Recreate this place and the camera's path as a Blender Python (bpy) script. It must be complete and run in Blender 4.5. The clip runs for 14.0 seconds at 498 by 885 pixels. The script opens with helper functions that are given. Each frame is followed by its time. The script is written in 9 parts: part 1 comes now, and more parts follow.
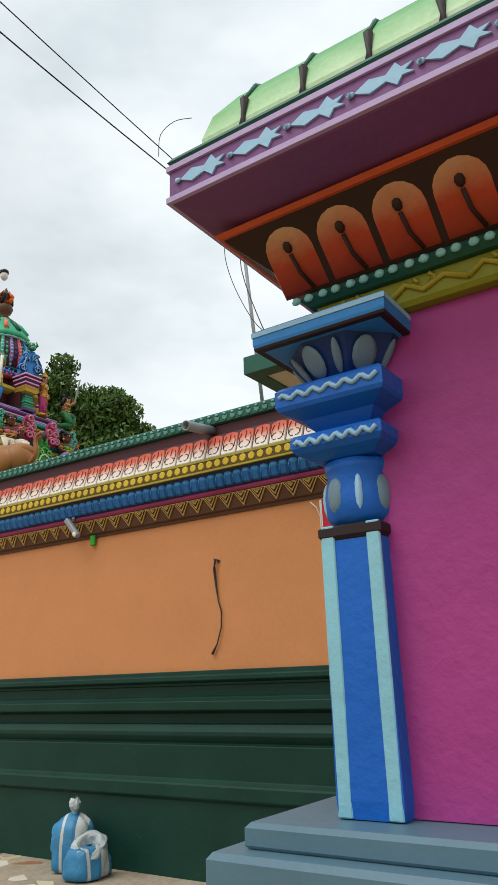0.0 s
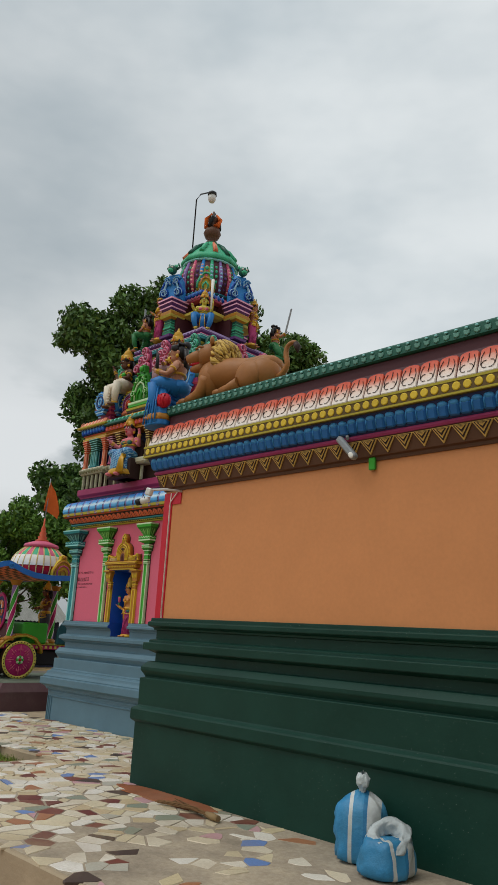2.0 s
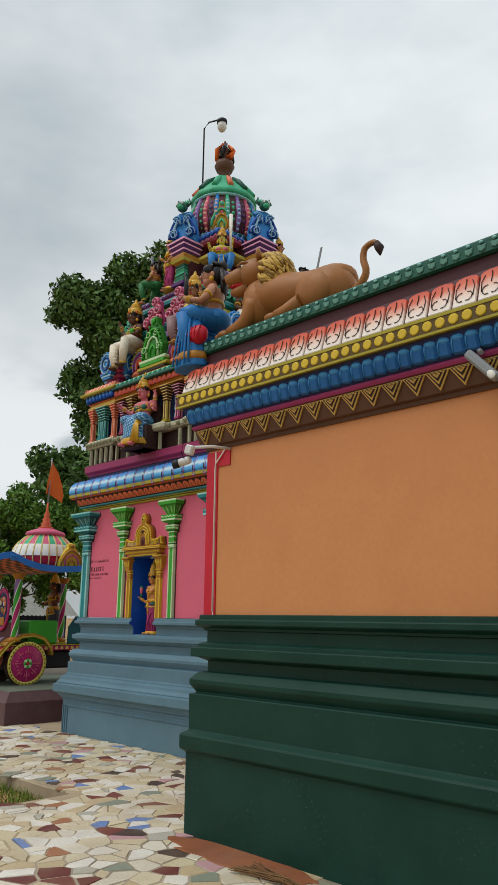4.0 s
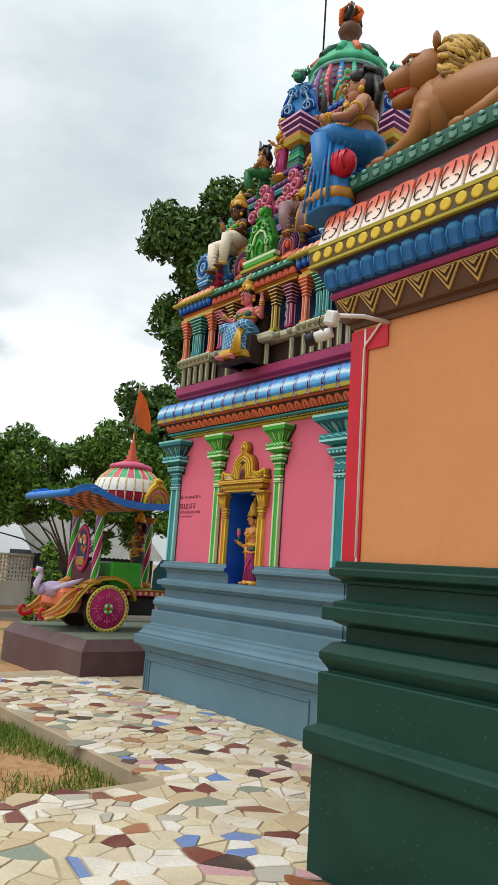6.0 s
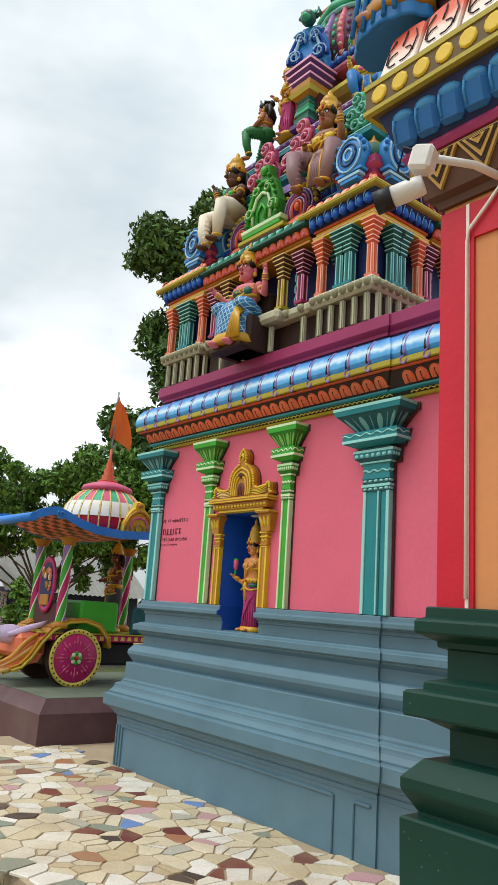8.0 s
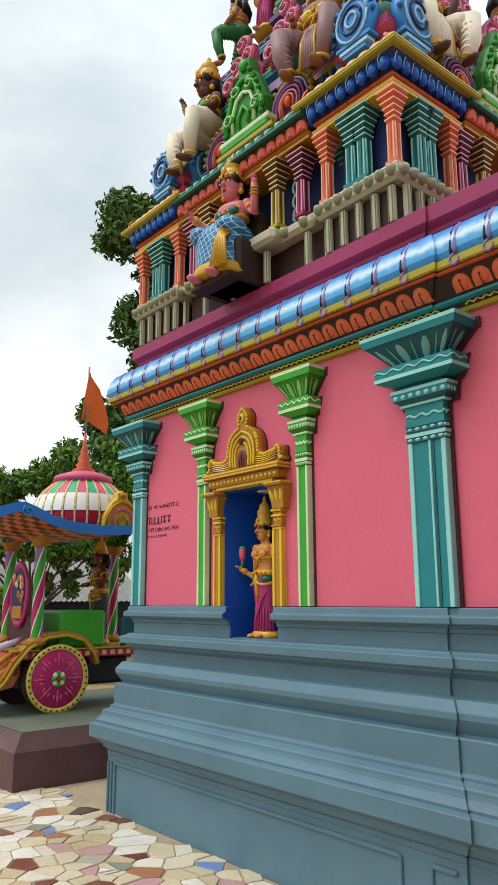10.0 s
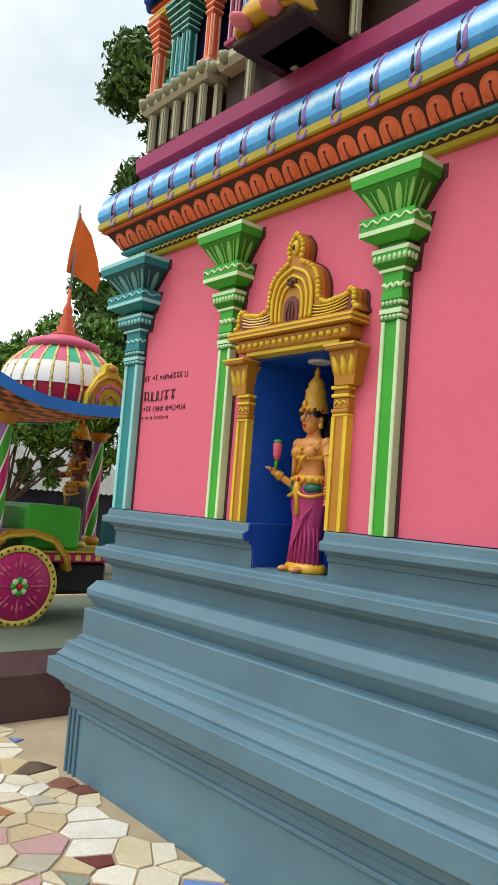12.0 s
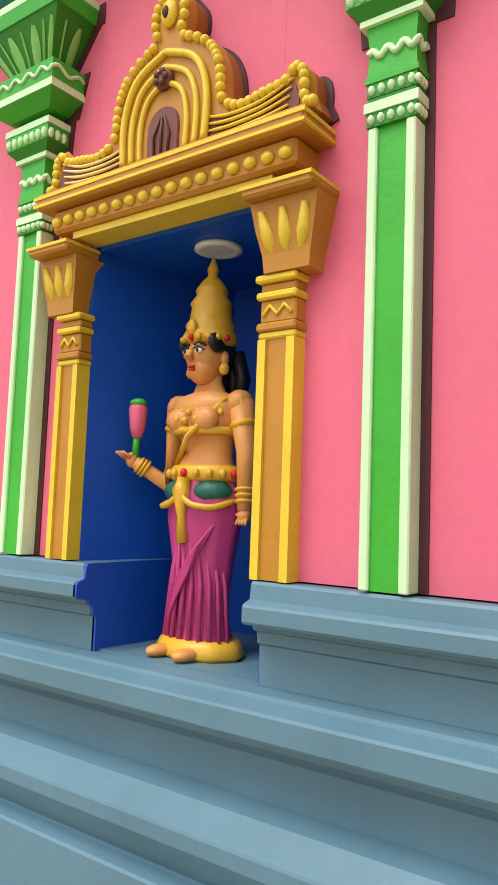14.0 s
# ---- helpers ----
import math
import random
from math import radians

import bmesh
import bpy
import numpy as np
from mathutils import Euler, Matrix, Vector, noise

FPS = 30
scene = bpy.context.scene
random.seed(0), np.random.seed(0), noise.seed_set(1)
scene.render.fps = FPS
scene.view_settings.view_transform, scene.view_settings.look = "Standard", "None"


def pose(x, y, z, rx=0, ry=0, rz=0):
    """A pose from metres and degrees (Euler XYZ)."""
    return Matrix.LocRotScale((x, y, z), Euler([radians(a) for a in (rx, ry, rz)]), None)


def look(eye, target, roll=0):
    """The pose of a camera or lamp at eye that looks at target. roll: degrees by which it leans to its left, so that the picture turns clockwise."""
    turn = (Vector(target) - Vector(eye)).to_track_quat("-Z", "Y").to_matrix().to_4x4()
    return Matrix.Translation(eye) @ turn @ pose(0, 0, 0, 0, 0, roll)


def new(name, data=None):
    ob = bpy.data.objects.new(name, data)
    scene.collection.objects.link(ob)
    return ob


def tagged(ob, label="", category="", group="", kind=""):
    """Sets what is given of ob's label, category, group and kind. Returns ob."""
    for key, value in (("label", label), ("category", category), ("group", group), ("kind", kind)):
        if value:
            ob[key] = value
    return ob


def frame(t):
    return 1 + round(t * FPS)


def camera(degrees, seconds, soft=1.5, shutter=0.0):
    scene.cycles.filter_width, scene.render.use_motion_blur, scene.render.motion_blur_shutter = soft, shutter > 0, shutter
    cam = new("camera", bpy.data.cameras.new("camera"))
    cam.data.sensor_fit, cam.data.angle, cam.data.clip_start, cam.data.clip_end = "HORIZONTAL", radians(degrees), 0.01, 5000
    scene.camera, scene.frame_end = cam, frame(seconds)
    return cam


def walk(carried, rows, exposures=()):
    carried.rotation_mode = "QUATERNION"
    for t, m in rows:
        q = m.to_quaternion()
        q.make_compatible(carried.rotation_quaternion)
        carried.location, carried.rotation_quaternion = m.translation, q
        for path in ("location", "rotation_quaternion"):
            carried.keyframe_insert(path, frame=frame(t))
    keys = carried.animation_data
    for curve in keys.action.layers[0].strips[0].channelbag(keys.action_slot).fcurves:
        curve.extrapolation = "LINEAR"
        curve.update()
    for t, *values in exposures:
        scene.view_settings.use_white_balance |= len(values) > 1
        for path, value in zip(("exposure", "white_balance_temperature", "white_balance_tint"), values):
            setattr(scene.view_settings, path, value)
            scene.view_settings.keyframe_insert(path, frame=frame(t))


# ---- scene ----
cam = camera(37.0, 14.0)
PATH = [
    (0, (0.035, 0.027, 1.456), (-1.02, 1.615, 2.061), -2.0),
    (0.1, (-0.051, 0.073, 1.484), (-1.134, 1.637, 2.1), -1.3),
    (0.2, (-0.127, 0.116, 1.499), (-1.257, 1.652, 2.101), -0.1),
    (0.3, (-0.213, 0.151, 1.505), (-1.409, 1.65, 2.07), 1.5),
    (0.5, (-0.373, 0.157, 1.472), (-1.684, 1.548, 2.061), 4.8),
    (1, (-0.87, 0.212, 1.448), (-2.279, 1.554, 1.908), 3.5),
    (1.5, (-1.303, 0.34, 1.462), (-2.726, 1.646, 1.979), 1.7),
    (2, (-1.79, 0.411, 1.402), (-3.176, 1.762, 1.907), 3.3),
    (2.2, (-1.95, 0.458, 1.426), (-3.296, 1.853, 1.915), 1.1),
    (4.3, (-3.749, 1.407, 1.506), (-5.142, 2.768, 1.963), 1.0),
    (4.5, (-3.934, 1.474, 1.494), (-5.374, 2.781, 1.962), 3.6),
    (5, (-4.367, 1.627, 1.489), (-5.904, 2.854, 1.853), 3.6),
    (5.5, (-4.692, 1.952, 1.48), (-6.237, 3.176, 1.819), 2.6),
    (6, (-5.054, 2.287, 1.454), (-6.608, 3.499, 1.791), 3.9),
    (6.1, (-5.118, 2.354, 1.438), (-6.665, 3.562, 1.821), 4.0),
    (6.5, (-5.401, 2.614, 1.481), (-6.941, 3.867, 1.718), 2.3),
    (7, (-5.756, 2.953, 1.488), (-7.339, 4.144, 1.762), 1.9),
    (7.2, (-5.921, 3.05, 1.474), (-7.508, 4.225, 1.795), 3.7),
    (9.3, (-7.169, 3.756, 1.582), (-8.613, 5.043, 2.09), 1.4),
    (9.5, (-7.264, 3.859, 1.592), (-8.737, 5.142, 2.022), 0.7),
    (10, (-7.662, 4.141, 1.539), (-9.171, 5.386, 1.955), -0.2),
    (10.5, (-8.117, 4.298, 1.558), (-9.622, 5.575, 1.88), 1.4),
    (11, (-8.446, 4.553, 1.54), (-9.947, 5.851, 1.789), 0.4),
    (11.5, (-8.779, 4.809, 1.599), (-10.351, 6.023, 1.83), 1.6),
    (12, (-9.15, 5.046, 1.593), (-10.669, 6.337, 1.757), 4.4),
    (12.5, (-9.439, 5.402, 1.557), (-10.962, 6.687, 1.733), 2.6),
    (13, (-9.764, 5.751, 1.64), (-11.202, 7.134, 1.784), 2.5),
    (13.5, (-10.128, 5.974, 1.643), (-11.494, 7.419, 1.865), 4.2),
    (14, (-10.485, 6.175, 1.642), (-11.674, 7.772, 1.825), 2.1),
]
EXPOSURES = [(0, 0.15), (0.3, -0.34), (1.0, -0.4), (2.2, -0.24), (4.3, -0.06), (5, 0.06), (6.5, 0.42), (7.2, 0.46), (9.3, 0.34), (10.5, 0.50), (11, 0.58), (12, 0.60), (13, 0.82), (14, 1.02)]
walk(cam, [(t, look(eye, target, roll)) for t, eye, target, roll in PATH], EXPOSURES)

# ---- world, sun and exposure ----
world = bpy.data.worlds.new("overcast_sky")
scene.world = world
world.use_nodes = True
SUN_EL, SUN_AZ = 58.0, 200.0


def build_world():
    nt = world.node_tree
    nt.nodes.clear()
    n, l = nt.nodes.new, nt.links.new
    out, bg = n("ShaderNodeOutputWorld"), n("ShaderNodeBackground")
    sky = n("ShaderNodeTexSky")
    sky.sky_type, sky.sun_disc = "NISHITA", False
    sky.sun_elevation, sky.sun_rotation = radians(SUN_EL), radians(SUN_AZ)
    sky.air_density, sky.dust_density = 1.0, 3.0
    dim = n("ShaderNodeVectorMath")
    dim.operation = "SCALE"
    dim.inputs["Scale"].default_value = 0.1
    l(sky.outputs[0], dim.inputs[0])
    tc, mp = n("ShaderNodeTexCoord"), n("ShaderNodeMapping")
    mp.inputs["Scale"].default_value = (1.0, 1.0, 2.2)
    l(tc.outputs["Generated"], mp.inputs[0])
    n1, n2 = n("ShaderNodeTexNoise"), n("ShaderNodeTexNoise")
    for k, sc, de in ((n1, 1.7, 5), (n2, 4.0, 6)):
        k.inputs["Scale"].default_value, k.inputs["Detail"].default_value = sc, de
        k.inputs["Roughness"].default_value = 0.55
        l(mp.outputs[0], k.inputs["Vector"])
    mixn = n("ShaderNodeMix")
    mixn.data_type = "FLOAT"
    mixn.inputs[0].default_value = 0.2
    l(n1.outputs[0], mixn.inputs[2])
    l(n2.outputs[0], mixn.inputs[3])
    ramp = n("ShaderNodeValToRGB")
    ramp.color_ramp.interpolation = "EASE"
    e = ramp.color_ramp.elements
    e[0].position, e[0].color = 0.34, (0.57, 0.65, 0.69, 1)
    e[1].position, e[1].color = 0.64, (0.90, 0.95, 0.96, 1)
    l(mixn.outputs[0], ramp.inputs[0])
    # the cloud deck is darker low down, near the horizon
    sep, low = n("ShaderNodeSeparateXYZ"), n("ShaderNodeMapRange")
    l(tc.outputs["Generated"], sep.inputs[0])
    low.inputs[1].default_value, low.inputs[2].default_value = 0.0, 0.30
    low.inputs[3].default_value, low.inputs[4].default_value = 0.66, 1.0
    l(sep.outputs[2], low.inputs[0])
    dark = n("ShaderNodeVectorMath")
    dark.operation = "SCALE"
    l(ramp.outputs[0], dark.inputs[0])
    l(low.outputs[0], dark.inputs["Scale"])
    # the cloud deck is dimmed broadly to the west, against the rising exposure
    dot, grey, rain = n("ShaderNodeVectorMath"), n("ShaderNodeMapRange"), n("ShaderNodeVectorMath")
    dot.operation, rain.operation = "DOT_PRODUCT", "SCALE"
    dot.inputs[1].default_value = (-0.93, 0.22, 0.29)
    l(tc.outputs["Generated"], dot.inputs[0])
    grey.inputs[1].default_value, grey.inputs[2].default_value = 0.80, 0.97
    grey.inputs[3].default_value, grey.inputs[4].default_value = 1.0, 0.80
    l(dot.outputs["Value"], grey.inputs[0])
    l(dark.outputs[0], rain.inputs[0])
    l(grey.outputs[0], rain.inputs["Scale"])
    # heaped white cloud in a belt above the trees
    heap, edge = n("ShaderNodeTexNoise"), n("ShaderNodeValToRGB")
    heap.inputs["Scale"].default_value, heap.inputs["Detail"].default_value = 3.1, 7.0
    l(mp.outputs[0], heap.inputs["Vector"])
    edge.color_ramp.elements[0].position, edge.color_ramp.elements[1].position = 0.44, 0.50
    l(heap.outputs[0], edge.inputs[0])
    belt = n("ShaderNodeValToRGB")
    be = belt.color_ramp.elements
    be[0].position, be[0].color = 0.08, (0, 0, 0, 1)
    be[1].position, be[1].color = 0.17, (1, 1, 1, 1)
    for q, v in ((0.26, 1.0), (0.36, 0.0)):
        el = be.new(q)
        el.color = (v, v, v, 1)
    l(sep.outputs[2], belt.inputs[0])
    both = n("ShaderNodeMath")
    both.operation = "MULTIPLY"
    l(edge.outputs[0], both.inputs[0])
    l(belt.outputs[0], both.inputs[1])
    white = n("ShaderNodeMix")
    white.data_type = "RGBA"
    white.inputs[7].default_value = (0.86, 0.89, 0.90, 1)
    l(both.outputs[0], white.inputs[0])
    l(rain.outputs[0], white.inputs[6])
    mix = n("ShaderNodeMix")
    mix.data_type = "RGBA"
    mix.inputs[0].default_value = 0.9
    l(dim.outputs[0], mix.inputs[6])
    l(white.outputs[2], mix.inputs[7])
    l(mix.outputs[2], bg.inputs[0])
    bg.inputs[1].default_value = 1.08
    l(bg.outputs[0], out.inputs[0])


build_world()
sun_data = bpy.data.lights.new("sun", "SUN")
sun_data.energy, sun_data.angle, sun_data.color = 1.3, radians(35), (1.0, 0.97, 0.92)
sun = new("sun", sun_data)
sun.matrix_world = look((0, 0, 20), (3.0, 8.0, 4.0))

# ---- materials ----


def lin(hexcode):
    c = [int(hexcode[i:i + 2], 16) / 255 for i in (0, 2, 4)]
    return [x / 12.92 if x < 0.04045 else ((x + 0.055) / 1.055) ** 2.4 for x in c]


MATS = {}


def base_nodes(name):
    m = bpy.data.materials.new(name)
    m.use_nodes = True
    nt = m.node_tree
    return m, nt, nt.nodes["Principled BSDF"]


def noise_node(nt, scale, detail=4.0, rough=0.55, vec=None):
    k = nt.nodes.new("ShaderNodeTexNoise")
    k.inputs["Scale"].default_value, k.inputs["Detail"].default_value = scale, detail
    k.inputs["Roughness"].default_value = rough
    if vec is not None:
        nt.links.new(vec, k.inputs["Vector"])
    return k


def ramp_node(nt, stops, source=None, mode="LINEAR"):
    r = nt.nodes.new("ShaderNodeValToRGB")
    r.color_ramp.interpolation = mode
    e = r.color_ramp.elements
    while len(e) < len(stops):
        e.new(0.5)
    for el, (p, c) in zip(e, stops):
        el.position, el.color = p, (*c, 1)
    if source is not None:
        nt.links.new(source, r.inputs[0])
    return r


def mix_node(nt, fac, a, b, mode="MIX"):
    k = nt.nodes.new("ShaderNodeMix")
    k.data_type, k.blend_type = "RGBA", mode
    for slot, val in ((0, fac), (6, a), (7, b)):
        if hasattr(val, "is_linked"):
            nt.links.new(val, k.inputs[slot])
        elif slot == 0:
            k.inputs[0].default_value = val
        else:
            k.inputs[slot].default_value = (*val, 1)
    return k.outputs[2]


def bump_node(nt, bsdf, height, strength=0.2, dist=0.01):
    b = nt.nodes.new("ShaderNodeBump")
    b.inputs["Strength"].default_value, b.inputs["Distance"].default_value = strength, dist
    nt.links.new(height, b.inputs["Height"])
    nt.links.new(b.outputs[0], bsdf.inputs["Normal"])


def position(nt):
    return nt.nodes.new("ShaderNodeNewGeometry").outputs["Position"]


def paint(name, hexcode, rough=0.5, var=0.12, bump=0.15, speck=0.0, stain=0.0, grain=90.0):
    """Brushed paint on cement: faint patches, fine grain, brush relief, a few chips and dust."""
    if name in MATS:
        return MATS[name]
    m, nt, b = base_nodes(name)
    c = lin(hexcode)
    pos = position(nt)
    big, fine = noise_node(nt, 2.3, 5, 0.6, pos), noise_node(nt, grain, 3, 0.6, pos)
    lo, hi = [x * (1 - var) for x in c], [min(1, x * (1 + var) + 0.004) for x in c]
    r = ramp_node(nt, [(0.3, lo), (0.7, hi)], big.outputs[0])
    r2 = ramp_node(nt, [(0.3, (0.94, 0.94, 0.94)), (0.7, (1, 1, 1))], fine.outputs[0])
    col = mix_node(nt, 1.0, r.outputs[0], r2.outputs[0], "MULTIPLY")
    if stain:
        st = noise_node(nt, 0.9, 8, 0.7, pos)
        sr = ramp_node(nt, [(0.52, (0, 0, 0)), (0.75, (stain, stain, stain))], st.outputs[0])
        col = mix_node(nt, sr.outputs[0], col, lin("8c8272"))
    if speck:
        vo = nt.nodes.new("ShaderNodeTexVoronoi")
        vo.inputs["Scale"].default_value = 38
        nt.links.new(pos, vo.inputs["Vector"])
        patch = noise_node(nt, 2.6, 3, 0.5, pos)
        sr = ramp_node(nt, [(0.06, (1, 1, 1)), (0.10, (0, 0, 0))], vo.outputs["Distance"])
        pr = ramp_node(nt, [(0.46, (0, 0, 0)), (0.60, (speck, speck, speck))], patch.outputs[0])
        fac = mix_node(nt, 1.0, sr.outputs[0], pr.outputs[0], "MULTIPLY")
        col = mix_node(nt, fac, col, lin("a9b9ae"))
    nt.links.new(col, b.inputs["Base Color"])
    rr = nt.nodes.new("ShaderNodeMapRange")
    rr.inputs[3].default_value, rr.inputs[4].default_value = rough - 0.08, rough + 0.12
    nt.links.new(big.outputs[0], rr.inputs[0])
    nt.links.new(rr.outputs[0], b.inputs["Roughness"])
    b.inputs["Specular IOR Level"].default_value = 0.35
    lump = noise_node(nt, 26, 4, 0.6, pos)
    bump_node(nt, b, lump.outputs[0], bump, 0.012)
    MATS[name] = m
    return m


def zgrad(name, stops, z0, z1, rough=0.5):
    """Paint blended by hand from one colour into the next, over a height from z0 to z1."""
    m, nt, b = base_nodes(name)
    sep = nt.nodes.new("ShaderNodeSeparateXYZ")
    pos = position(nt)
    nt.links.new(pos, sep.inputs[0])
    wob = noise_node(nt, 14, 3, 0.5, pos)
    mr = nt.nodes.new("ShaderNodeMapRange")
    mr.inputs[1].default_value, mr.inputs[2].default_value = z0, z1
    nt.links.new(sep.outputs[2], mr.inputs[0])
    ad = nt.nodes.new("ShaderNodeMath")
    ad.operation = "MULTIPLY_ADD"
    ad.inputs[1].default_value = 0.3
    nt.links.new(wob.outputs[0], ad.inputs[0])
    nt.links.new(mr.outputs[0], ad.inputs[2])
    sb = nt.nodes.new("ShaderNodeMath")
    sb.operation = "SUBTRACT"
    sb.inputs[1].default_value = 0.15
    nt.links.new(ad.outputs[0], sb.inputs[0])
    r = ramp_node(nt, [(p, lin(h)) for p, h in stops], sb.outputs[0])
    fine = noise_node(nt, 90, 3, 0.6, pos)
    r2 = ramp_node(nt, [(0.3, (0.88, 0.88, 0.88)), (0.7, (1, 1, 1))], fine.outputs[0])
    nt.links.new(mix_node(nt, 1.0, r.outputs[0], r2.outputs[0], "MULTIPLY"), b.inputs["Base Color"])
    b.inputs["Roughness"].default_value = rough
    b.inputs["Specular IOR Level"].default_value = 0.35
    bump_node(nt, b, noise_node(nt, 30, 4, 0.6, pos).outputs[0], 0.15, 0.01)
    MATS[name] = m
    return m


# walls and mouldings
PINK = paint("pink_wall_paint", "d8647c", 0.6, 0.035, 0.015, grain=35)
ORANGE = paint("orange_wall_paint", "cf8a56", 0.65, 0.04, 0.015, grain=30)
PURPLE = paint("purple_wall_paint", "a83c86", 0.5, 0.10, 0.35, grain=40)
SLATE = paint("blue_grey_plinth_paint", "587887", 0.42, 0.10, 0.10, stain=0.12)
DGREEN = paint("dark_green_plinth_paint", "0a372c", 0.5, 0.14, 0.10, speck=0.5)
DGREEN.node_tree.nodes["Principled BSDF"].inputs["Specular IOR Level"].default_value = 0.25
RED = paint("red_paint", "c3142c", 0.45)
WHITE = paint("white_paint", "e9e6dc", 0.5)
CREAM = paint("cream_paint", "d9cfb8", 0.6)
BLACK = paint("dark_outline_paint", "2a1a1c", 0.6)
MAROON = paint("maroon_paint", "4a1f26", 0.55)
BROWN = paint("brown_paint", "5a3a26", 0.55)
DKBROWN = paint("dark_brown_paint", "352019", 0.6)
GOLD = paint("ochre_gold_paint", "b27a24", 0.42)
YELLOW = paint("yellow_paint", "d8b830", 0.45)
LEMON = paint("lemon_paint", "cfc256", 0.5)
OLIVE = paint("olive_yellow_paint", "a89a2a", 0.5)
TEAL = paint("teal_paint", "1c7f86", 0.45)
LTEAL = paint("light_teal_paint", "8fd0cc", 0.5)
GREEN = paint("grass_green_paint", "3aa32c", 0.45)
LGREEN = paint("pale_green_paint", "c6e4b4", 0.5)
MGREEN = paint("mint_green_paint", "3fae82", 0.5)
BGREEN = paint("bottle_green_paint", "1d5a4a", 0.45)
BLUE = paint("cobalt_blue_paint", "0c4cae", 0.45)
NAVY = paint("navy_blue_paint", "1a2a5c", 0.5)
SKYB = paint("sky_blue_paint", "2f86cf", 0.45)
LBLUE = paint("pale_blue_paint", "9cc9e4", 0.5)
MAGENTA = paint("magenta_paint", "99305f", 0.5)
ROSE = paint("rose_paint", "cf5c7c", 0.5)
LILAC = paint("lilac_paint", "8f6fae", 0.5)
VIOLET = paint("violet_paint", "5e3470", 0.5)
SALMON = paint("salmon_paint", "dd7a58", 0.5)
TERRA = paint("orange_red_paint", "cf5a34", 0.5)
GREYST = paint("grey_cream_paint", "b3b196", 0.55)
DGREY = paint("dark_grey_paint", "3c3a40", 0.6)
SKIN = paint("tan_skin_paint", "b07a5c", 0.45)
PINKSKIN = paint("pink_skin_paint", "d2737c", 0.45)
GOLDSKIN = paint("golden_skin_paint", "cf8c4a", 0.35)
HAIR = paint("black_hair_paint", "1b1718", 0.45)
TAWNY = paint("tawny_lion_paint", "9a6430", 0.5, 0.2)
MANE = paint("mane_gold_paint", "c9a44c", 0.5)
LINEN = paint("white_cloth_paint", "e2d8c4", 0.55)
CLOTHB = paint("blue_cloth_paint", "1f74b8", 0.5)
CLOTHR = paint("crimson_cloth_paint", "b43a74", 0.45)
METAL = paint("galvanised_steel", "8c9194", 0.4)
IRON = paint("black_iron", "1d1d20", 0.5)
PLASTIC = paint("white_plastic", "dcdcd8", 0.35)
CEMENT = paint("cement_render", "b9ae9c", 0.8, 0.12, 0.3, stain=0.3)
GREYWALL = paint("weathered_cream_render", "b7aa98", 0.8, 0.1, 0.25, stain=0.3)
FLAG = paint("saffron_cloth", "df6a26", 0.8)
CHPLINTH = paint("maroon_brown_plinth_paint", "5a3f42", 0.5, 0.12, 0.15, stain=0.25)
ROLLBLUE = zgrad("blue_to_white_roll_paint", [(0.0, "2f86d0"), (0.35, "5fb2e8"), (0.55, "d5ecf6"), (0.75, "58a6e4"), (1.0, "1f62b8")], 3.30, 3.50)
REDWHITE = zgrad("red_to_white_petal_paint", [(0.0, "f0ebe4"), (0.35, "f0d6c6"), (0.65, "dd6a4c"), (1.0, "c4341f")], 3.29, 3.53)
ROOFGREEN = zgrad("pale_to_leaf_green_paint", [(0.0, "eef2e4"), (0.3, "bfe0ae"), (0.7, "74b870"), (1.0, "58a45c")], 2.44, 2.62)
PETALRED = zgrad("red_to_sand_petal_paint", [(0.0, "7a1f14"), (0.5, "c0492a"), (1.0, "d8b083")], 2.19, 2.30)

# ---- mesh helpers ----


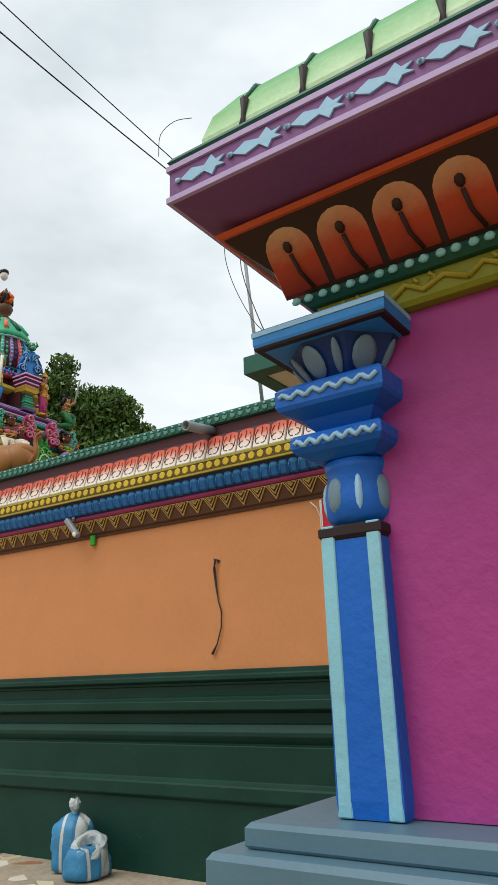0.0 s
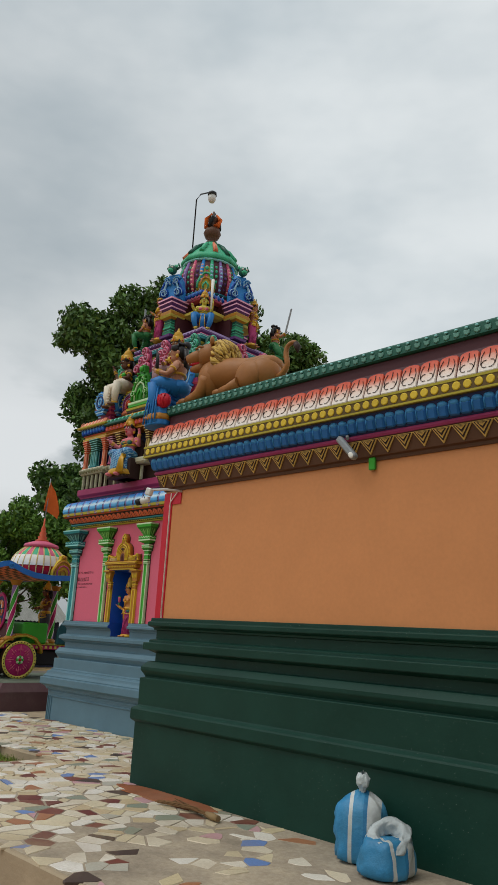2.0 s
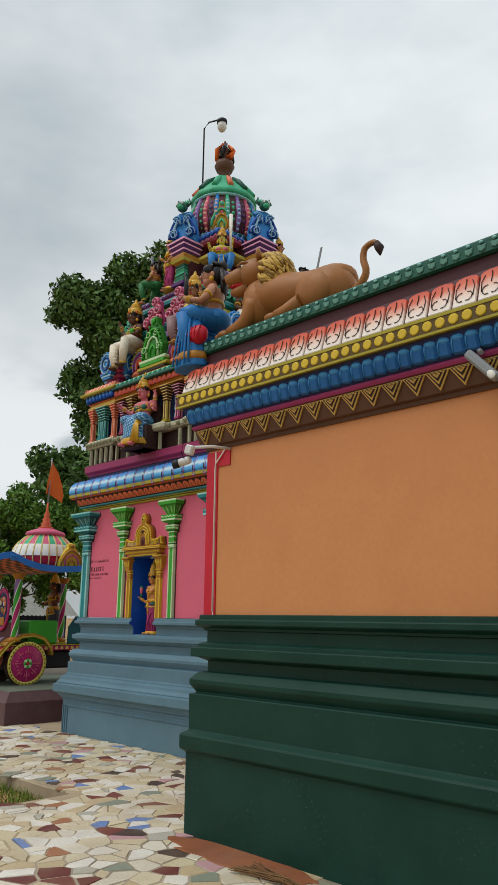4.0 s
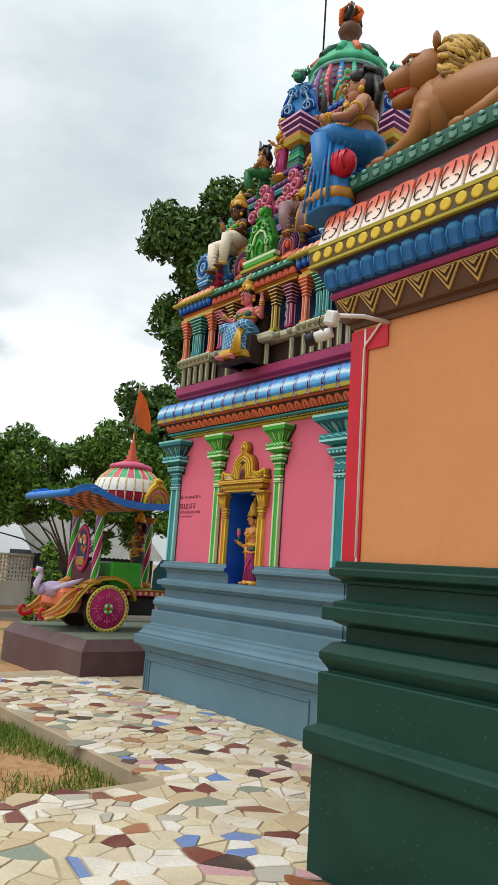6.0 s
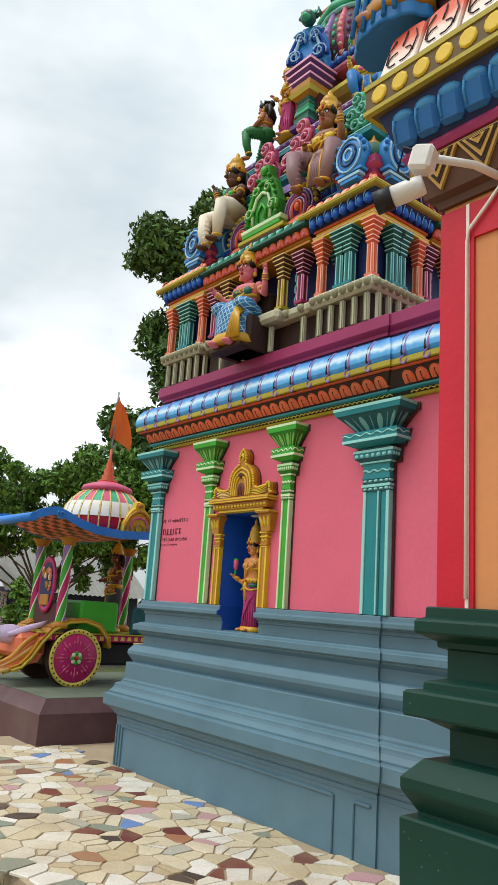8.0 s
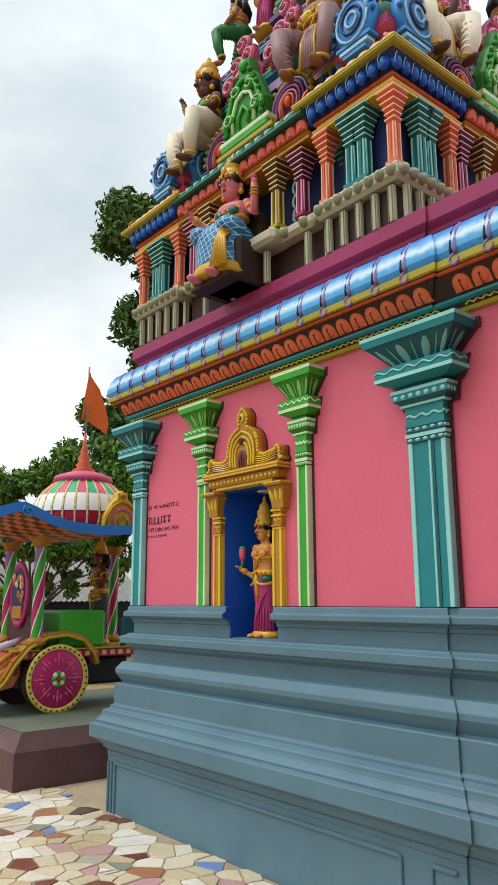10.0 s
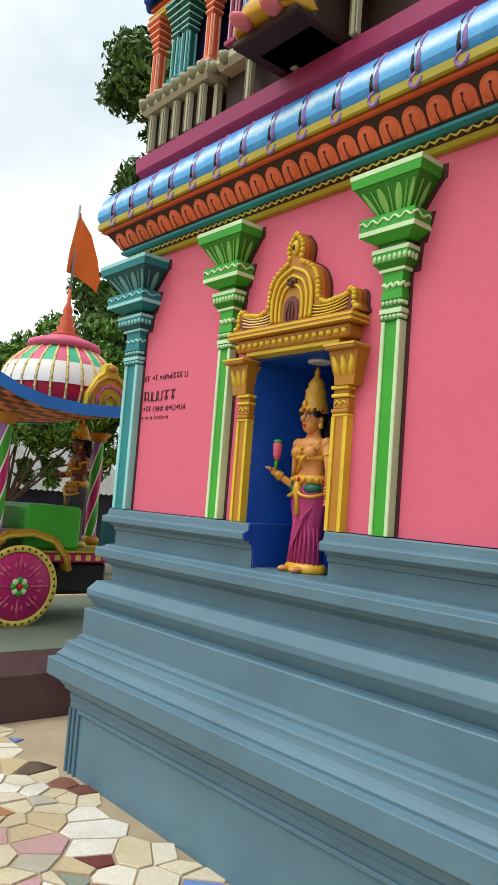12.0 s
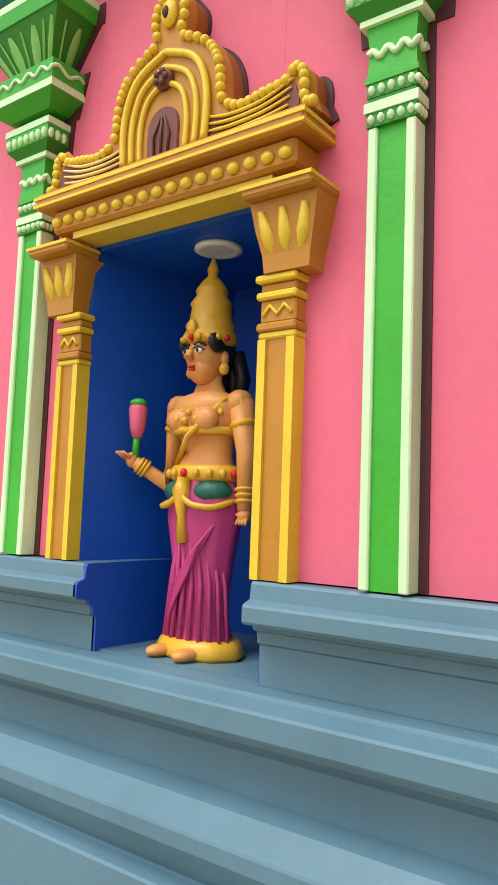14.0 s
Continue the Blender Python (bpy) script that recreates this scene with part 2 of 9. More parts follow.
class Geo:
    """Gathers vertices and faces of one mesh, with material slots and smooth flags."""

    def __init__(self):
        self.v, self.f, self.m, self.s = [], [], [], []

    def add(self, vs, fs, mi=0, smooth=False, M=None):
        k = len(self.v)
        self.v += [tuple(M @ Vector(p)) for p in vs] if M is not None else [tuple(p) for p in vs]
        for q in fs:
            self.f.append(tuple(i + k for i in q))
            self.m.append(mi)
            self.s.append(smooth)
        return self

    def box(self, c, size, mi=0, M=None, bevel=0.0):
        hx, hy, hz = (s / 2 for s in size)
        if not bevel:
            vs = [(c[0] + x * hx, c[1] + y * hy, c[2] + z * hz) for x in (-1, 1) for y in (-1, 1) for z in (-1, 1)]
            fs = [(0, 1, 3, 2), (4, 6, 7, 5), (0, 4, 5, 1), (2, 3, 7, 6), (0, 2, 6, 4), (1, 5, 7, 3)]
            return self.add(vs, fs, mi, False, M)
        b = min(bevel, hx * 0.9, hy * 0.9, hz * 0.9)
        vs, ix = [], {}
        for x in (-1, 1):
            for y in (-1, 1):
                for z in (-1, 1):
                    for a in range(3):
                        d = [b, b, b]
                        d[a] = 0
                        ix[x, y, z, a] = len(vs)
                        vs.append((c[0] + x * (hx - d[0]), c[1] + y * (hy - d[1]), c[2] + z * (hz - d[2])))
        fs = []
        for a in range(3):
            o = [k for k in range(3) if k != a]
            for sgn in (-1, 1):
                q = []
                for p, r in ((-1, -1), (1, -1), (1, 1), (-1, 1)):
                    k = [0, 0, 0]
                    k[a], k[o[0]], k[o[1]] = sgn, p, r
                    q.append(ix[(*k, a)])
                fs.append(tuple(q))
            for p in (-1, 1):
                for r in (-1, 1):
                    k1, k2 = [0, 0, 0], [0, 0, 0]
                    k1[a], k2[a] = -1, 1
                    k1[o[0]] = k2[o[0]] = p
                    k1[o[1]] = k2[o[1]] = r
                    fs.append((ix[(*k1, o[0])], ix[(*k2, o[0])], ix[(*k2, o[1])], ix[(*k1, o[1])]))
        for x in (-1, 1):
            for y in (-1, 1):
                for z in (-1, 1):
                    fs.append(tuple(ix[x, y, z, a] for a in range(3)))
        return self.add(vs, fs, mi, False, M)

    def lathe(self, prof, n=16, c=(0, 0, 0), mi=0, smooth=True, M=None, sx=1.0, sy=1.0, turn=0.0, mats=None, lobes=0, lobe=0.0):
        vs, k = [], len(prof)
        for r, z in prof:
            for i in range(n):
                a = 2 * math.pi * i / n + turn
                rr = r * (1 + lobe * abs(math.cos(lobes * a / 2))) if lobes else r
                vs.append((c[0] + rr * math.cos(a) * sx, c[1] + rr * math.sin(a) * sy, c[2] + z))
        for j in range(k - 1):
            fs = [(i, (i + 1) % n, n + (i + 1) % n, n + i) for i in range(n)]
            self.add(vs[j * n:(j + 2) * n], fs, mats[j] if mats else mi, smooth, M)
        self.add(vs[:n], [tuple(range(n))], mats[0] if mats else mi, False, M)
        self.add(vs[-n:], [tuple(range(n))], mats[-1] if mats else mi, False, M)
        return self

    def square(self, prof, c=(0, 0, 0), mi=0, M=None, sx=1.0, sy=1.0, mats=None):
        """A lathe with a square section; radii are half widths."""
        return self.lathe([(r * math.sqrt(2), z) for r, z in prof], 4, c, mi, False, M, sx, sy, math.pi / 4, mats)

    def tube(self, pts, radii, n=8, mi=0, M=None):
        pts = [Vector(p) for p in pts]
        radii = radii if hasattr(radii, "__len__") else [radii] * len(pts)
        vs = []
        up = Vector((0.13, 0.31, 0.94))
        for i, p in enumerate(pts):
            d = (pts[min(i + 1, len(pts) - 1)] - pts[max(i - 1, 0)]).normalized()
            s = d.cross(up)
            s = s.normalized() if s.length > 1e-4 else d.cross(Vector((1, 0, 0))).normalized()
            t = s.cross(d)
            for k in range(n):
                a = 2 * math.pi * k / n
                vs.append(p + (s * math.cos(a) + t * math.sin(a)) * radii[i])
        fs = [(j * n + i, j * n + (i + 1) % n, (j + 1) * n + (i + 1) % n, (j + 1) * n + i) for j in range(len(pts) - 1) for i in range(n)]
        self.add(vs, fs, mi, True, M)
        self.add(vs[:n], [tuple(range(n))], mi, False, M)
        self.add(vs[-n:], [tuple(range(n))], mi, False, M)
        return self

    def ell(self, c, r, mi=0, M=None, nu=12, nv=8, R=None):
        r = r if hasattr(r, "__len__") else (r, r, r)
        vs = []
        for j in range(1, nv):
            b = math.pi * j / nv - math.pi / 2
            for i in range(nu):
                a = 2 * math.pi * i / nu
                vs.append(Vector((r[0] * math.cos(b) * math.cos(a), r[1] * math.cos(b) * math.sin(a), r[2] * math.sin(b))))
        vs += [Vector((0, 0, -r[2])), Vector((0, 0, r[2]))]
        if R is not None:
            vs = [R @ p for p in vs]
        vs = [p + Vector(c) for p in vs]
        fs = [((j * nu + i), j * nu + (i + 1) % nu, (j + 1) * nu + (i + 1) % nu, (j + 1) * nu + i) for j in range(nv - 2) for i in range(nu)]
        fs += [(nu * (nv - 1), (i + 1) % nu, i) for i in range(nu)]
        fs += [(nu * (nv - 1) + 1, (nv - 2) * nu + i, (nv - 2) * nu + (i + 1) % nu) for i in range(nu)]
        return self.add(vs, fs, mi, True, M)

    def prism(self, poly, depth, M=None, mi=0, side=None, inset=0.0):
        """A polygon in the local x-z plane, its front at y=0 facing -y, pushed back by depth; inset rounds the front edge."""
        n = len(poly)
        cx, cz = sum(p[0] for p in poly) / n, sum(p[1] for p in poly) / n
        k = 1 - inset
        front = [(cx + (x - cx) * k, 0.0, cz + (z - cz) * k) for x, z in poly]
        mid = [(x, depth * (0.35 if inset else 0), z) for x, z in poly]
        back = [(x, depth, z) for x, z in poly]
        ring = [(i, (i + 1) % n, n + (i + 1) % n, n + i) for i in range(n)]
        self.add(front, [tuple(range(n))], mi, False, M)
        if inset:
            self.add(front + mid, ring, mi, False, M)
        self.add(mid + back, ring, mi if side is None else side, False, M)
        return self

    def sweep(self, path, prof, closed=False, mi=0, mats=None, loop=True, smooth=False):
        """Carries a section of (outward, height) points along a plan path with mitred corners; outward is the left hand side."""
        P = [Vector(p) for p in path]
        n, offs = len(P), []
        for i in range(n):
            a = P[i] - P[i - 1] if (closed or i > 0) else P[1] - P[0]
            b = P[(i + 1) % n] - P[i] if (closed or i < n - 1) else P[-1] - P[-2]
            na, nb = Vector((-a.y, a.x)).normalized(), Vector((-b.y, b.x)).normalized()
            s = na + nb
            offs.append(s / (s.dot(na) if abs(s.dot(na)) > 1e-6 else 1))
        k, vs = len(prof), []
        for p, o in zip(P, offs):
            vs += [(p.x + o.x * d, p.y + o.y * d, z) for d, z in prof]
        for i in range(n if closed else n - 1):
            j = (i + 1) % n
            for q in range(k if loop else k - 1):
                w = (q + 1) % k
                self.add([vs[i * k + q], vs[j * k + q], vs[j * k + w], vs[i * k + w]], [(0, 1, 2, 3)], mats[q] if mats else mi, smooth)
        if not closed and loop:
            self.add(vs[:k], [tuple(range(k))], mats[0] if mats else mi)
            self.add(vs[-k:], [tuple(range(k))], mats[0] if mats else mi)
        return self

    def mesh(self, name, mats):
        me = bpy.data.meshes.new(name)
        me.from_pydata(self.v, [], self.f)
        for m in mats:
            me.materials.append(m)
        me.polygons.foreach_set("material_index", self.m)
        me.polygons.foreach_set("use_smooth", self.s)
        bm = bmesh.new()
        bm.from_mesh(me)
        bmesh.ops.remove_doubles(bm, verts=bm.verts, dist=1e-5)
        bmesh.ops.recalc_face_normals(bm, faces=bm.faces)
        bm.to_mesh(me)
        bm.free()
        return me


def as_list(m):
    return list(m) if isinstance(m, (list, tuple)) else [m]


def part(name, geo, mats, parent=None, label="", m=None):
    me = geo if isinstance(geo, bpy.types.Mesh) else geo.mesh(name, as_list(mats))
    ob = new(name, me)
    if parent is not None:
        ob.parent = parent
    if m is not None:
        ob.matrix_basis = m
    if label:
        ob["label"] = label
    return ob


def thing(name, label, category, group="", kind="", m=None):
    ob = new(name)
    ob.empty_display_size = 0.1
    if m is not None:
        ob.matrix_basis = m
    return tagged(ob, label, category, group, kind)


def row_parts(name, me, parent, x0, x1, step, y, z, rz=0.0, label=""):
    """Alike pieces set side by side along x (or along y where rz is 90)."""
    n = max(1, round((x1 - x0) / step))
    for i in range(n):
        a = x0 + (x1 - x0) * (i + 0.5) / n
        part(name, me, None, parent, label, pose(a, y, z) if not rz else pose(y, a, z, 0, 0, rz))


def arch_poly(w, h, n=7, top=1.0):
    """Outline of a round-headed petal, foot at z=0."""
    pts = [(-w / 2, 0), (w / 2, 0)]
    r = w / 2 * top
    for i in range(n + 1):
        a = math.pi * i / n
        pts.append((math.cos(a) * w / 2, h - r + math.sin(a) * r))
    return pts


def chequered_cloth():
    m, nt, b = base_nodes("chequered_blue_cloth")
    tc = nt.nodes.new("ShaderNodeTexCoord")
    mp = nt.nodes.new("ShaderNodeMapping")
    mp.inputs["Rotation"].default_value = (radians(80), 0, radians(20))
    nt.links.new(tc.outputs["Object"], mp.inputs[0])
    br = nt.nodes.new("ShaderNodeTexBrick")
    br.offset, br.squash = 0.0, 1.0
    for nm, v in (("Scale", 16.0), ("Mortar Size", 0.035), ("Brick Width", 0.5), ("Row Height", 0.5)):
        br.inputs[nm].default_value = v
    br.inputs["Color1"].default_value = (*lin("12548f"), 1)
    br.inputs["Color2"].default_value = (*lin("2a80b4"), 1)
    br.inputs["Mortar"].default_value = (*lin("a9d0dc"), 1)
    nt.links.new(mp.outputs[0], br.inputs["Vector"])
    nt.links.new(br.outputs["Color"], b.inputs["Base Color"])
    b.inputs["Roughness"].default_value = 0.5
    return m


CHEQ = chequered_cloth()

# ---- ground and paving ----


def ground_material():
    m, nt, b = base_nodes("red_earth_and_grass")
    pos = position(nt)
    big, fine = noise_node(nt, 0.35, 6, 0.6, pos), noise_node(nt, 9, 6, 0.65, pos)
    earth = ramp_node(nt, [(0.3, lin("8a5f3c")), (0.55, lin("b28a5e")), (0.75, lin("9a7048"))], fine.outputs[0])
    grass = ramp_node(nt, [(0.3, lin("3c4a1c")), (0.7, lin("66702e"))], fine.outputs[0])
    f = ramp_node(nt, [(0.50, (0, 0, 0)), (0.58, (1, 1, 1))], big.outputs[0])
    nt.links.new(mix_node(nt, f.outputs[0], earth.outputs[0], grass.outputs[0]), b.inputs["Base Color"])
    b.inputs["Roughness"].default_value = 0.95
    bump_node(nt, b, fine.outputs[0], 0.6, 0.03)
    return m


def sheet(name, x0, y0, x1, y1, z, thick, mat, label, category):
    g = Geo()
    g.box(((x0 + x1) / 2, (y0 + y1) / 2, z - thick / 2), (x1 - x0, y1 - y0, thick), 0)
    ob = part(name, g, mat)
    return tagged(ob, label, category, kind="structure")


GROUND_Z = -0.22
sheet("ground", -900, -900, 900, 900, GROUND_Z, 1.0, ground_material(), "bare red-brown earth with thin patches of grass", "ground")
road = sheet("road", -27.0, -40, -24.0, 60, GROUND_Z + 0.02, 0.1, paint("worn_asphalt", "6e665c", 0.9, 0.15, 0.4, stain=0.4), "narrow worn tarred lane behind the temple", "road")

# ---- the hall: dark green plinth, orange wall, painted cornice ----
HX0, HY0, HX1, HY1 = -7.945, 5.10, -2.50, 11.0
hall = thing("temple_hall", "temple hall with orange wall, dark green plinth and painted cornice", "temple hall", kind="structure")
HALL = [(HX1, HY0), (HX0, HY0), (HX0, HY1), (HX1, HY1)]
IN = -0.45
HALLSEC = [(IN, -0.3), (0.006, -0.3), (0.008, 0.548), (0.016, 0.556), (0.040, 0.574), (0.044, 0.584), (0.044, 0.668), (0.036, 0.682), (0.0, 0.702), (-0.004, 0.712), (0.0, 0.956), (-0.006, 0.962), (-0.036, 0.966), (-0.036, 0.976),
           (-0.002, 1.028), (0.0, 1.036), (0.0, 1.062), (-0.006, 1.070), (-0.045, 1.114), (-0.096, 1.122), (-0.096, 1.196), (-0.048, 1.219), (-0.044, 1.224), (-0.006, 1.226), (-0.002, 1.232), (-0.002, 1.290), (-0.008, 1.297), (-0.042, 1.301), (-0.043, 1.320), (-0.050, 1.325), (-0.090, 1.336),
           (-0.090, 1.414), (-0.070, 1.420), (-0.068, 1.436), (-0.026, 1.456), (-0.022, 1.462), (-0.022, 1.490), (-0.028, 1.497), (-0.044, 1.503), (-0.045, 1.530), (-0.050, 1.534), (IN, 1.535)]
part("plinth_base", Geo().sweep(HALL, HALLSEC, True), DGREEN, hall, "dark green moulded plinth")
part("wall", Geo().sweep(HALL, [(IN, 1.535), (-0.075, 1.535), (-0.075, 2.815), (IN, 2.815)], True), ORANGE, hall, "smooth orange painted wall")
part("corner_strip", Geo().box((HX0 + 0.075 + 0.055, HY0 + 0.071, 2.165), (0.125, 0.012, 1.262), 0), RED, hall, "red painted corner band")
part("corner_line", Geo().box((HX0 + 0.172, HY0 + 0.069, 2.165), (0.011, 0.014, 1.262), 0), WHITE, hall)
part("corner_strip", Geo().box((HX1 - 0.140, HY0 + 0.071, 2.165), (0.13, 0.012, 1.262), 0), RED, hall, "red painted corner band")
part("corner_strip", Geo().box((HX0 + 0.262, HY0 + 0.071, 2.735), (0.14, 0.012, 0.12), 0), RED, hall)
part("corner_line", Geo().box((HX1 - 0.215, HY0 + 0.069, 2.165), (0.020, 0.012, 1.262), 0), WHITE, hall)
part("cornice_soffit", Geo().sweep(HALL, [(IN, 2.815), (-0.060, 2.815), (-0.055, 2.840), (-0.028, 2.850), (0.010, 2.985), (IN, 2.985)], True), BROWN, hall, "brown band under the cornice")
part("cornice_line", Geo().sweep(HALL, [(IN, 2.986), (0.018, 2.986), (0.028, 3.004), (0.022, 3.022), (IN, 3.022)], True), MAGENTA, hall)
part("cornice_cove", Geo().sweep(HALL, [(IN, 3.023), (0.015, 3.023), (0.045, 3.060), (0.085, 3.165), (IN, 3.165)], True), NAVY, hall)
part("cornice_lip", Geo().sweep(HALL, [(IN, 3.166), (0.100, 3.166), (0.116, 3.176), (0.119, 3.28), (0.108, 3.288), (IN, 3.288)], True), paint("umber_paint", "5f4a1c", 0.5), hall, "umber lip of the cornice with yellow discs")
for z0, z1 in ((3.168, 3.184), (3.266, 3.286)):
    part("cornice_lip_edge", Geo().sweep(HALL, [(0.06, z0), (0.123, z0), (0.123, z1), (0.06, z1)], True), OLIVE, hall)
part("cornice_slope", Geo().sweep(HALL, [(IN, 3.289), (0.090, 3.289), (0.010, 3.52), (IN, 3.52)], True), MAROON, hall)
part("parapet_recess", Geo().sweep(HALL, [(IN, 3.521), (-0.055, 3.521), (-0.058, 3.640), (IN, 3.640)], True), MAROON, hall, "maroon recess below the parapet")
part("parapet", Geo().sweep(HALL, [(IN, 3.641), (-0.040, 3.641), (-0.022, 3.652), (-0.022, 3.735), (-0.035, 3.750), (IN, 3.752)], True), BGREEN, hall, "bottle green parapet band")
part("roof_slab", Geo().box(((HX0 + HX1) / 2, (HY0 + HY1) / 2, 3.60), (HX1 - HX0 - 0.6, HY1 - HY0 - 0.6, 0.12)), CEMENT, hall)


def hall_ornaments():
    # gold triangles with ridges on the brown band
    PGOLDH = paint("hatched_gold_paint", "c9a254", 0.5)
    g = Geo()
    tilt = pose(0, 0, 0, 15.7)
    for k in range(6):
        a = 0.083 - k * 0.0135
        g.prism([(-a, 0.130 - k * 0.004), (0, 0.008 + k * 0.020), (a, 0.130 - k * 0.004)], 0.02, tilt @ pose(0, -0.006 - 0.004 * k, 0), k % 2)
    tri = g.mesh("triangle", [PGOLDH, DKBROWN])
    row_parts("triangle", tri, hall, HX0 + 0.02, HX1 - 0.02, 0.166, HY0 + 0.022, 2.850)
    # blue petals
    g = Geo()
    lean = pose(0, 0, 0, 22, 5)
    g.box((0, 0.004, -0.014), (0.094, 0.046, 0.100), 0, lean, 0.016)
    g.ell((0.002, 0.004, 0.034), (0.045, 0.026, 0.026), 1, lean, 12, 6)
    g.tube([(-0.024, -0.020, 0.030), (-0.030, -0.021, 0.0), (-0.026, -0.020, -0.04)], 0.005, 5, 1, lean)
    petal = g.mesh("blue_petal", [paint("deep_sky_paint", "2369ab", 0.45), paint("mid_sky_paint", "3f8cc4", 0.45)])
    row_parts("blue_petal", petal, hall, HX0 - 0.04, HX1 + 0.04, 0.092, HY0 - 0.058, 3.095)
    # discs on the yellow lip
    g = Geo().lathe([(0.034, 0), (0.034, 0.004), (0.026, 0.008)], 10, M=pose(0, 0, 0, 90))
    disc = g.mesh("disc", [YELLOW])
    row_parts("disc", disc, hall, HX0 - 0.10, HX1 + 0.10, 0.088, HY0 - 0.116, 3.228)
    # red and white petals with dark curls
    tilt = pose(0, 0, 0, -19)
    g = Geo()
    g.prism(arch_poly(0.150, 0.225, 5, 0.35), 0.02, tilt, 0, inset=0.05)
    for k, sg in ((0, 1), (1, -1)):
        pts = [(sg * 0.030 * math.cos(a) + sg * 0.022, -0.004, 0.065 + 0.034 * math.sin(a)) for a in [i * 0.75 - 2.0 for i in range(6)]]
        g.tube([(p[0], p[1], p[2]) for p in pts], 0.0026, 5, 1, tilt)
        g.tube([(sg * 0.055, -0.004, 0.06), (sg * 0.060, -0.005, 0.13), (sg * 0.042, -0.004, 0.18)], 0.0028, 5, 1, tilt)
    g.tube([(0.0, -0.004, 0.12), (0.004, -0.005, 0.16), (0.0, -0.004, 0.20)], 0.003, 5, 1, tilt)
    fr = g.mesh("frieze_petal", [REDWHITE, BLACK])
    row_parts("frieze_petal", fr, hall, HX0 - 0.08, HX1 + 0.08, 0.166, HY0 - 0.106, 3.295)
    # pale scales on the green parapet, with a bead above
    g = Geo()
    g.prism([(-0.028, 0.048), (-0.022, 0.016), (0, 0.004), (0.022, 0.016), (0.028, 0.048)], 0.012, None, 0, inset=0.25)
    g.ell((0, 0, 0.064), (0.016, 0.012, 0.010), 1, nu=6, nv=4)
    sc = g.mesh("scale", [paint("grey_mint_paint", "5f9283", 0.5), LTEAL])
    row_parts("scale", sc, hall, HX0 + 0.03, HX1 - 0.03, 0.086, HY0 + 0.012, 3.656)


# ---- the shrine: blue-grey plinth, pink wall, pilasters, eaves ----
SX0, SY0, SX1, SY1 = -13.29, 7.35, -9.97, 10.6
NX0, NX1 = -11.892, -11.39
shrine = thing("shrine", "pink shrine on a blue-grey moulded plinth with painted eaves", "shrine", kind="structure")
wing = thing("shrine_wing", "pink connecting wing on a blue-grey moulded plinth", "shrine wing", kind="structure")
SHR = [(SX1, SY0), (SX0, SY0), (SX0, SY1), (SX1, SY1)]
WX0, WY0, WX1, WY1 = -10.45, 7.366, -7.2, 10.5
WNG = [(WX1, WY0), (WX0, WY0), (WX0, WY1), (WX1, WY1)]
LOWER = [(IN, -0.30), (0.026, -0.30), (0.026, 0.335), (0.031, 0.340), (0.031, 0.366), (0.026, 0.372), (0.038, 0.378), (0.038, 0.388), (0.057, 0.392), (0.060, 0.414), (0.074, 0.420), (0.080, 0.434), (0.140, 0.470), (0.144, 0.476), (0.144, 0.570), (0.140, 0.576), (0.107, 0.586), (0.108, 0.600), (0.102, 0.606), (0.088, 0.620), (0.077, 0.636),
         (0.072, 0.655), (0.070, 0.672), (0.062, 0.680), (0.026, 0.694), (0.024, 0.700), (0.024, 0.713), (0.006, 0.722), (0.003, 0.730), (0.003, 0.878), (-0.002, 0.884), (-0.044, 0.888), (-0.044, 0.896), (-0.003, 0.962), (0.0, 0.968), (0.0, 0.998), (-0.003, 1.004), (-0.040, 1.054), (-0.104, 1.064), (-0.104, 1.148), (-0.060, 1.180), (-0.056, 1.196), (-0.024, 1.202), (-0.020, 1.208), (-0.020, 1.252), (-0.024, 1.258), (-0.062, 1.272), (-0.066, 1.280), (-0.103, 1.286), (IN, 1.286)]
UPPER = [(IN, 1.2865), (-0.104, 1.2865), (-0.104, 1.368), (-0.094, 1.374), (-0.092, 1.396), (-0.078, 1.402), (-0.076, 1.412), (-0.042, 1.416), (-0.037, 1.422), (-0.037, 1.450), (-0.041, 1.456), (-0.062, 1.464), (-0.066, 1.494), (-0.070, 1.500), (IN, 1.503)]
part("plinth_base", Geo().sweep(SHR, LOWER, True), SLATE, shrine, "blue-grey moulded plinth")
part("plinth_top", Geo().sweep([(NX0, SY0), (SX0, SY0), (SX0, SY1)], UPPER), SLATE, shrine)
part("plinth_top", Geo().sweep([(SX1, SY1), (SX1, SY0), (NX1, SY0)], UPPER), SLATE, shrine)
part("plinth_base", Geo().sweep(WNG, LOWER, True), SLATE, wing, "blue-grey moulded plinth")
part("plinth_top", Geo().sweep(WNG, UPPER, True), SLATE, wing)
# flat panels framed by thin raised strips on the plinth's lowest face
for xa, xb in ((SX0 + 0.10, -10.33), (-10.14, SX1 - 0.02)):
    part("panel_edge", Geo().box(((xa + xb) / 2, SY0 - 0.030, 0.285), (xb - xa, 0.024, 0.026), 0, None, 0.008), SLATE, shrine)
for xa in (SX0 - 0.004, SX0 + 0.045, SX0 + 0.10, -10.33, -10.14):
    part("panel_edge", Geo().box((xa, SY0 - 0.030, 0.08), (0.020, 0.024, 0.42), 0, None, 0.006), SLATE, shrine)
PINKSEC = [(IN, 1.504), (-0.11, 1.504), (-0.11, 3.06), (IN, 3.06)]
part("wall", Geo().sweep([(-11.99, SY0), (SX0, SY0), (SX0, SY1)], PINKSEC), PINK, shrine, "pink painted wall")
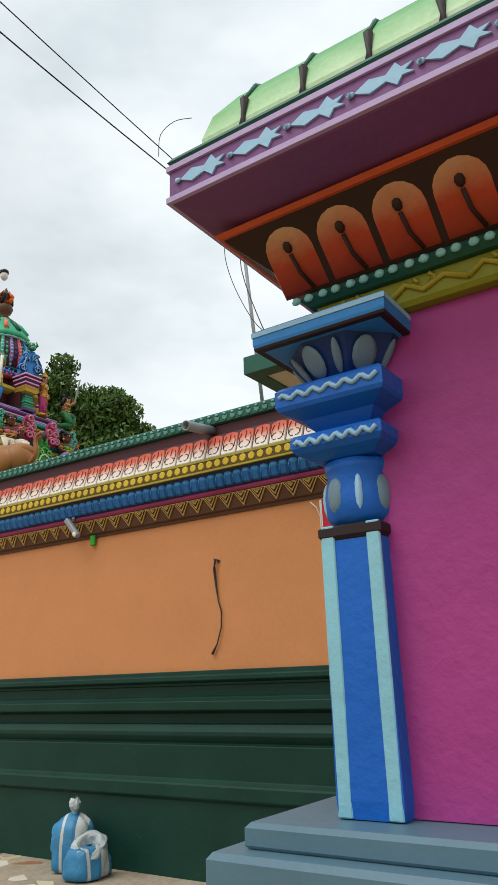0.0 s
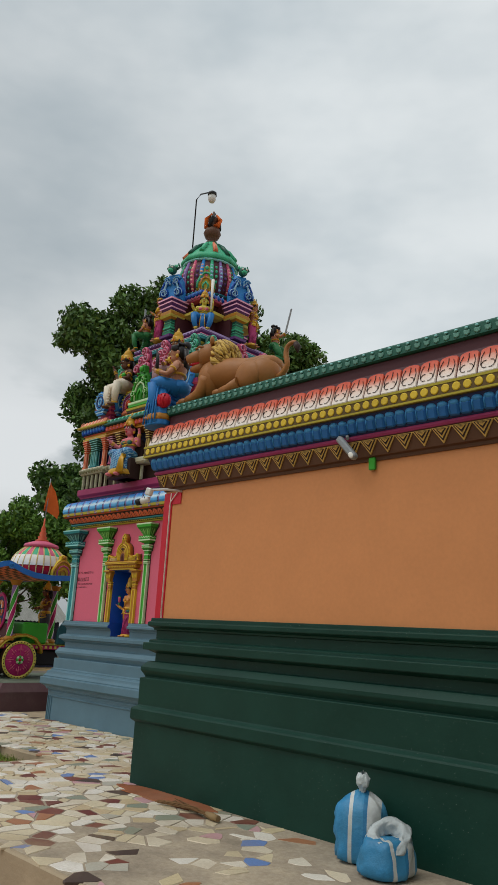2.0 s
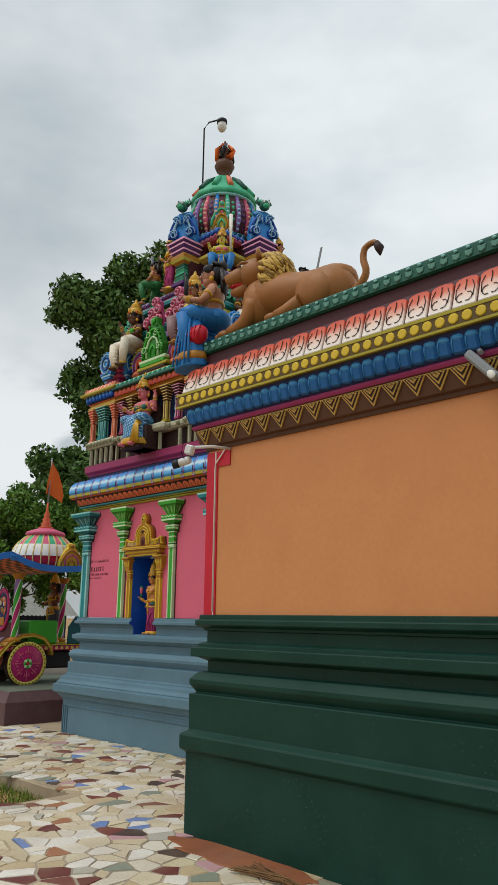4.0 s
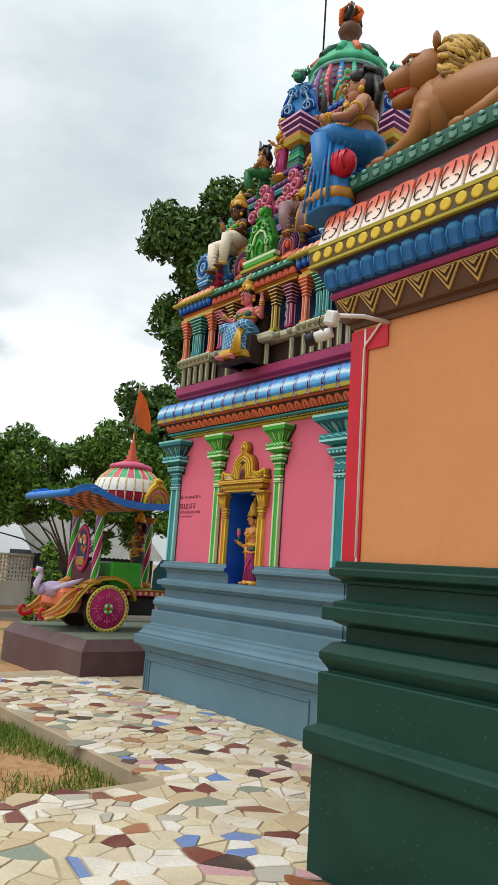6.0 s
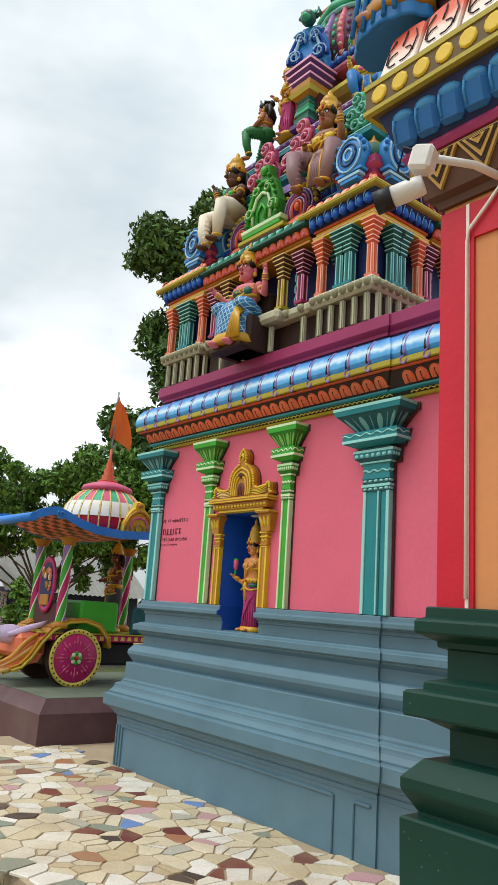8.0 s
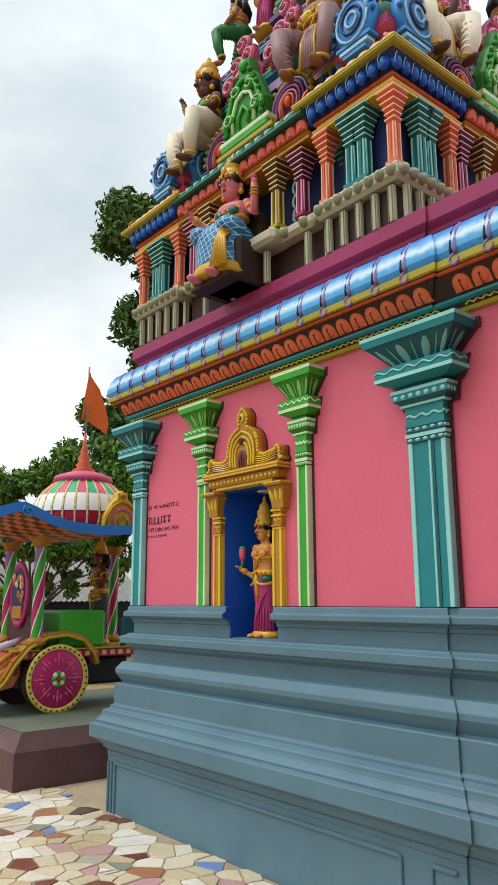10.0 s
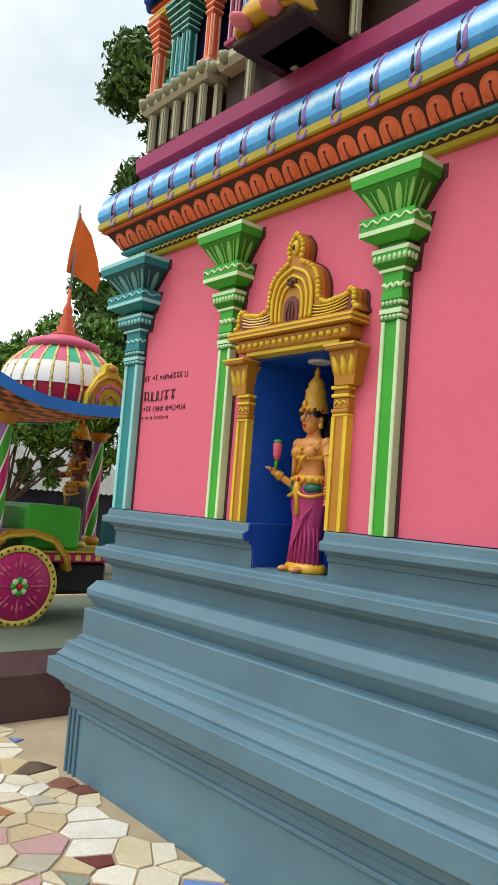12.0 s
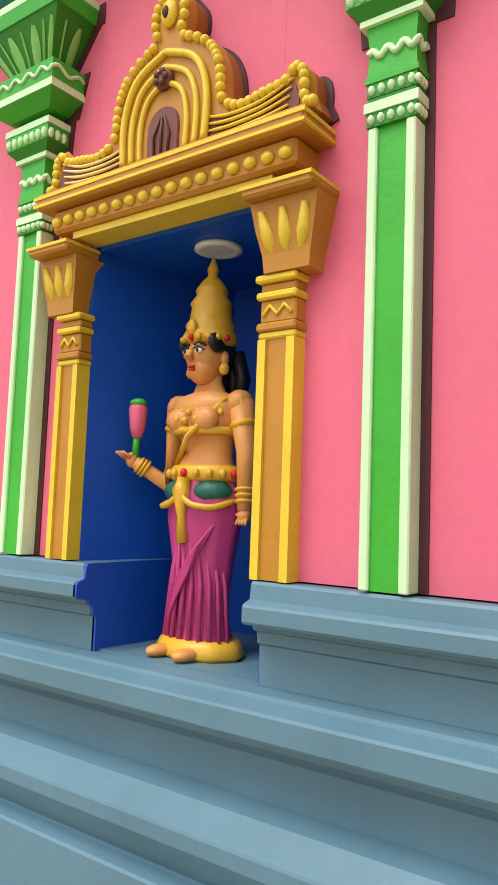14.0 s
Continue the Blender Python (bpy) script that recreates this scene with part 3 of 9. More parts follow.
part("wall", Geo().sweep([(SX1, SY1), (SX1, SY0), (NX1 + 0.01, SY0)], PINKSEC), PINK, shrine, "pink painted wall")
part("wall", Geo().box(((-11.9895 + NX1 + 0.0095) / 2, SY0 + 0.11 + 0.16, 2.71), (NX1 + 0.0095 + 11.9895, 0.32, 0.70)), PINK, shrine, "pink wall above the niche")
part("wall", Geo().sweep(WNG, PINKSEC, True), PINK, wing, "pink painted wall")
part("wall", Geo().box(((SX0 + SX1) / 2, SY1 - 0.4, 2.2), (SX1 - SX0 - 0.5, 0.3, 1.7)), PINK, shrine)


def niche():
    g = Geo()
    cx, w, y0, y1 = (NX0 + NX1) / 2, NX1 - NX0, SY0 + 0.105, 7.93
    # the side wall splays outwards to the face of the wall
    xa, xb = -11.968, -11.868
    vs = [(x, y, z) for z in (1.284, 2.36) for x, y in ((xa, y0 + 0.006), (xb, y1), (xb - 0.06, y1 + 0.03), (xa - 0.05, y0 + 0.006))]
    g.add(vs, [(0, 1, 2, 3), (4, 5, 6, 7), (0, 1, 5, 4), (1, 2, 6, 5), (2, 3, 7, 6), (3, 0, 4, 7)])
    g.box((NX1 + 0.022, (y0 + y1) / 2 + 0.004, 1.822), (0.06, y1 - y0 - 0.008, 1.076))
    g.box((cx, y1 + 0.03, 1.822), (w + 0.12, 0.06, 1.076))
    g.box((cx - 0.03, (y0 + y1) / 2 + 0.004, 2.335), (w + 0.06, y1 - y0 - 0.008, 0.05))
    part("niche_floor", Geo().box((cx - 0.03, 7.71, 1.257), (w + 0.16, 0.48, 0.066)), SLATE, shrine, "blue-grey niche floor")
    part("niche_lining", g, BLUE, shrine, "deep blue painted niche")
    # the cut end of the plinth's upper mouldings, painted blue with the niche
    cut = [(SY0 - d, z) for d, z in UPPER[1:-1]]
    g = Geo().prism([(SY0 + 0.46, 1.288)] + [(y, z) for y, z in cut] + [(SY0 + 0.46, 1.502)], 0.012, pose(NX0 + 0.006, 0, 0, 0, 0, 90), 0)
    part("niche_cheek", g, BLUE, shrine)


niche()


PETALS = {GREEN: paint("soft_green_petal_paint", "86c268", 0.5), TEAL: paint("grey_teal_petal_paint", "6fa9a6", 0.5)}


def tier(g, r0, z0, r1, z1, f0, f1, mi=0, back=0.06):
    """A flaring slab standing against a wall: half widths and forward reach at its foot and top."""
    v = [(-r0, back, z0), (r0, back, z0), (r0, -f0, z0), (-r0, -f0, z0), (-r1, back, z1), (r1, back, z1), (r1, -f1, z1), (-r1, -f1, z1)]
    g.add(v, [(3, 2, 6, 7), (2, 1, 5, 6), (0, 3, 7, 4), (4, 7, 6, 5), (0, 1, 2, 3)], mi)


def pilaster(name, x, y, w, u, mats, group, label, z0=1.504, z1=3.02, deep=0.05, mid=False):
    """A flat pilaster with a striped shaft, beaded collars, a slab with a wavy line and a flaring lotus capital. mats: body, light edge, dark."""
    p = thing(name, label, "pilaster", group, m=pose(x, y, 0))
    h = z1 - z0
    zs = z0 + h * 0.585
    top = z1 - zs
    e = w * (0.12 if mid else 0.2)
    part("shaft", Geo().box((0, deep / 2, (z0 + zs) / 2), (w - 2 * e, deep, zs - z0), 0), mats[0], p)
    for s in (-1, 1):
        part("shaft_edge", Geo().box((s * (w / 2 - e / 2), deep / 2 - 0.004, (z0 + zs) / 2), (e, deep + 0.008, zs - z0), 0, None, 0.003), mats[1], p)
    if mid:
        part("shaft_edge", Geo().box((w * 0.08, deep / 2 - 0.004, (z0 + zs) / 2), (e * 0.5, deep + 0.008, zs - z0), 0, None, 0.003), mats[1], p)
        part("shaft_groove", Geo().box((w * 0.16, deep / 2 - 0.003, (z0 + zs) / 2), (e * 0.45, deep + 0.004, zs - z0), 0), mats[2], p)
    k0 = w / u / 2

    def reach(r):
        return 0.008 + 0.70 * max(0.0, r - k0) * u

    def stack(nm, rows):
        g = Geo()
        for r0, a, r1, b, mi in rows:
            tier(g, r0 * u, zs + a * top, r1 * u, zs + b * top, reach(r0), reach(r1), mi)
        part(nm, g, mats, p)

    def pearls(a, r, n, sz):
        g = Geo()
        for i in range(n):
            g.ell(((i - (n - 1) / 2) * 2 * r * u / n, -reach(r), zs + a * top), (0.72 * r * u / n, 0.010, sz * top), 0, nu=7, nv=5)
        for i in range(3):
            g.ell((r * u, 0.03 - (i + 0.5) * (reach(r) + 0.03) / 3, zs + a * top), (0.008, 0.010, sz * top), 0, nu=7, nv=5)
        part("beads", g, mats[1], p)

    def wavy(a, r, n, amp, thick):
        pts = [(-r * u + 2 * r * u * i / (8 * n), -reach(r) - 0.001, zs + a * top + amp * top * math.sin(i * math.pi / 4)) for i in range(8 * n + 1)]
        pts += [(r * u + 0.001, -reach(r) + (reach(r) + 0.035) * i / 12, zs + a * top + amp * top * math.sin(i * math.pi / 4)) for i in range(1, 13)]
        part("wavy_line", Geo().tube(pts, thick, 5), mats[1], p)

    stack("collar", [(k0 + 0.02, 0, k0 + 0.02, 0.045, 2), (k0 + 0.06, 0.046, k0 + 0.06, 0.078, 1), (k0, 0.079, k0, 0.094, 2), (k0 + 0.02, 0.095, k0 + 0.02, 0.140, 2), (k0 + 0.05, 0.141, k0 + 0.05, 0.160, 0)])
    pearls(0.022, k0 + 0.02, 5, 0.016)
    pearls(0.117, k0 + 0.02, 5, 0.016)
    stack("neck", [(k0 + 0.02, 0.161, k0 - 0.01, 0.24, 0), (k0 - 0.01, 0.241, k0 + 0.03, 0.325, 0)])
    wavy(0.235, k0 + 0.005, 3, 0.012, 0.0075)
    stack("cushion", [(k0 + 0.14, 0.326, k0 + 0.14, 0.346, 1), (k0 + 0.12, 0.347, k0 + 0.34, 0.385, 2), (k0 + 0.34, 0.386, k0 + 0.36, 0.450, 0), (k0 + 0.39, 0.451, k0 + 0.39, 0.480, 1)])
    pearls(0.412, k0 + 0.35, 7, 0.024)
    stack("abacus", [(k0 + 0.12, 0.481, k0 + 0.12, 0.520, 2), (k0 + 0.30, 0.521, k0 + 0.78, 0.568, 0), (k0 + 0.80, 0.569, k0 + 0.80, 0.602, 1), (k0 + 0.78, 0.603, k0 + 0.80, 0.690, 0)])
    wavy(0.650, k0 + 0.79, 5, 0.014, 0.0055)
    stack("capital", [(k0 + 0.22, 0.691, k0 + 0.42, 0.75, 2), (k0 + 0.42, 0.75, k0 + 0.72, 0.83, 2), (k0 + 0.72, 0.83, k0 + 1.02, 0.905, 2)])
    # painted petals and slim stems in low relief on the flare
    g = Geo()
    rows = [(0.705, k0 + 0.27, 0.35), (0.75, k0 + 0.42, 0.85), (0.79, k0 + 0.57, 1.0), (0.83, k0 + 0.72, 0.92), (0.868, k0 + 0.87, 0.45)]
    for c, hw in ((-0.86, 0.10), (-0.58, 0.035), (-0.30, 0.17), (0.04, 0.035), (0.38, 0.17), (0.68, 0.035), (0.90, 0.10)):
        vs = []
        for f, r, k in rows:
            for q in (-1, 0, 1):
                vs.append((c * r * u + q * hw * k * u * 0.9, -reach(r) - (0.008 if q == 0 else 0.0015), zs + f * top))
        g.add(vs, [(i * 3 + j, i * 3 + j + 1, i * 3 + j + 4, i * 3 + j + 3) for i in range(4) for j in range(2)], 0, True)
    for v, hw in ((0.30, 0.16), (0.72, 0.03)):
        vs = []
        for f, r, k in rows:
            for q in (-1, 0, 1):
                yy = 0.035 - v * (reach(r) + 0.035)
                vs.append((r * u + (0.008 if q == 0 else 0.0015), yy + q * hw * k * u * 0.7, zs + f * top))
        g.add(vs, [(i * 3 + j, i * 3 + j + 1, i * 3 + j + 4, i * 3 + j + 3) for i in range(4) for j in range(2)], 0, True)
    part("lotus_petals", g, PETALS[mats[0]], p)
    stack("cap_slab", [(k0 + 1.08, 0.906, k0 + 1.15, 0.966, 0), (k0 + 1.16, 0.967, k0 + 1.17, 1.0, 1)])
    # dark painted line on the wall all round
    g = Geo()
    for r0, a, r1, b in ((k0, -(zs - z0) / top, k0, 0.32), (k0 + 0.30, 0.32, k0 + 0.38, 0.50), (k0 + 0.5, 0.50, k0 + 0.8, 0.70), (k0 + 0.3, 0.70, k0 + 1.1, 0.90), (k0 + 1.2, 0.90, k0 + 1.2, 0.995)):
        v = [(-r0 * u - 0.006, 0.036, zs + a * top), (r0 * u + 0.019, 0.036, zs + a * top), (r1 * u + 0.019, 0.036, zs + b * top), (-r1 * u - 0.006, 0.036, zs + b * top)]
        g.add(v + [(q[0], 0.046, q[2]) for q in v], [(0, 1, 2, 3), (1, 5, 6, 2), (4, 0, 3, 7), (3, 2, 6, 7), (4, 5, 1, 0)], 0)
    part("painted_outline", g, MAROON, p, "dark painted outline")
    return p


DTEAL = paint("deep_teal_paint", "14565e", 0.45)
DKGREEN = paint("leaf_green_shade_paint", "2b7f22", 0.45)
WALLY = SY0 + 0.11
pilaster("teal_pilaster", -13.115, WALLY - 0.04, 0.15, 0.16, [TEAL, LTEAL, DTEAL], "teal pilasters", "teal pilaster with pale edges and flaring lotus capital")
pilaster("teal_pilaster", -10.11, WALLY - 0.04, 0.25, 0.175, [TEAL, LTEAL, DTEAL], "teal pilasters", "wide teal pilaster with pale edges and flaring lotus capital", mid=True)
pilaster("green_pilaster", -12.195, WALLY - 0.04, 0.10, 0.118, [GREEN, LGREEN, DKGREEN], "green pilasters", "bright green pilaster with pale edges beside the niche")
pilaster("green_pilaster", -11.096, WALLY - 0.04, 0.10, 0.118, [GREEN, LGREEN, DKGREEN], "green pilasters", "bright green pilaster with pale edges beside the niche")

# eaves
EAVE = [("eaves_fascia", [(IN, 3.061), (-0.085, 3.061), (-0.078, 3.064), (-0.066, 3.081), (IN, 3.081)], OLIVE),
        ("eaves_slope", [(IN, 3.082), (-0.068, 3.082), (-0.050, 3.096), (-0.045, 3.102), (IN, 3.102)], DKBROWN),
        ("eaves_line", [(IN, 3.103), (-0.030, 3.103), (-0.012, 3.112), (-0.014, 3.128), (IN, 3.128)], TEAL),
        ("eaves_cove", [(IN, 3.129), (-0.026, 3.129), (0.060, 3.238), (IN, 3.238)], DKBROWN),
        ("eaves_bead", [(IN, 3.239), (0.078, 3.239), (0.090, 3.247), (0.078, 3.256), (IN, 3.256)], TERRA),
        ("eaves_lip", [(IN, 3.257), (0.096, 3.257), (0.104, 3.264), (0.104, 3.300), (0.098, 3.306), (IN, 3.306)], OLIVE),
        ("eaves_roll", [(IN, 3.307), (0.098, 3.307), (0.112, 3.34), (0.110, 3.38), (0.094, 3.44), (0.058, 3.495), (0.040, 3.504), (IN, 3.504)], ROLLBLUE),
        ("eaves_recess", [(IN, 3.505), (-0.040, 3.505), (-0.095, 3.52), (-0.098, 3.588), (IN, 3.588)], NAVY),
        ("roof_ledge", [(IN - 0.6, 3.589), (-0.086, 3.589), (-0.080, 3.612), (-0.054, 3.640), (-0.046, 3.652), (-0.043, 3.742), (-0.052, 3.750), (IN - 0.6, 3.752)], MAGENTA)]
for nm, sec, mt in EAVE:
    part(nm, Geo().sweep(SHR, sec, True), mt, shrine)
    part(nm, Geo().sweep(WNG, sec, True), mt, wing)
part("roof_slab", Geo().box((-10.3, 9.0, 3.66), (6.0, 2.2, 0.12)), CEMENT, shrine)


def eave_ornaments():
    g = Geo()
    tilt = pose(0, 0, 0, 38)
    g.prism(arch_poly(0.112, 0.106, 10), 0.026, tilt, 0, inset=0.10)
    g.ell((0, 0.004, 0.048), (0.048, 0.012, 0.046), 0, tilt, 12, 6)
    g.ell((0, -0.008, 0.070), (0.007, 0.004, 0.007), 1, tilt, 6, 4)
    g.tube([(0, -0.009, 0.07), (-0.003, -0.010, 0.05), (0.002, -0.008, 0.004)], 0.0026, 5, 1, tilt)
    me = g.mesh("orange_petal", [paint("warm_terracotta_paint", "dc6c46", 0.5), MAROON])
    sec = [(0.0, -0.115, 0.02), (0.0, -0.122, 0.045), (0.0, -0.120, 0.08), (0.0, -0.102, 0.145), (0.0, -0.066, 0.195), (0, -0.045, 0.205)]
    g = Geo().tube([(x - 0.014, y + 0.004, z) for x, y, z in sec], 0.010, 6, 1)
    g.tube([(x + 0.014, y + 0.002, z) for x, y, z in sec], 0.012, 6, 0)
    a = [(0.026 * math.cos(i * 0.8 + 1.6), -0.112, -0.012 + 0.030 * math.sin(i * 0.8 + 1.6)) for i in range(7)]
    g.tube(a, 0.009, 6, 0)
    band = g.mesh("roll_band", [LILAC, BLACK])
    g = Geo().tube([(-0.05, 0, 0), (-0.025, -0.004, 0.014), (0, -0.002, 0.0), (0.025, -0.004, 0.014), (0.05, 0, 0)], 0.006, 5, 0)
    wave = g.mesh("wave", [LEMON])
    g = Geo().box((0, 0, 0), (0.022, 0.012, 0.040), 0)
    sl = g.mesh("lip_line", [BLACK])
    for who, xa, xb, y in ((shrine, SX0, SX1, SY0), (wing, SX1 + 0.13, WX1, WY0)):
        row_parts("orange_petal", me, who, xa, xb, 0.118, y + 0.012, 3.138)
        row_parts("roll_band", band, who, xa - 0.02, xb, 0.205, y + 0.010, 3.295)
        row_parts("wave", wave, who, xa + 0.03, xb, 0.10, y + 0.055, 3.088)

# ---- the tower over the shrine ----
TX, TY, TA, TB = -11.68, 8.74, 1.50, 1.37
tower = thing("temple_tower", "stepped temple tower crowded with painted ornament", "temple tower", m=pose(TX, TY, 0))


PSALM = paint("pale_salmon_paint", "ecb496", 0.5)
PROSE = paint("pale_rose_paint", "e3a3bd", 0.5)
PLILAC = paint("pale_lilac_paint", "b9a3cf", 0.5)
PGOLD = paint("pale_gold_paint", "e2c57e", 0.5)
EDGE = {TEAL: LTEAL, BLUE: LBLUE, SKYB: LBLUE, VIOLET: PLILAC, MAGENTA: PROSE, ROSE: PROSE, OLIVE: LEMON, GOLD: PGOLD, LILAC: PLILAC, GREYST: CREAM, GREEN: LGREEN, BGREEN: MGREEN, BROWN: GOLD, NAVY: SKYB}


def rect_path(a, b):
    return [(a, -b), (-a, -b), (-a, b), (a, b)]


def band(name, a, b, rows, mt, parent=None):
    """A moulded band round the tower: rows of (outward, height)."""
    k = -0.35
    part(name, Geo().sweep(rect_path(a, b), [(k, rows[0][1])] + rows + [(k, rows[-1][1])], True), mt, parent or tower)
    if mt in EDGE:
        out = max(r[0] for r in rows)
        z = max(r[1] for r in rows if r[0] == out)
        part("painted_line", Geo().sweep(rect_path(a, b), [(out - 0.03, z - 0.014), (out + 0.004, z - 0.012), (out + 0.004, z), (out - 0.03, z + 0.003)], True), EDGE[mt], parent or tower)


def column(r, z0, z1):
    """A slim square column with a striped shaft, a stepped base and a capital of five flaring tiers. Slots: body, shade, edge."""
    h = z1 - z0
    zs = z0 + h * 0.56
    g = Geo().square([(r * 1.25, z0), (r * 1.25, z0 + h * 0.05), (r * 0.95, z0 + h * 0.06), (r * 0.82, zs)], mats=[0, 2, 0])
    for s in (-1, 1):
        for a in (0, 90):
            for u in (-0.62, 0.0, 0.62):
                g.box((u * r, s * r * 0.92, (z0 + zs) / 2 + h * 0.03), (r * (0.22 if u else 0.3), 0.008, zs - z0 - h * 0.07), 2 if u else 1, pose(0, 0, 0, 0, 0, a))
    z, t = zs, h * 0.44 / 6
    for k in range(6):
        r0 = r * (0.78, 0.70, 0.95, 1.15, 1.40, 1.75)[k]
        r1 = r * (1.12, 1.15, 1.35, 1.62, 1.95, 2.10)[k]
        g.square([(r0, z), (r1, z + t * 0.55), (r1, z + t * 0.62), (r1 * 1.02, z + t * 0.64), (r1 * 1.02, z + t * 0.86), (r1 * 0.92, z + t * 0.9), (r0 * 0.9, z + t)], mats=[1, 0, 2, 2, 0, 1])
        z += t
    return g


SALCOL = column(0.034, 4.12, 4.63).mesh("column", [SALMON, TERRA, PSALM])
TEALCOL = column(0.038, 4.12, 4.63).mesh("column", [TEAL, BGREEN, LTEAL])
GOLDCOL = column(0.038, 4.12, 4.64).mesh("column", [OLIVE, BROWN, PGOLD])
MAGCOL = column(0.038, 4.12, 4.60).mesh("column", [MAGENTA, MAROON, PROSE])
g = Geo().box((0, 0, 3.87), (0.046, 0.035, 0.24), 0, None, 0.004)
for u in (-0.015, 0.015):
    g.box((u, -0.018, 3.87), (0.007, 0.006, 0.235), 1)
POST = g.mesh("post", [GREYST, paint("moss_grey_paint", "6f7450", 0.55)])
g = Geo().ell((0, 0, 0), (0.042, 0.036, 0.062), 0, nu=8, nv=6, R=Matrix.Rotation(radians(-25), 3, "X"))
g.ell((0, -0.022, 0.008), (0.016, 0.020, 0.042), 1, nu=6, nv=4, R=Matrix.Rotation(radians(-25), 3, "X"))
g.tube([(-0.034, -0.02, -0.03), (-0.03, -0.034, 0.03), (0, -0.03, 0.066)], 0.004, 5, 2)
BPETAL = g.mesh("petal", [BLUE, SKYB, LBLUE])
g = Geo().prism(arch_poly(0.088, 0.105, 6), 0.02, pose(0, 0, 0, -30), 0, inset=0.18)
g.prism(arch_poly(0.050, 0.070, 6), 0.02, pose(0, 0, 0, -30) @ pose(0, -0.006, 0.012), 1, inset=0.2)
OPETAL = g.mesh("petal", [SALMON, PSALM])
g = Geo().prism(arch_poly(0.098, 0.085, 6), 0.03, pose(0, 0, 0, 12), 0, inset=0.2)
g.ell((0, -0.004, 0.03), (0.02, 0.01, 0.022), 1, nu=6, nv=4)
RPETAL = g.mesh("petal", [TERRA, ROSE])
g = Geo().ell((0, 0, 0), (0.042, 0.045, 0.040), 0, nu=8, nv=6)
g.ell((0, -0.028, 0.008), (0.024, 0.022, 0.020), 1, nu=7, nv=5)
KNOB = g.mesh("scallop", [paint("moss_cream_paint", "8f9070", 0.55), GREYST])
g = Geo().prism([(-0.05, 0.07), (0, -0.01), (0.05, 0.07)], 0.02, pose(0, 0, 0, -25), 0, inset=0.1)
g.prism([(-0.026, 0.055), (0, 0.012), (0.026, 0.055)], 0.02, pose(0, 0, 0, -25) @ pose(0, -0.007, 0.004), 1, inset=0.1)
MTRI = g.mesh("leaf", [MGREEN, LTEAL])
LEMPETAL = Geo().ell((0, 0, 0.04), (0.045, 0.022, 0.030), 0, nu=8, nv=5).mesh("petal", [LEMON])
TEALPETAL = Geo().ell((0, 0, 0), (0.030, 0.012, 0.022), 0, nu=7, nv=5).mesh("petal", [LTEAL])
VPETAL = Geo().ell((0, 0, 0), (0.030, 0.014, 0.020), 0, nu=7, nv=5).mesh("petal", [PLILAC])
g = Geo().lathe([(0.035, 0), (0.042, 0.02), (0.025, 0.04), (0.045, 0.075), (0.035, 0.11), (0.012, 0.13), (0.016, 0.145), (0.002, 0.18)], 10)
FINIAL = g.mesh("finial", [GOLD])


def ring(name, me, a, b, z, step, parent, gap=0.0):
    """Alike pieces round a rectangle, on the sides that face the yard (front and right) and the two others."""
    for rz, half, off in ((0, a, b), (90, b, a), (180, a, b), (270, b, a)):
        n = max(1, round(2 * half / step))
        for i in range(n):
            u = -half + 2 * half * (i + 0.5) / n
            if abs(u) < gap:
                continue
            part(name, me, None, parent, "", pose(0, 0, 0, 0, 0, rz) @ pose(u, -off, z))


def shell(r):
    """A round blue shell with painted rings, facing -y, on a stepped stem."""
    g = Geo()
    g.lathe([(r * 0.96, 0.09), (r, 0.03), (r * 0.9, 0.0), (r * 0.55, -0.012)], 18, M=pose(0, 0, 0, -90), mi=0, sy=1.15)
    for k, mi in ((0.78, 1), (0.50, 2), (0.27, 1)):
        g.tube([(r * k * math.cos(a), -0.010 - 0.012 * (1 - k), 1.15 * r * k * math.sin(a)) for a in [2 * math.pi * i / 16 for i in range(17)]], 0.011, 5, mi)
    for i in range(9):
        a = math.pi * i / 8
        g.ell((r * math.cos(a), 0.0, r * math.sin(a)), (0.022, 0.026, 0.022), 0, nu=6, nv=4)
    for k in range(3):
        g.box((0, 0.035, -r * 0.92 - 0.035 * k), (r * 1.7 - 0.05 * k, 0.09 - 0.012 * k, 0.026), (0, 1, 0)[k])
    return g.mesh("shell", [SKYB, LBLUE, NAVY])


SHELL = shell(0.175)


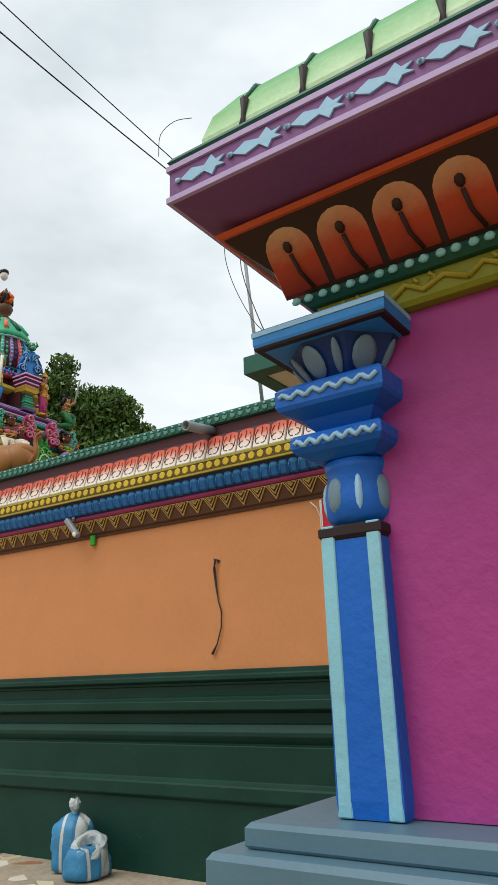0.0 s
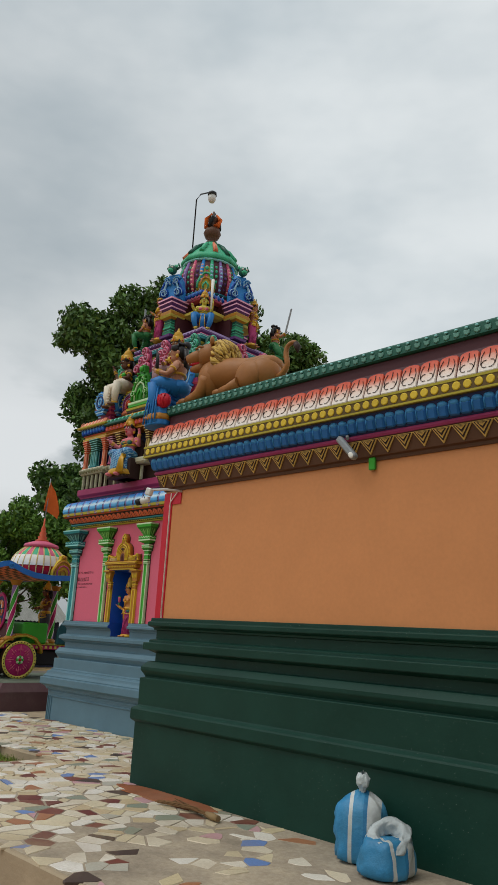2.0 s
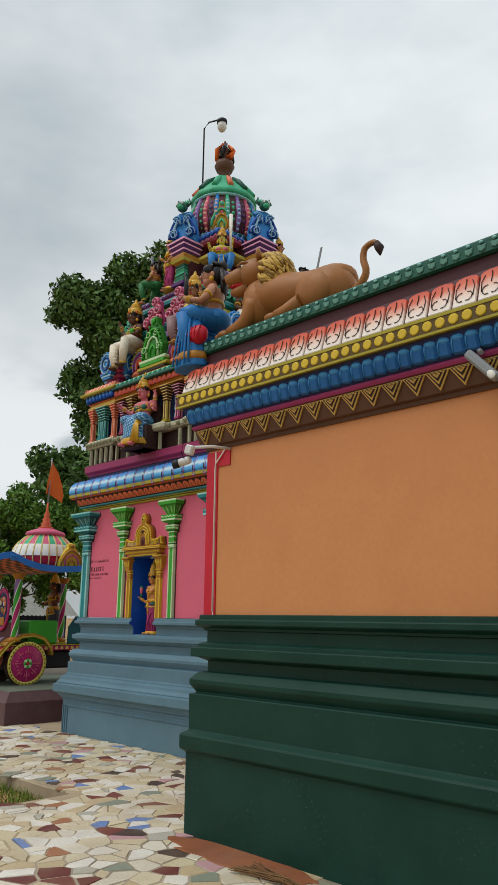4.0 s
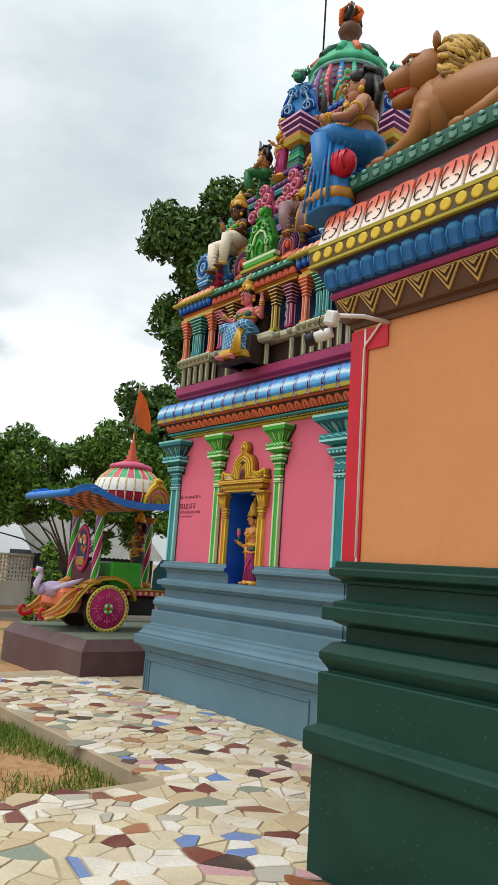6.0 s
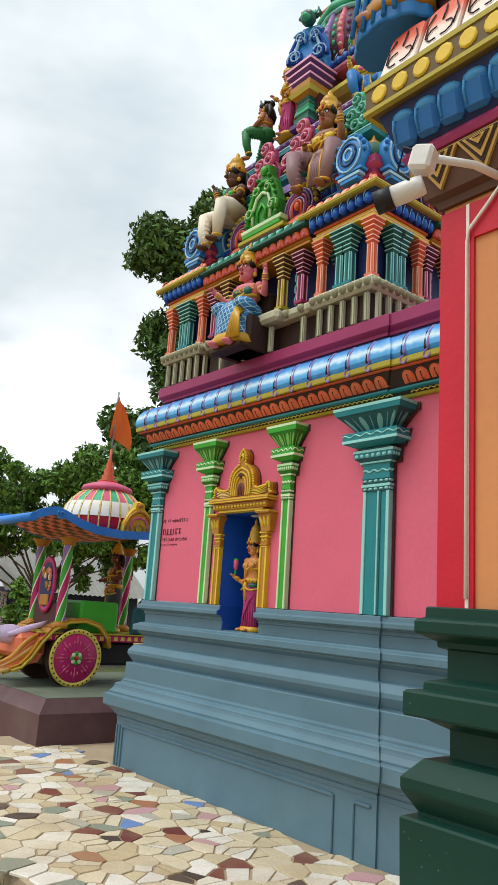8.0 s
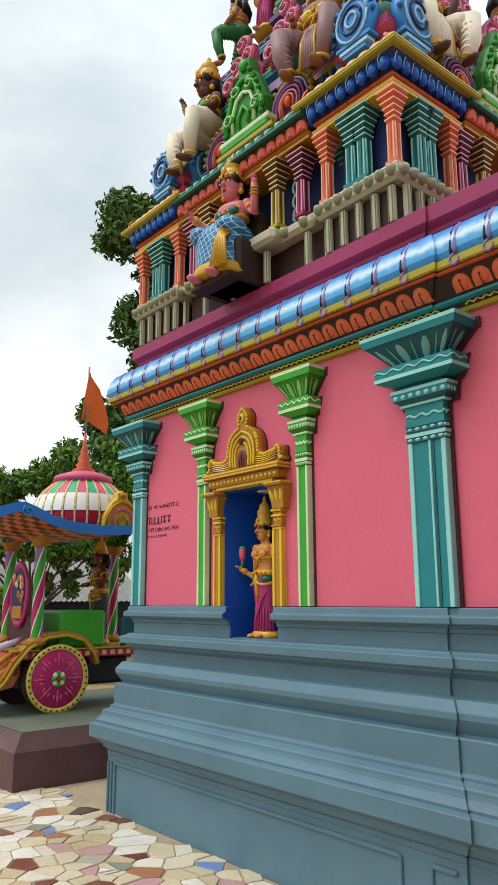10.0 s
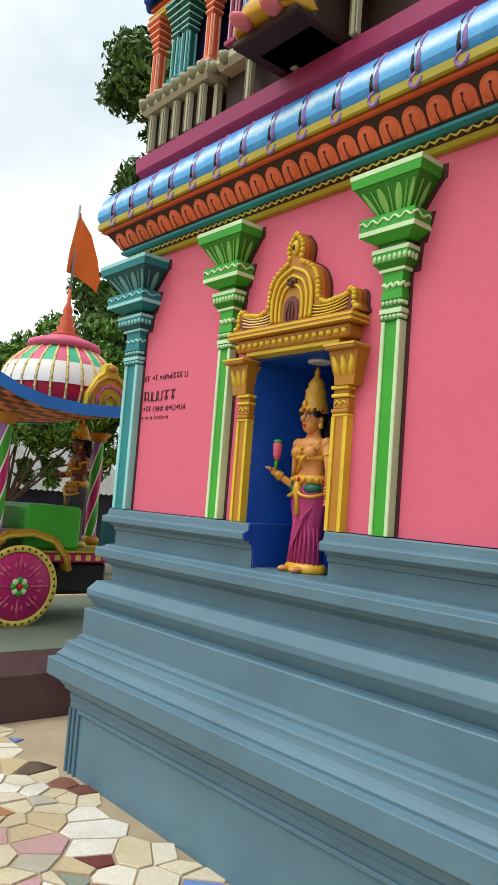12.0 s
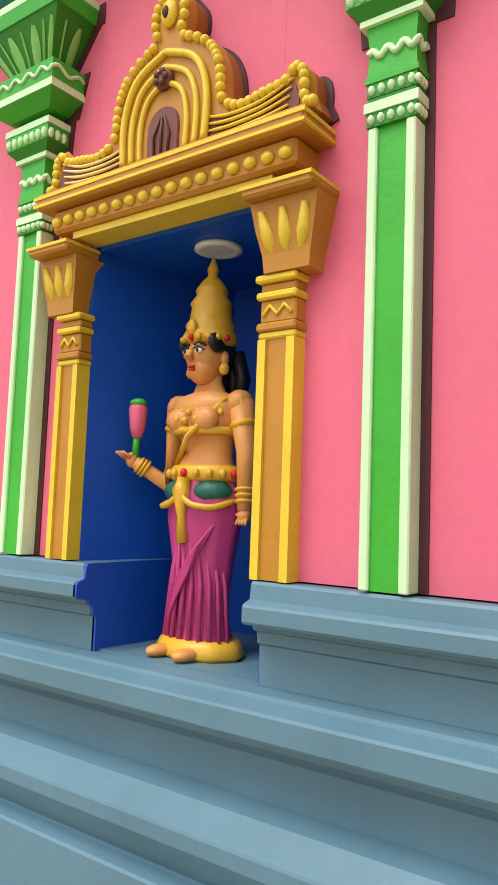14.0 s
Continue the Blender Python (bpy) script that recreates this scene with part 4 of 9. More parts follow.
def pavilion(cx, cy):
    p = part("corner_pavilion", Geo().box((0, 0, 4.18), (0.42, 0.42, 0.90)), NAVY, tower, "corner pavilion with columns and blue shells", pose(cx, cy, 0))
    c = 0.30
    part("plinth_block", Geo().box((0, 0, 3.87), (0.56, 0.56, 0.24)), DKBROWN, p)
    part("balcony", Geo().sweep(rect_path(c, c), [(-0.2, 4.0), (0.03, 4.0), (0.055, 4.03), (0.055, 4.07), (0.03, 4.115), (-0.2, 4.118)], True), GREYST, p)
    ring("post", POST, 0.33, 0.305, 0, 0.13, p)
    ring("scallop", KNOB, 0.35, 0.345, 4.06, 0.09, p)
    for sx in (-1, 1):
        for sy in (-1, 1):
            part("column", SALCOL, None, p, "", pose(sx * 0.285, sy * 0.285, 0))
    for a, b in ((0.05, -0.29), (-0.05, -0.29), (0.29, 0.05), (0.29, -0.05), (0.05, 0.29), (-0.05, 0.29), (-0.29, 0.05), (-0.29, -0.05)):
        part("column", TEALCOL, None, p, "", pose(a, b, 0))
    part("beam", Geo().sweep(rect_path(c, c), [(-0.3, 4.63), (0.05, 4.63), (0.05, 4.66), (0.03, 4.665), (0.03, 4.70), (-0.3, 4.70)], True), YELLOW, p)
    part("beam_line", Geo().sweep(rect_path(c, c), [(-0.3, 4.701), (0.045, 4.701), (0.045, 4.722), (-0.3, 4.722)], True), TERRA, p)
    part("painted_line", Geo().sweep(rect_path(c, c), [(0.02, 4.652), (0.054, 4.652), (0.054, 4.660), (0.02, 4.662)], True), PSALM, p)
    part("painted_line", Geo().sweep(rect_path(c, c), [(0.10, 4.858), (0.153, 4.858), (0.153, 4.868), (0.10, 4.870)], True), LEMON, p)
    part("painted_line", Geo().sweep(rect_path(c, c), [(0.02, 4.104), (0.040, 4.104), (0.036, 4.116), (0.02, 4.118)], True), CREAM, p)
    part("cove", Geo().sweep(rect_path(c, c), [(-0.3, 4.723), (0.03, 4.723), (0.10, 4.83), (-0.3, 4.83)], True), NAVY, p)
    ring("petal", BPETAL, 0.36, 0.375, 4.775, 0.088, p)
    part("cornice", Geo().sweep(rect_path(c, c), [(-0.3, 4.831), (0.135, 4.831), (0.15, 4.842), (0.148, 4.868), (0.12, 4.875), (0.02, 4.965), (-0.3, 4.965)], True), OLIVE, p)
    ring("petal", OPETAL, 0.40, 0.425, 4.878, 0.095, p)
    part("stepped_block", Geo().square([(0.26, 4.965), (0.26, 5.0), (0.20, 5.02), (0.20, 5.06), (0.16, 5.08), (0.16, 5.12), (0.20, 5.15), (0.20, 5.19), (0.24, 5.21), (0.24, 5.28)], mats=[0, 1, 0, 1, 0, 1, 0, 1, 0]), [MAGENTA, ROSE], p)
    for rz in (0, 90, 180, 270):
        part("shell", SHELL, None, p, "", pose(0, 0, 0, 0, 0, rz) @ pose(0.0, -0.30, 5.33))
    part("dome", Geo().lathe([(0.25, 5.28), (0.27, 5.34), (0.25, 5.42), (0.17, 5.49), (0.06, 5.52)], 16, lobes=8, lobe=0.07), BGREEN, p)
    for rz in (45, 135, 225, 315):
        part("boss", Geo().prism(arch_poly(0.11, 0.13, 6), 0.03, pose(0, 0, 0, -35), 0, inset=0.2), ROSE, p, "", pose(0, 0, 0, 0, 0, rz) @ pose(0, -0.245, 5.36))
    part("finial", FINIAL, None, p, "", pose(0, 0, 5.50))


def scroll(pts, r, g, mi):
    g.tube([(x, -0.012, z) for x, z in pts], r, 6, mi)


def kudu(w, h):
    """A horseshoe gable with scrolled ears and a head on top."""
    g = Geo()
    out = [(-w / 2, 0), (w / 2, 0), (w * 0.52, h * 0.28), (w * 0.40, h * 0.5), (w * 0.30, h * 0.66), (w * 0.16, h * 0.78), (w * 0.14, h * 0.95), (0, h), (-w * 0.14, h * 0.95), (-w * 0.16, h * 0.78), (-w * 0.30, h * 0.66), (-w * 0.40, h * 0.5), (-w * 0.52, h * 0.28)]
    g.prism(out, 0.09, None, 0, inset=0.06)
    for s in (-1, 1):
        scroll([(s * w * 0.46, h * 0.06), (s * w * 0.44, h * 0.28), (s * w * 0.30, h * 0.52), (s * w * 0.12, h * 0.66), (0, h * 0.68)], 0.020, g, 1)
        scroll([(s * w * 0.28, h * 0.04), (s * w * 0.30, h * 0.24), (s * w * 0.18, h * 0.44), (0, h * 0.50)], 0.017, g, 2)
        scroll([(s * w * 0.12, h * 0.06), (s * w * 0.14, h * 0.2), (0, h * 0.32)], 0.015, g, 1)
    g.ell((0, -0.015, h * 0.86), (w * 0.10, 0.03, h * 0.08), 1, nu=8, nv=6)
    return g


def fan(r):
    """A peacock fan: a violet half-round with pale painted rings and a beaded rim."""
    g = Geo()
    g.prism([(-r, -0.10)] + [(-r * math.cos(math.pi * i / 14), r * math.sin(math.pi * i / 14)) for i in range(15)] + [(r, -0.10)], 0.07, None, 0, inset=0.06)
    for k, mi in ((0.84, 2), (0.70, 0), (0.56, 1), (0.42, 2), (0.28, 3)):
        arc = [(-r * k * 0.9, -0.014 - 0.03 * (1 - k), -0.08)] + [(-r * k * math.cos(math.pi * i / 12), -0.014 - 0.03 * (1 - k), r * k * math.sin(math.pi * i / 12)) for i in range(13)] + [(r * k * 0.9, -0.014 - 0.03 * (1 - k), -0.08)]
        g.tube(arc, 0.014 if mi != 2 else 0.008, 5, mi)
    g.ell((0, -0.03, 0.01), (r * 0.16, 0.03, r * 0.2), 3, nu=8, nv=6)
    for i in range(13):
        a = math.pi * i / 12
        g.ell((r * 1.0 * math.cos(a), -0.004, r * 1.0 * math.sin(a)), (0.022, 0.034, 0.022), 4, nu=6, nv=5)
    return g


def spiral(g, cx, cz, r, turns, mi, rad, s=1, start=0.0):
    n = int(10 * turns)
    pts = [(cx + s * r * (1 - 0.75 * i / n) * math.cos(start + 2 * math.pi * turns * i / n), -0.01 - 0.02 * i / n, cz + r * (1 - 0.75 * i / n) * math.sin(start + 2 * math.pi * turns * i / n)) for i in range(n + 1)]
    g.tube(pts, [rad * (1 - 0.45 * i / n) for i in range(n + 1)], 7, mi)
    g.tube([(x, y - rad * 0.85, z) for x, y, z in pts], [rad * 0.28] * (n + 1), 4, 2)


def scroll_panel(h, cols):
    """A tangle of carved scrolls rising to a curled crest. Slots: body, shade, pale line."""
    g = Geo()
    g.prism([(-0.42 * h, 0), (0.42 * h, 0), (0.46 * h, 0.25 * h), (0.30 * h, 0.5 * h), (0.26 * h, 0.8 * h), (0.06 * h, 0.98 * h), (-0.08 * h, 0.8 * h), (-0.14 * h, 0.55 * h), (-0.36 * h, 0.42 * h), (-0.46 * h, 0.2 * h)], 0.05, pose(0, 0.03, 0), 1, inset=0.1)
    for cx, cz, r, s, st in ((-0.28, 0.20, 0.17, 1, 0.4), (0.06, 0.18, 0.16, -1, 0.2), (0.32, 0.22, 0.15, 1, 2.0), (-0.06, 0.46, 0.17, 1, -0.6), (0.22, 0.50, 0.16, -1, 1.0), (0.10, 0.78, 0.17, 1, -1.2)):
        spiral(g, cx * h, cz * h, r * h, 1.4, 0, 0.055 * h, s, st)
    return g.mesh("scroll_beast", cols)


g = kudu(0.46, 0.66)
for s in (-1, 1):
    spiral(g, s * 0.17, 0.14, 0.07, 1.3, 1, 0.022, s, -0.8)
    spiral(g, s * 0.09, 0.36, 0.06, 1.2, 1, 0.020, s, 0.6)
    for k in range(7):
        g.ell((s * (0.225 - 0.004 * k * k), -0.012, 0.04 + 0.075 * k), (0.020, 0.03, 0.024), 0, nu=6, nv=5)
GKUDU = g.mesh("gable", [DKGREEN, GREEN, LGREEN])
FAN = fan(0.23).mesh("fan", [VIOLET, MAGENTA, PLILAC, TERRA, OLIVE])
PYALI = scroll_panel(0.50, [ROSE, MAGENTA, PROSE])
GYALI = scroll_panel(0.44, [MGREEN, BGREEN, LTEAL])
SLOPE = Geo().prism([(-0.16, 0), (0.16, 0), (0.13, 0.13), (-0.13, 0.15)], 0.06, pose(0, 0, 0, -30), 0, inset=0.12).mesh("roof_slope", [SALMON])


def face(rz, half, off):
    """What stands on one face of the first storey, between the pavilions."""
    M = pose(0, 0, 0, 0, 0, rz)

    def put(name, me, x, y, z, rr=0.0, label=""):
        part(name, me, None, tower, label, M @ pose(x, y - off, z, 0, 0, rr))

    w = half - 0.72
    g = Geo().box((0, 0.16, 4.0), (2 * w, 0.2, 0.5), 0)
    put("bay_base", g.mesh("bay_base", [DKBROWN]), 0, 0.06, -0.12)
    g = Geo().box((0, 0.12, 4.06), (2 * w, 0.22, 0.10), 0, None, 0.03)
    g.box((0, 0.06, 4.06), (0.90, 0.26, 0.11), 0, None, 0.03)
    put("balcony", g.mesh("balcony", [GREYST]), 0, 0, 0)
    n = 8
    for i in range(n):
        x = -w + 2 * w * (i + 0.5) / n
        put("scallop", KNOB, x, -0.02 if abs(x) < 0.45 else 0.02, 4.06)
        if i % 2:
            put("post", POST, x, 0.02 if abs(x) < 0.45 else 0.05, 0)
    for s in (-1, 1):
        put("column", GOLDCOL, s * 0.40, 0.03, 0)
        put("column", MAGCOL, s * 0.64, 0.05, 0)
        g = Geo()
        for k in range(3):
            scroll([(s * (0.50 + 0.03 * math.cos(a)), 4.22 + 0.11 * k + 0.05 * math.sin(a)) for a in [q * 0.9 for q in range(6)]], 0.010, g, 0)
        put("lattice_scroll", g.mesh("lattice_scroll", [LTEAL if s > 0 else LILAC]), 0, 0.13, 0)
    g = Geo().sweep([(w, 0), (-w, 0)], [(-0.3, 4.64), (0.04, 4.64), (0.04, 4.66), (0.02, 4.67), (0.05, 4.69), (-0.3, 4.69)])
    put("beam", g.mesh("beam", [GOLD]), 0, 0.02, 0)
    g = Geo().sweep([(w, 0), (-w, 0)], [(-0.3, 4.69), (0.02, 4.69), (0.07, 4.79), (-0.3, 4.79)])
    put("cove", g.mesh("cove", [DKBROWN]), 0, 0.02, 0)
    n = round(2 * w / 0.105)
    for i in range(n):
        put("petal", RPETAL, -w + 2 * w * (i + 0.5) / n, -0.045, 4.695)
    g = Geo().sweep([(w, 0), (-w, 0)], [(-0.3, 4.79), (0.10, 4.79), (0.115, 4.80), (0.11, 4.825), (0.03, 4.90), (-0.3, 4.90)])
    put("cornice", g.mesh("cornice", [BGREEN]), 0, 0.02, 0)
    n = round(2 * w / 0.11)
    for i in range(n):
        put("leaf", MTRI, -w + 2 * w * (i + 0.5) / n, -0.078, 4.828)
    lay = [(0.36, 4.90, GOLD), (0.30, 4.95, DKBROWN), (0.34, 5.0, OLIVE), (0.28, 5.05, GREEN), (0.30, 5.10, LGREEN)]
    for hw, z, mt in lay:
        put("gable_step", Geo().box((0, 0.12, z + 0.024), (2 * hw, 0.26, 0.047), 0, None, 0.008).mesh("gable_step", [mt]), 0, 0.04, 0)
    put("gable", GKUDU, 0, 0.05, 5.14, 0, "green horseshoe gable with scrolls")
    for s in (-1, 1):
        put("fan", FAN, s * 0.42, 0.16, 5.18, 0, "purple peacock fan ornament")
        put("roof_slope", SLOPE, s * 0.42, 0.10, 5.02)
        put("finial", FINIAL, s * 0.30, 0.22, 5.42)
        put("finial", FINIAL, s * 0.60, 0.22, 5.42)
    g = Geo().sweep([(0.3, 0), (-0.3, 0)], [(-0.2, 5.5), (0.02, 5.5), (-0.02, 5.62), (-0.2, 5.62)])
    put("roof_slope", g.mesh("roof_slope", [LILAC]), 0, 0.25, 0)
    for s in (-1, 1):
        put("scroll_beast", PYALI, s * 0.27, 0.24, 5.74, 0, "pink scroll-tailed beast")
        put("scroll_beast", GYALI, s * (half * 0.62), 0.33, 5.78, 0, "green scroll-tailed beast")


def build_tower():
    band("tier_core", TA - 0.14, TB - 0.14, [(-0.10, 3.70), (-0.10, 4.72)], NAVY)
    band("tier_core", TA - 0.20, TB - 0.20, [(0.0, 4.70), (-0.10, 4.98), (-0.10, 5.15)], BROWN)
    band("tier_step", TA - 0.26, TB - 0.26, [(0.0, 5.15), (0.02, 5.17), (0.02, 5.22), (-0.04, 5.24)], BLUE)
    band("tier_step", TA - 0.32, TB - 0.32, [(0.0, 5.24), (-0.03, 5.36)], VIOLET)
    band("tier_step", TA - 0.30, TB - 0.30, [(-0.04, 5.36), (0.0, 5.38), (0.0, 5.42), (-0.04, 5.44)], OLIVE)
    band("tier_step", TA - 0.36, TB - 0.36, [(0.0, 5.44), (-0.06, 5.60)], MAGENTA)
    band("tier_step", TA - 0.37, TB - 0.37, [(-0.04, 5.60), (0.0, 5.62), (0.0, 5.68), (-0.03, 5.70)], LEMON)
    band("ledge", 1.12, 1.03, [(0.0, 5.70), (0.05, 5.72), (0.05, 5.78), (0.0, 5.80)], TEAL)
    band("tier_core", 1.06, 0.97, [(0.0, 5.80), (-0.02, 5.90)], DKBROWN)
    band("frieze_bed", 1.05, 0.96, [(0.03, 5.90), (-0.08, 6.04)], ROSE)
    band("frieze_line", 1.05, 0.96, [(0.045, 5.865), (0.055, 5.88), (0.045, 5.90)], YELLOW)
    band("ledge", 0.98, 0.90, [(0.0, 6.04), (0.03, 6.06), (0.03, 6.10), (0.0, 6.12)], OLIVE)
    band("ledge", 1.00, 0.92, [(0.0, 6.12), (0.05, 6.14), (0.05, 6.20), (0.0, 6.22)], TEAL)
    band("ledge_line", 0.99, 0.91, [(0.0, 6.22), (0.03, 6.235), (0.0, 6.25)], LTEAL)
    band("ledge", 0.92, 0.85, [(0.0, 6.25), (0.03, 6.28), (0.0, 6.31)], MAGENTA)
    band("ledge", 0.90, 0.83, [(0.0, 6.31), (0.04, 6.34), (0.04, 6.38), (0.0, 6.40)], VIOLET)
    band("ledge", 0.84, 0.77, [(0.0, 6.40), (0.02, 6.44), (0.0, 6.46)], LILAC)
    band("neck", 0.46, 0.44, [(0.0, 6.44), (0.0, 7.20)], MAROON)
    ring("petal", OPETAL, 1.00, 0.955, 5.915, 0.10, tower)
    ring("petal", LEMPETAL, 0.99, 0.965, 5.615, 0.13, tower)
    ring("petal", TEALPETAL, 1.00, 0.985, 5.745, 0.09, tower)
    ring("petal", TEALPETAL, 0.98, 0.955, 6.165, 0.09, tower)
    ring("petal", VPETAL, 0.86, 0.86, 6.36, 0.09, tower)
    ring("petal", BPETAL, 1.10, 1.07, 5.30, 0.10, tower, 0.55)
    for sx in (-1, 1):
        for sy in (-1, 1):
            pavilion(sx * (TA - 0.34), sy * (TB - 0.34))
    for x, y in ((0.0, -0.80), (0.86, 0.0), (-0.86, 0.0), (0.0, 0.80)):
        part("neck_pier", Geo().square([(0.22, 6.42), (0.22, 6.47), (0.15, 6.49), (0.17, 6.52), (0.17, 6.55), (0.14, 6.57), (0.16, 6.60), (0.16, 6.63), (0.13, 6.65), (0.15, 6.68), (0.15, 6.71), (0.13, 6.73), (0.15, 6.77), (0.22, 6.80), (0.26, 6.84), (0.26, 6.90), (0.22, 6.92)],
             mats=[0, 1, 2, 1, 2, 1, 2, 1, 2, 1, 2, 1, 3, 4, 3, 4]), [VIOLET, BGREEN, MGREEN, GOLD, LEMON], tower, "", pose(x * 0.98, y * 0.98, 0) @ Matrix.Diagonal((0.64, 0.64, 1, 1)))
        part("pier_cap", Geo().square([(0.20, 6.92), (0.25, 6.96), (0.25, 6.985), (0.23, 7.0), (0.28, 7.04), (0.28, 7.065), (0.25, 7.08), (0.30, 7.11), (0.30, 7.14), (0.26, 7.15)], mats=[0, 1, 0, 0, 1, 0, 0, 1, 0]), [VIOLET, PROSE], tower, "", pose(x * 0.98, y * 0.98, 0) @ Matrix.Diagonal((0.66, 0.66, 1, 1)))
        part("pier_core", Geo().box((x * 0.5, y * 0.5, 6.78), (0.30 + abs(x) * 0.6, 0.30 + abs(y) * 0.6, 0.70)), MAROON, tower)
    band("neck_band", 0.66, 0.62, [(-0.06, 6.84), (0.02, 6.87), (0.02, 6.92), (-0.04, 6.96)], LEMON)
    band("neck_band", 0.60, 0.56, [(0.0, 7.16), (0.02, 7.20), (-0.04, 7.30)], ROSE)
    ring("petal", BPETAL, 0.60, 0.62, 7.24, 0.10, tower, 0.12)
    face(0, TA, TB)
    face(90, TB, TA)
    face(270, TB, TA)
    # crowning dome
    d = part("crown_dome", Geo().lathe([(0.44, 7.28), (0.46, 7.36), (0.54, 7.46), (0.58, 7.62), (0.57, 7.80), (0.52, 7.98), (0.46, 8.10)], 32), MAROON, tower, "ribbed dome with painted garlands")
    cols = [ROSE, SKYB, MGREEN, LILAC]
    for i in range(20):
        a = 2 * math.pi * i / 20
        g = Geo().tube([(0.50, 0, 7.42), (0.570, 0, 7.60), (0.560, 0, 7.82), (0.485, 0, 8.06)], [0.030, 0.046, 0.044, 0.028], 7, 0)
        for k in range(8):
            z = 7.46 + 0.078 * k
            r = 0.60 - 1.1 * (z - 7.70) ** 2
            g.ell((r, 0, z), (0.026, 0.030, 0.024), 1, nu=6, nv=5)
        for k in range(6):
            z = 7.50 + 0.10 * k
            r = 0.575 - 1.1 * (z - 7.70) ** 2
            c, q = math.cos(math.pi / 20), math.sin(math.pi / 20)
            g.ell((r * c, r * q, z), (0.022, 0.030, 0.036), 2, nu=6, nv=5)
        part("dome_rib", g, [cols[i % 4], (PSALM, LBLUE, LTEAL, PLILAC)[(i // 2) % 4], (MGREEN, VIOLET, ROSE)[i % 3]], d, "", pose(0, 0, 0, 0, 0, math.degrees(a)))
    for z, r, mt in ((8.08, 0.52, LTEAL), (8.14, 0.49, WHITE), (7.40, 0.52, TEAL)):
        part("dome_ring", Geo().lathe([(r - 0.04, z - 0.025), (r, z - 0.012), (r, z + 0.012), (r - 0.04, z + 0.025)], 28), mt, d)
    part("lotus_cap", Geo().lathe([(0.50, 8.10), (0.525, 8.13), (0.50, 8.20), (0.40, 8.33), (0.28, 8.46), (0.17, 8.57), (0.11, 8.64), (0.09, 8.68)], 36, lobes=12, lobe=0.07), MGREEN, d, "green lotus cap")
    for i in range(12):
        a = 2 * math.pi * i / 12
        part("cap_petal", Geo().tube([(0.50, 0, 8.24), (0.36, 0, 8.43), (0.2, 0, 8.58)], [0.05, 0.045, 0.02], 6, 0), (BGREEN, MGREEN, SALMON)[i % 3], d, "", pose(0, 0, 0, 0, 0, math.degrees(a)))
    part("pot_finial", Geo().lathe([(0.10, 8.64), (0.12, 8.67), (0.07, 8.72), (0.13, 8.78), (0.17, 8.87), (0.14, 8.96), (0.07, 9.0), (0.09, 9.03), (0.06, 9.08), (0.10, 9.16), (0.04, 9.25), (0.015, 9.36)], 14), BROWN, tower, "dark brown pot finial")
    for rz in (45, 135, 225, 315):
        part("dome_gable", kudu(0.34, 0.52).mesh("dome_gable", [OLIVE, MGREEN, GOLD]), None, tower, "", pose(0, 0, 0, 0, 0, rz) @ pose(0, -0.60, 7.40, -4))


build_tower()
g = Geo()
for k in range(7):
    g.tube([(0.12 * math.cos(k), 0.12 * math.sin(k), 8.98), (0.15 * math.cos(k + 0.5), 0.15 * math.sin(k + 0.5), 9.15), (0.06 * math.cos(k + 1), 0.06 * math.sin(k + 1), 9.28)], [0.05, 0.04, 0.02], 6, k % 2)
tagged(part("garland", g, [FLAG, HAIR], None, "", pose(TX, TY, 0)), "faded saffron cloth and dry garland on the tower finial", "garland")
lamp = thing("tower_lamp", "grey pole lamp with a glass shade above the tower", "lamp", m=pose(TX - 0.27, TY - 0.24, 0))
part("pole", Geo().tube([(0, 0, 8.1), (0, 0, 9.62), (0.06, 0.05, 9.74), (0.20, 0.16, 9.78)], 0.014, 8), IRON, lamp)
part("lamp_cap", Geo().lathe([(0.03, 9.80), (0.085, 9.76), (0.09, 9.70)], 12, (0.24, 0.19, 0)), IRON, lamp)
part("lamp_glass", Geo().lathe([(0.075, 9.70), (0.08, 9.62), (0.05, 9.56), (0.01, 9.54)], 12, (0.24, 0.19, 0)), PLASTIC, lamp)

# ---- statues ----


def smooth_line(pts, n):
    """More points along a curve through pts."""
    out = []
    for i in range(len(pts) - 1):
        p0, p1, p2, p3 = (Vector(pts[max(0, min(len(pts) - 1, i + k))]) for k in (-1, 0, 1, 2))
        for j in range(n):
            t = j / n
            out.append(tuple(0.5 * (2 * p1 + (p2 - p0) * t + (2 * p0 - 5 * p1 + 4 * p2 - p3) * t * t + (3 * p1 - p0 - 3 * p2 + p3) * t ** 3)))
    return out + [tuple(pts[-1])]


STGOLD = paint("statue_gold_paint", "d0a02c", 0.3)


def band_ring(g, p, d, r, mi, t=0.008, k=1.14):
    """A ring of jewellery round a limb that runs along d."""
    M = Matrix.Translation(p) @ Vector(d).to_track_quat("Z", "Y").to_matrix().to_4x4()
    g.lathe([(r * 0.96, -t), (r * k, -t * 0.4), (r * k, t * 0.4), (r * 0.96, t)], 10, M=M, mi=mi)


def fold_lines(g, pts, r, mi):
    g.tube(pts, r, 5, mi)


